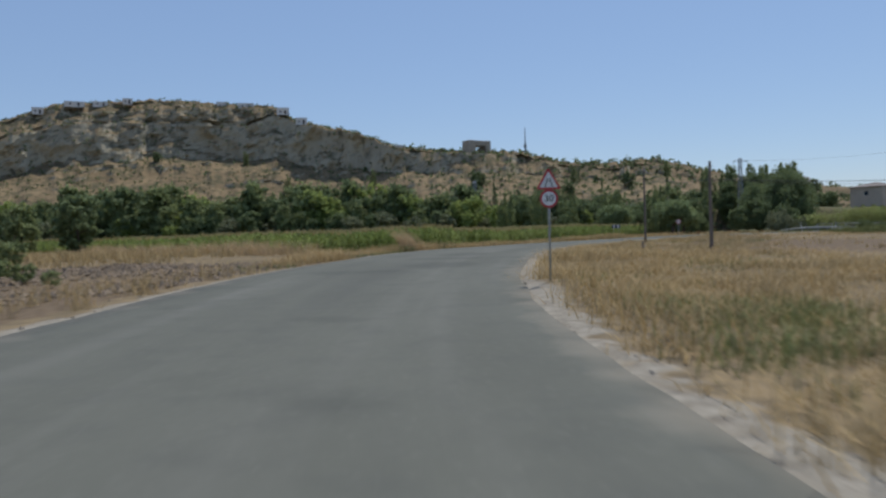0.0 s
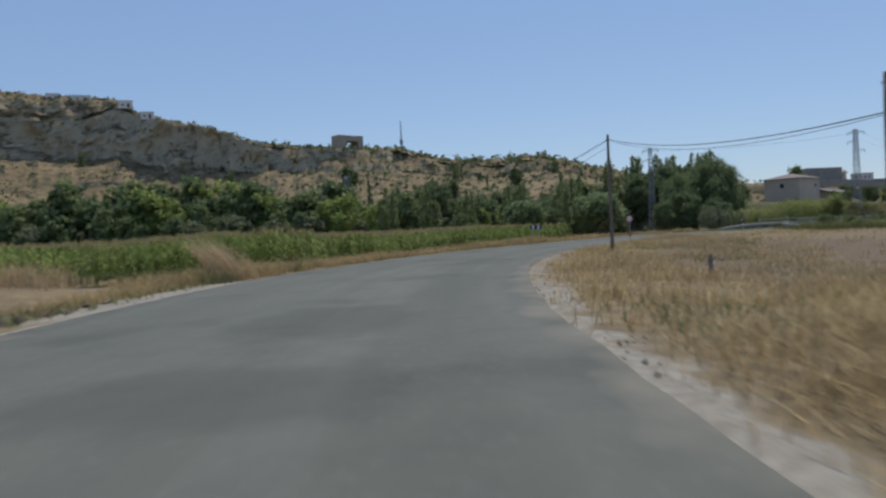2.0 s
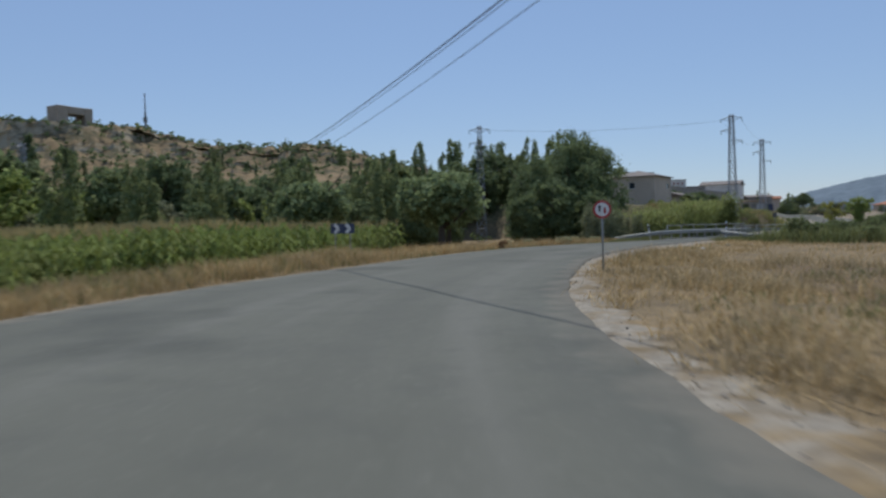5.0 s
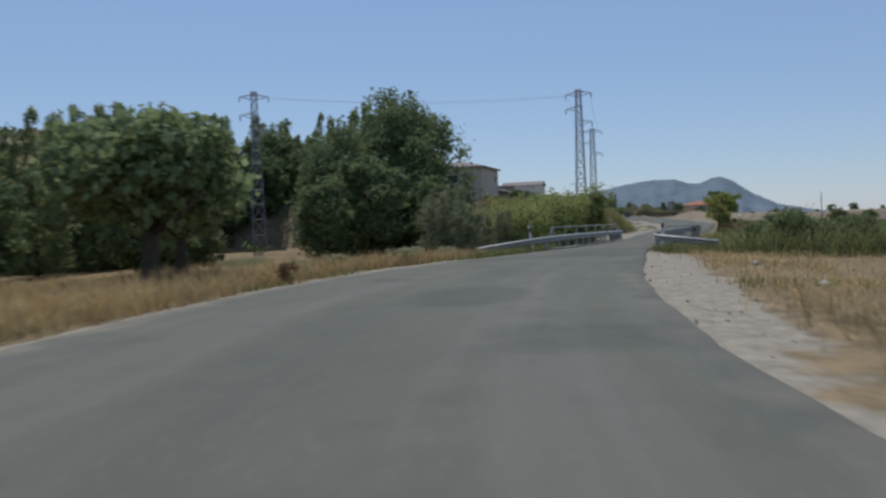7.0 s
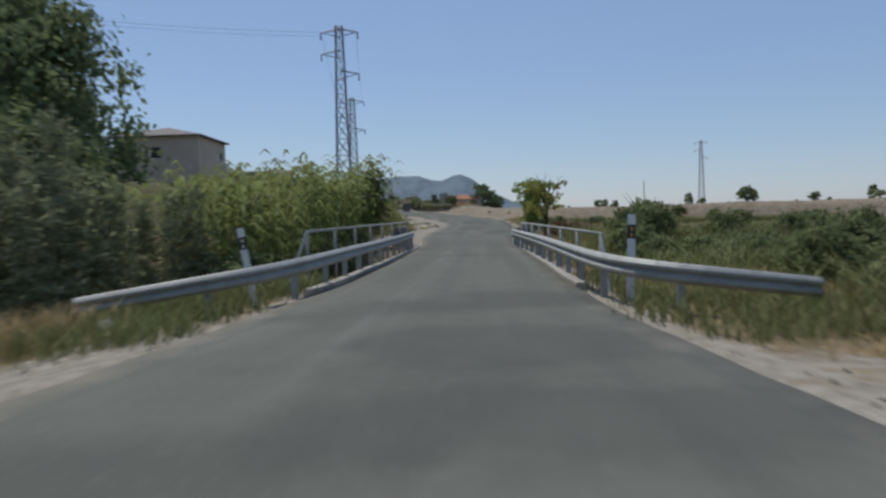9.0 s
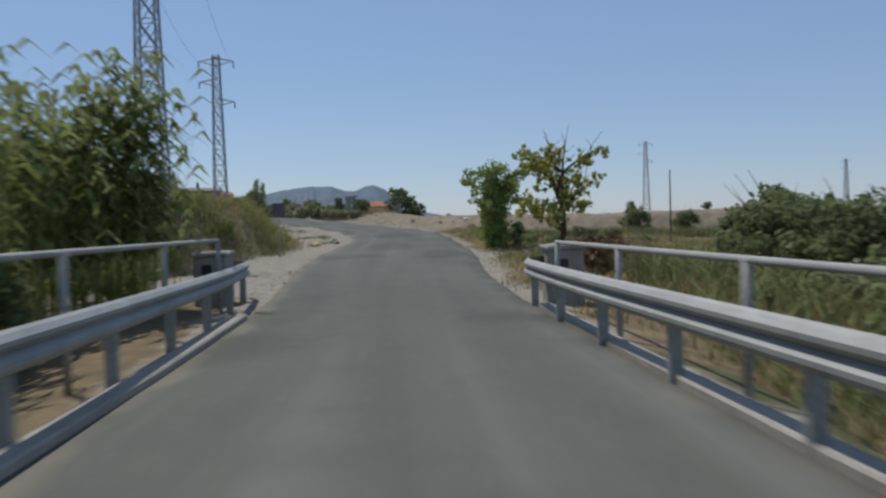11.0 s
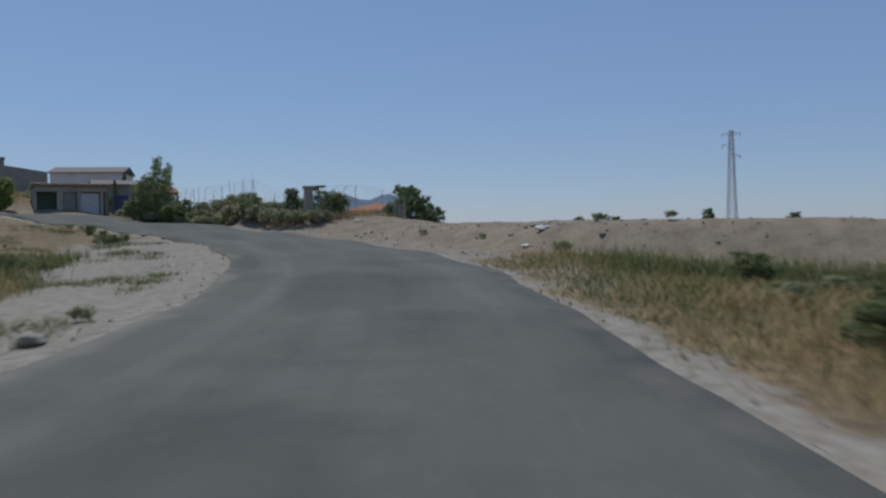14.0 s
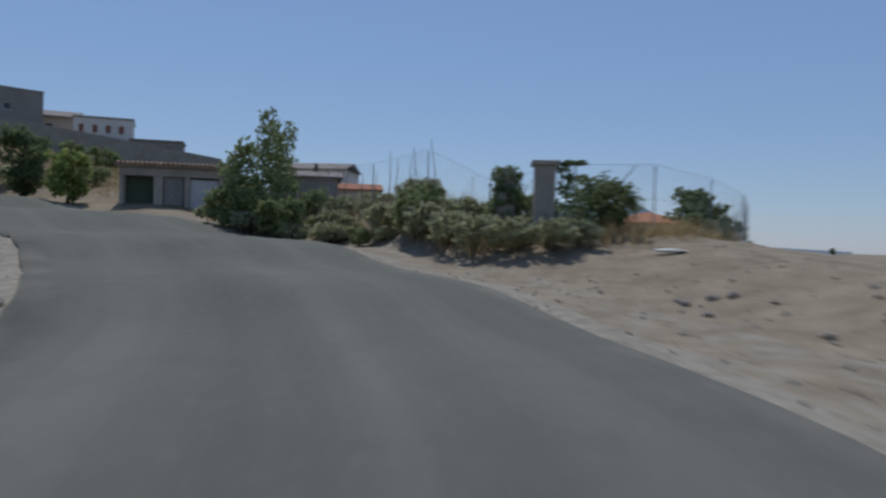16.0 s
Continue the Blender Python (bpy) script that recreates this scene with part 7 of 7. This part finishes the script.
for x, y, s in ((133.4, 102.2, 0.42), (132.4, 101.2, 0.4), (134.6, 101.6, 0.36), (136.6, 101.4, 0.4), (130.6, 100.2, 0.42), (135.2, 99.6, 0.48), (137.4, 103.2, 0.3), (126.5, 101.2, 0.55), (129, 101.6, 0.6), (131.5, 101.4, 0.5), (127.5, 99, 0.7), (133.5, 100.5, 0.6), (138, 102.4, 0.4)):
    place(P_scrub if int(x) % 2 else P_bush, x, y, s, x * 3)


def brushwood(x, y, spread, height, sticks, seed, label):
    """A tangle of thin dead branches."""
    rng = np.random.default_rng(seed)
    ob = thing("brushwood_pile", label, "brushwood", (x, y, ground_z(x, y)))
    for _ in range(sticks):
        a, b = rng.random() * 6.28, rng.normal() * 0.5
        q = Vector((rng.normal() * spread, rng.normal() * spread * 0.6, 0.02 + abs(rng.normal()) * height * 0.35))
        L = 0.5 + 0.9 * rng.random()
        pts = [q, q + Vector((math.cos(a) * L * 0.5, math.sin(a) * L * 0.5, L * (0.28 + 0.25 * rng.random()))), q + Vector((math.cos(a + b) * L, math.sin(a + b) * L, L * (0.3 + 0.4 * rng.random())))]
        bm = bmesh.new()
        tube(bm, pts, [0.022, 0.014, 0.005], 5)
        for k in (1, 2):
            c = a + rng.normal()
            tube(bm, [pts[k], pts[k] + Vector((math.cos(c) * 0.25, math.sin(c) * 0.25, 0.16 * rng.random()))], [0.008, 0.003], 4)
        part("branch", bm, M["dead_wood"], ob)
    return ob


brushwood(120.6, 99.3, 1.1, 0.8, 54, 4, "grey-brown tangle of dead branches below the yellowing tree")
brushwood(124.2, 99.9, 1.0, 0.6, 40, 5, "low heap of dead branches in the roadside scrub")
brushwood(129.6, 101.0, 0.9, 0.6, 36, 6, "heap of dead branches among roadside stones")

# ---- stones, litter, clods ----
def stone_mesh(seed, squash=0.6):
    bm = bmesh.new()
    bmesh.ops.create_icosphere(bm, subdivisions=2, radius=1.0)
    for v in bm.verts:
        v.co *= 1 + 0.35 * noise.noise(v.co * 1.3 + Vector((seed * 7.1, 0, 0)))
        v.co.z *= squash
    me_ = bpy.data.meshes.new("stone")
    bm.to_mesh(me_)
    bm.free()
    me_.materials.append(M["stone"])
    return me_


ST = [stone_mesh(k) for k in range(5)]


def stone(x, y, s, k):
    ob = new("stone", ST[k % 5])
    ob.matrix_world = pose(x, y, ground_z(x, y) + s * 0.25, 0, 0, k * 57) @ Matrix.Diagonal((s, s * 0.8, s, 1))
    return tagged(ob, "pale rough stone lying at the roadside", "stone", "roadside stones")


for k, (x, y, s) in enumerate(((131.3, 101.9, 0.22), (130.7, 102.4, 0.2), (132.4, 101.3, 0.26), (128.8, 102.3, 0.16), (142.4, 113.9, 0.22), (140.5, 114.6, 0.14), (163.4, 124.2, 0.12),
                                (165.0, 124.9, 0.14), (165.8, 126.3, 0.12), (74.5, 88.9, 0.16), (76, 88.2, 0.2), (77.2, 89.0, 0.13))):
    stone(x, y, s, k)
for k in range(46):
    u = RD.random()
    x, y = (160.5 + 13 * u + RD.normal() * 0.8, 103 + 16 * u + RD.normal() * 0.8)
    stone(x, y, 0.04 + 0.09 * RD.random() ** 2, k)
for k in range(40):
    x, y = 12.5 + 24 * RD.random(), 20 + 45 * RD.random()
    off = float(off_road(np.array([x]), np.array([y]))[0][0])
    if off > 0.8:
        stone(x, y, 0.05 + 0.12 * RD.random() ** 2, k)

cl_v, cl_f = [], []
spots = scatter(-22, 10, 22, 62, 4.5, lambda off, side, along, ds, x, y: (side > 0) * (off > 1.5) * (off < 21) * (along < 95) * 0.9, RD)
for x, y, z in spots:
    s = 0.05 + 0.13 * RD.random() ** 1.5
    b = len(cl_v)
    q = RD.normal(size=(6, 3)) * 0.22 + np.array([(1, 0, 0), (-1, 0, 0), (0, 1, 0), (0, -1, 0), (0, 0, 0.8), (0, 0, -0.6)])
    cl_v += (q * s + (x, y, z + 0.02)).tolist()
    cl_f += [(b + i, b + j, b + k) for i, j, k in ((0, 2, 4), (2, 1, 4), (1, 3, 4), (3, 0, 4), (2, 0, 5), (1, 2, 5), (3, 1, 5), (0, 3, 5))]
tagged(new("soil_clods", mesh_of("soil_clods", cl_v, cl_f, M["clod"])), "pale dry clods on the ploughed plot", "soil", kind="stuff")

# loose rubble on the spoil bank and its foot
rb_v, rb_f = [], []
spots = scatter(150, 182, 84, 124, 9, lambda off, side, along, ds, x, y: (side < 0) * (off > 0.8) * (x + 0.3 * y > 186) * (off < 16) * (0.35 + 0.5 * bumps(x, y, 2.5)), RD)
for x, y, z in spots:
    s = 0.015 + 0.05 * RD.random() ** 3
    b = len(rb_v)
    q = RD.normal(size=(6, 3)) * 0.22 + np.array([(1, 0, 0), (-1, 0, 0), (0, 1, 0), (0, -1, 0), (0, 0, 0.8), (0, 0, -0.6)])
    rb_v += (q * s + (x, y, z + 0.01)).tolist()
    rb_f += [(b + i, b + j, b + k) for i, j, k in ((0, 2, 4), (2, 1, 4), (1, 3, 4), (3, 0, 4), (2, 0, 5), (1, 2, 5), (3, 1, 5), (0, 3, 5))]
tagged(new("rubble", mesh_of("rubble", rb_v, rb_f, M["stone"])), "small loose stones over the spoil bank", "rubble", kind="stuff")


gr_v, gr_f = [], []
spots = scatter(-8, 178, 0, 132, 9, lambda off, side, along, ds, x, y: (off > -0.25) * (off < 2.6) * (along > 40) * (along < 290) * np.exp(-np.maximum(off, 0) / 0.7) * (0.55 + 0.45 * bumps(x, y, 1.5)), RD)
for x, y, z in spots:
    o = float(RD.random())
    s = 0.012 + 0.035 * o ** 3
    b = len(gr_v)
    q = RD.normal(size=(5, 3)) * 0.2 + np.array([(1, 0, 0), (-0.5, 0.85, 0), (-0.5, -0.85, 0), (0, 0, 0.8), (0, 0, -0.5)])
    gr_v += (q * s + (x, y, z + 0.01)).tolist()
    gr_f += [(b, b + 1, b + 3), (b + 1, b + 2, b + 3), (b + 2, b, b + 3), (b + 1, b, b + 4), (b + 2, b + 1, b + 4), (b, b + 2, b + 4)]
tagged(new("verge_grit", mesh_of("verge_grit", gr_v, gr_f, M["grit"])), "loose pale grit along the road edges", "grit", kind="stuff")


def crumpled(name, label, category, x, y, size, key, seed, lift=0.0):
    bm = bmesh.new()
    bmesh.ops.create_icosphere(bm, subdivisions=3, radius=1.0)
    for v in bm.verts:
        n = noise.noise_vector(v.co * 1.8 + Vector((seed, 0, 0)))
        v.co += n * 0.45
        v.co = Vector((v.co.x * size[0], v.co.y * size[1], v.co.z * size[2]))
    me_ = bpy.data.meshes.new(name)
    bm.to_mesh(me_)
    bm.free()
    me_.materials.append(M[key])
    ob = new(name, me_)
    ob.matrix_world = pose(x, y, ground_z(x, y) + size[2] * 0.6 + lift, 0, 0, seed * 40)
    return tagged(ob, label, category)


crumpled("plastic_sack", "crumpled yellow plastic sack on the gravel", "sack", 141.4, 114.9, (0.42, 0.22, 0.12), "yellow_sack", 2)
crumpled("plastic_bag", "white plastic bag beside the guard rail", "bag", 82.9, 103.0, (0.16, 0.12, 0.10), "paper", 5)
crumpled("plastic_sheet", "pale plastic sheet on the spoil bank", "sheet", 163.6, 108.6, (0.34, 0.2, 0.09), "paper", 7)
crumpled("plastic_sheet", "small white scrap on the spoil bank", "sheet", 162.6, 109.2, (0.26, 0.14, 0.05), "paper", 9)
crumpled("plastic_sheet", "white scrap on top of the spoil bank", "sheet", 176.2, 119.4, (0.35, 0.15, 0.04), "paper", 11)
crumpled("paper_scrap", "white scrap of paper in the dry grass", "scrap", 66.5, 86.0, (0.16, 0.12, 0.05), "paper", 13)
for x, y, s in ((160.6, 107.9, 0.5), (162.9, 106.6, 0.32), (169.6, 114.4, 0.28), (161.5, 104.2, 0.3), (144.4, 114.6, 0.25), (166.0, 111.2, 0.22)):
    place(P_scrub, x, y, s, x * 7)

# ---- the pattern plants leave the scene ----
for proto in (P_poplar, P_cypress, P_elm, P_ash, P_oak, P_bright, P_olive, P_grey, P_fig, P_pine, P_bush, P_thicket, P_near, P_garden, P_scrub, P_bramble, P_bank):
    drop(proto)
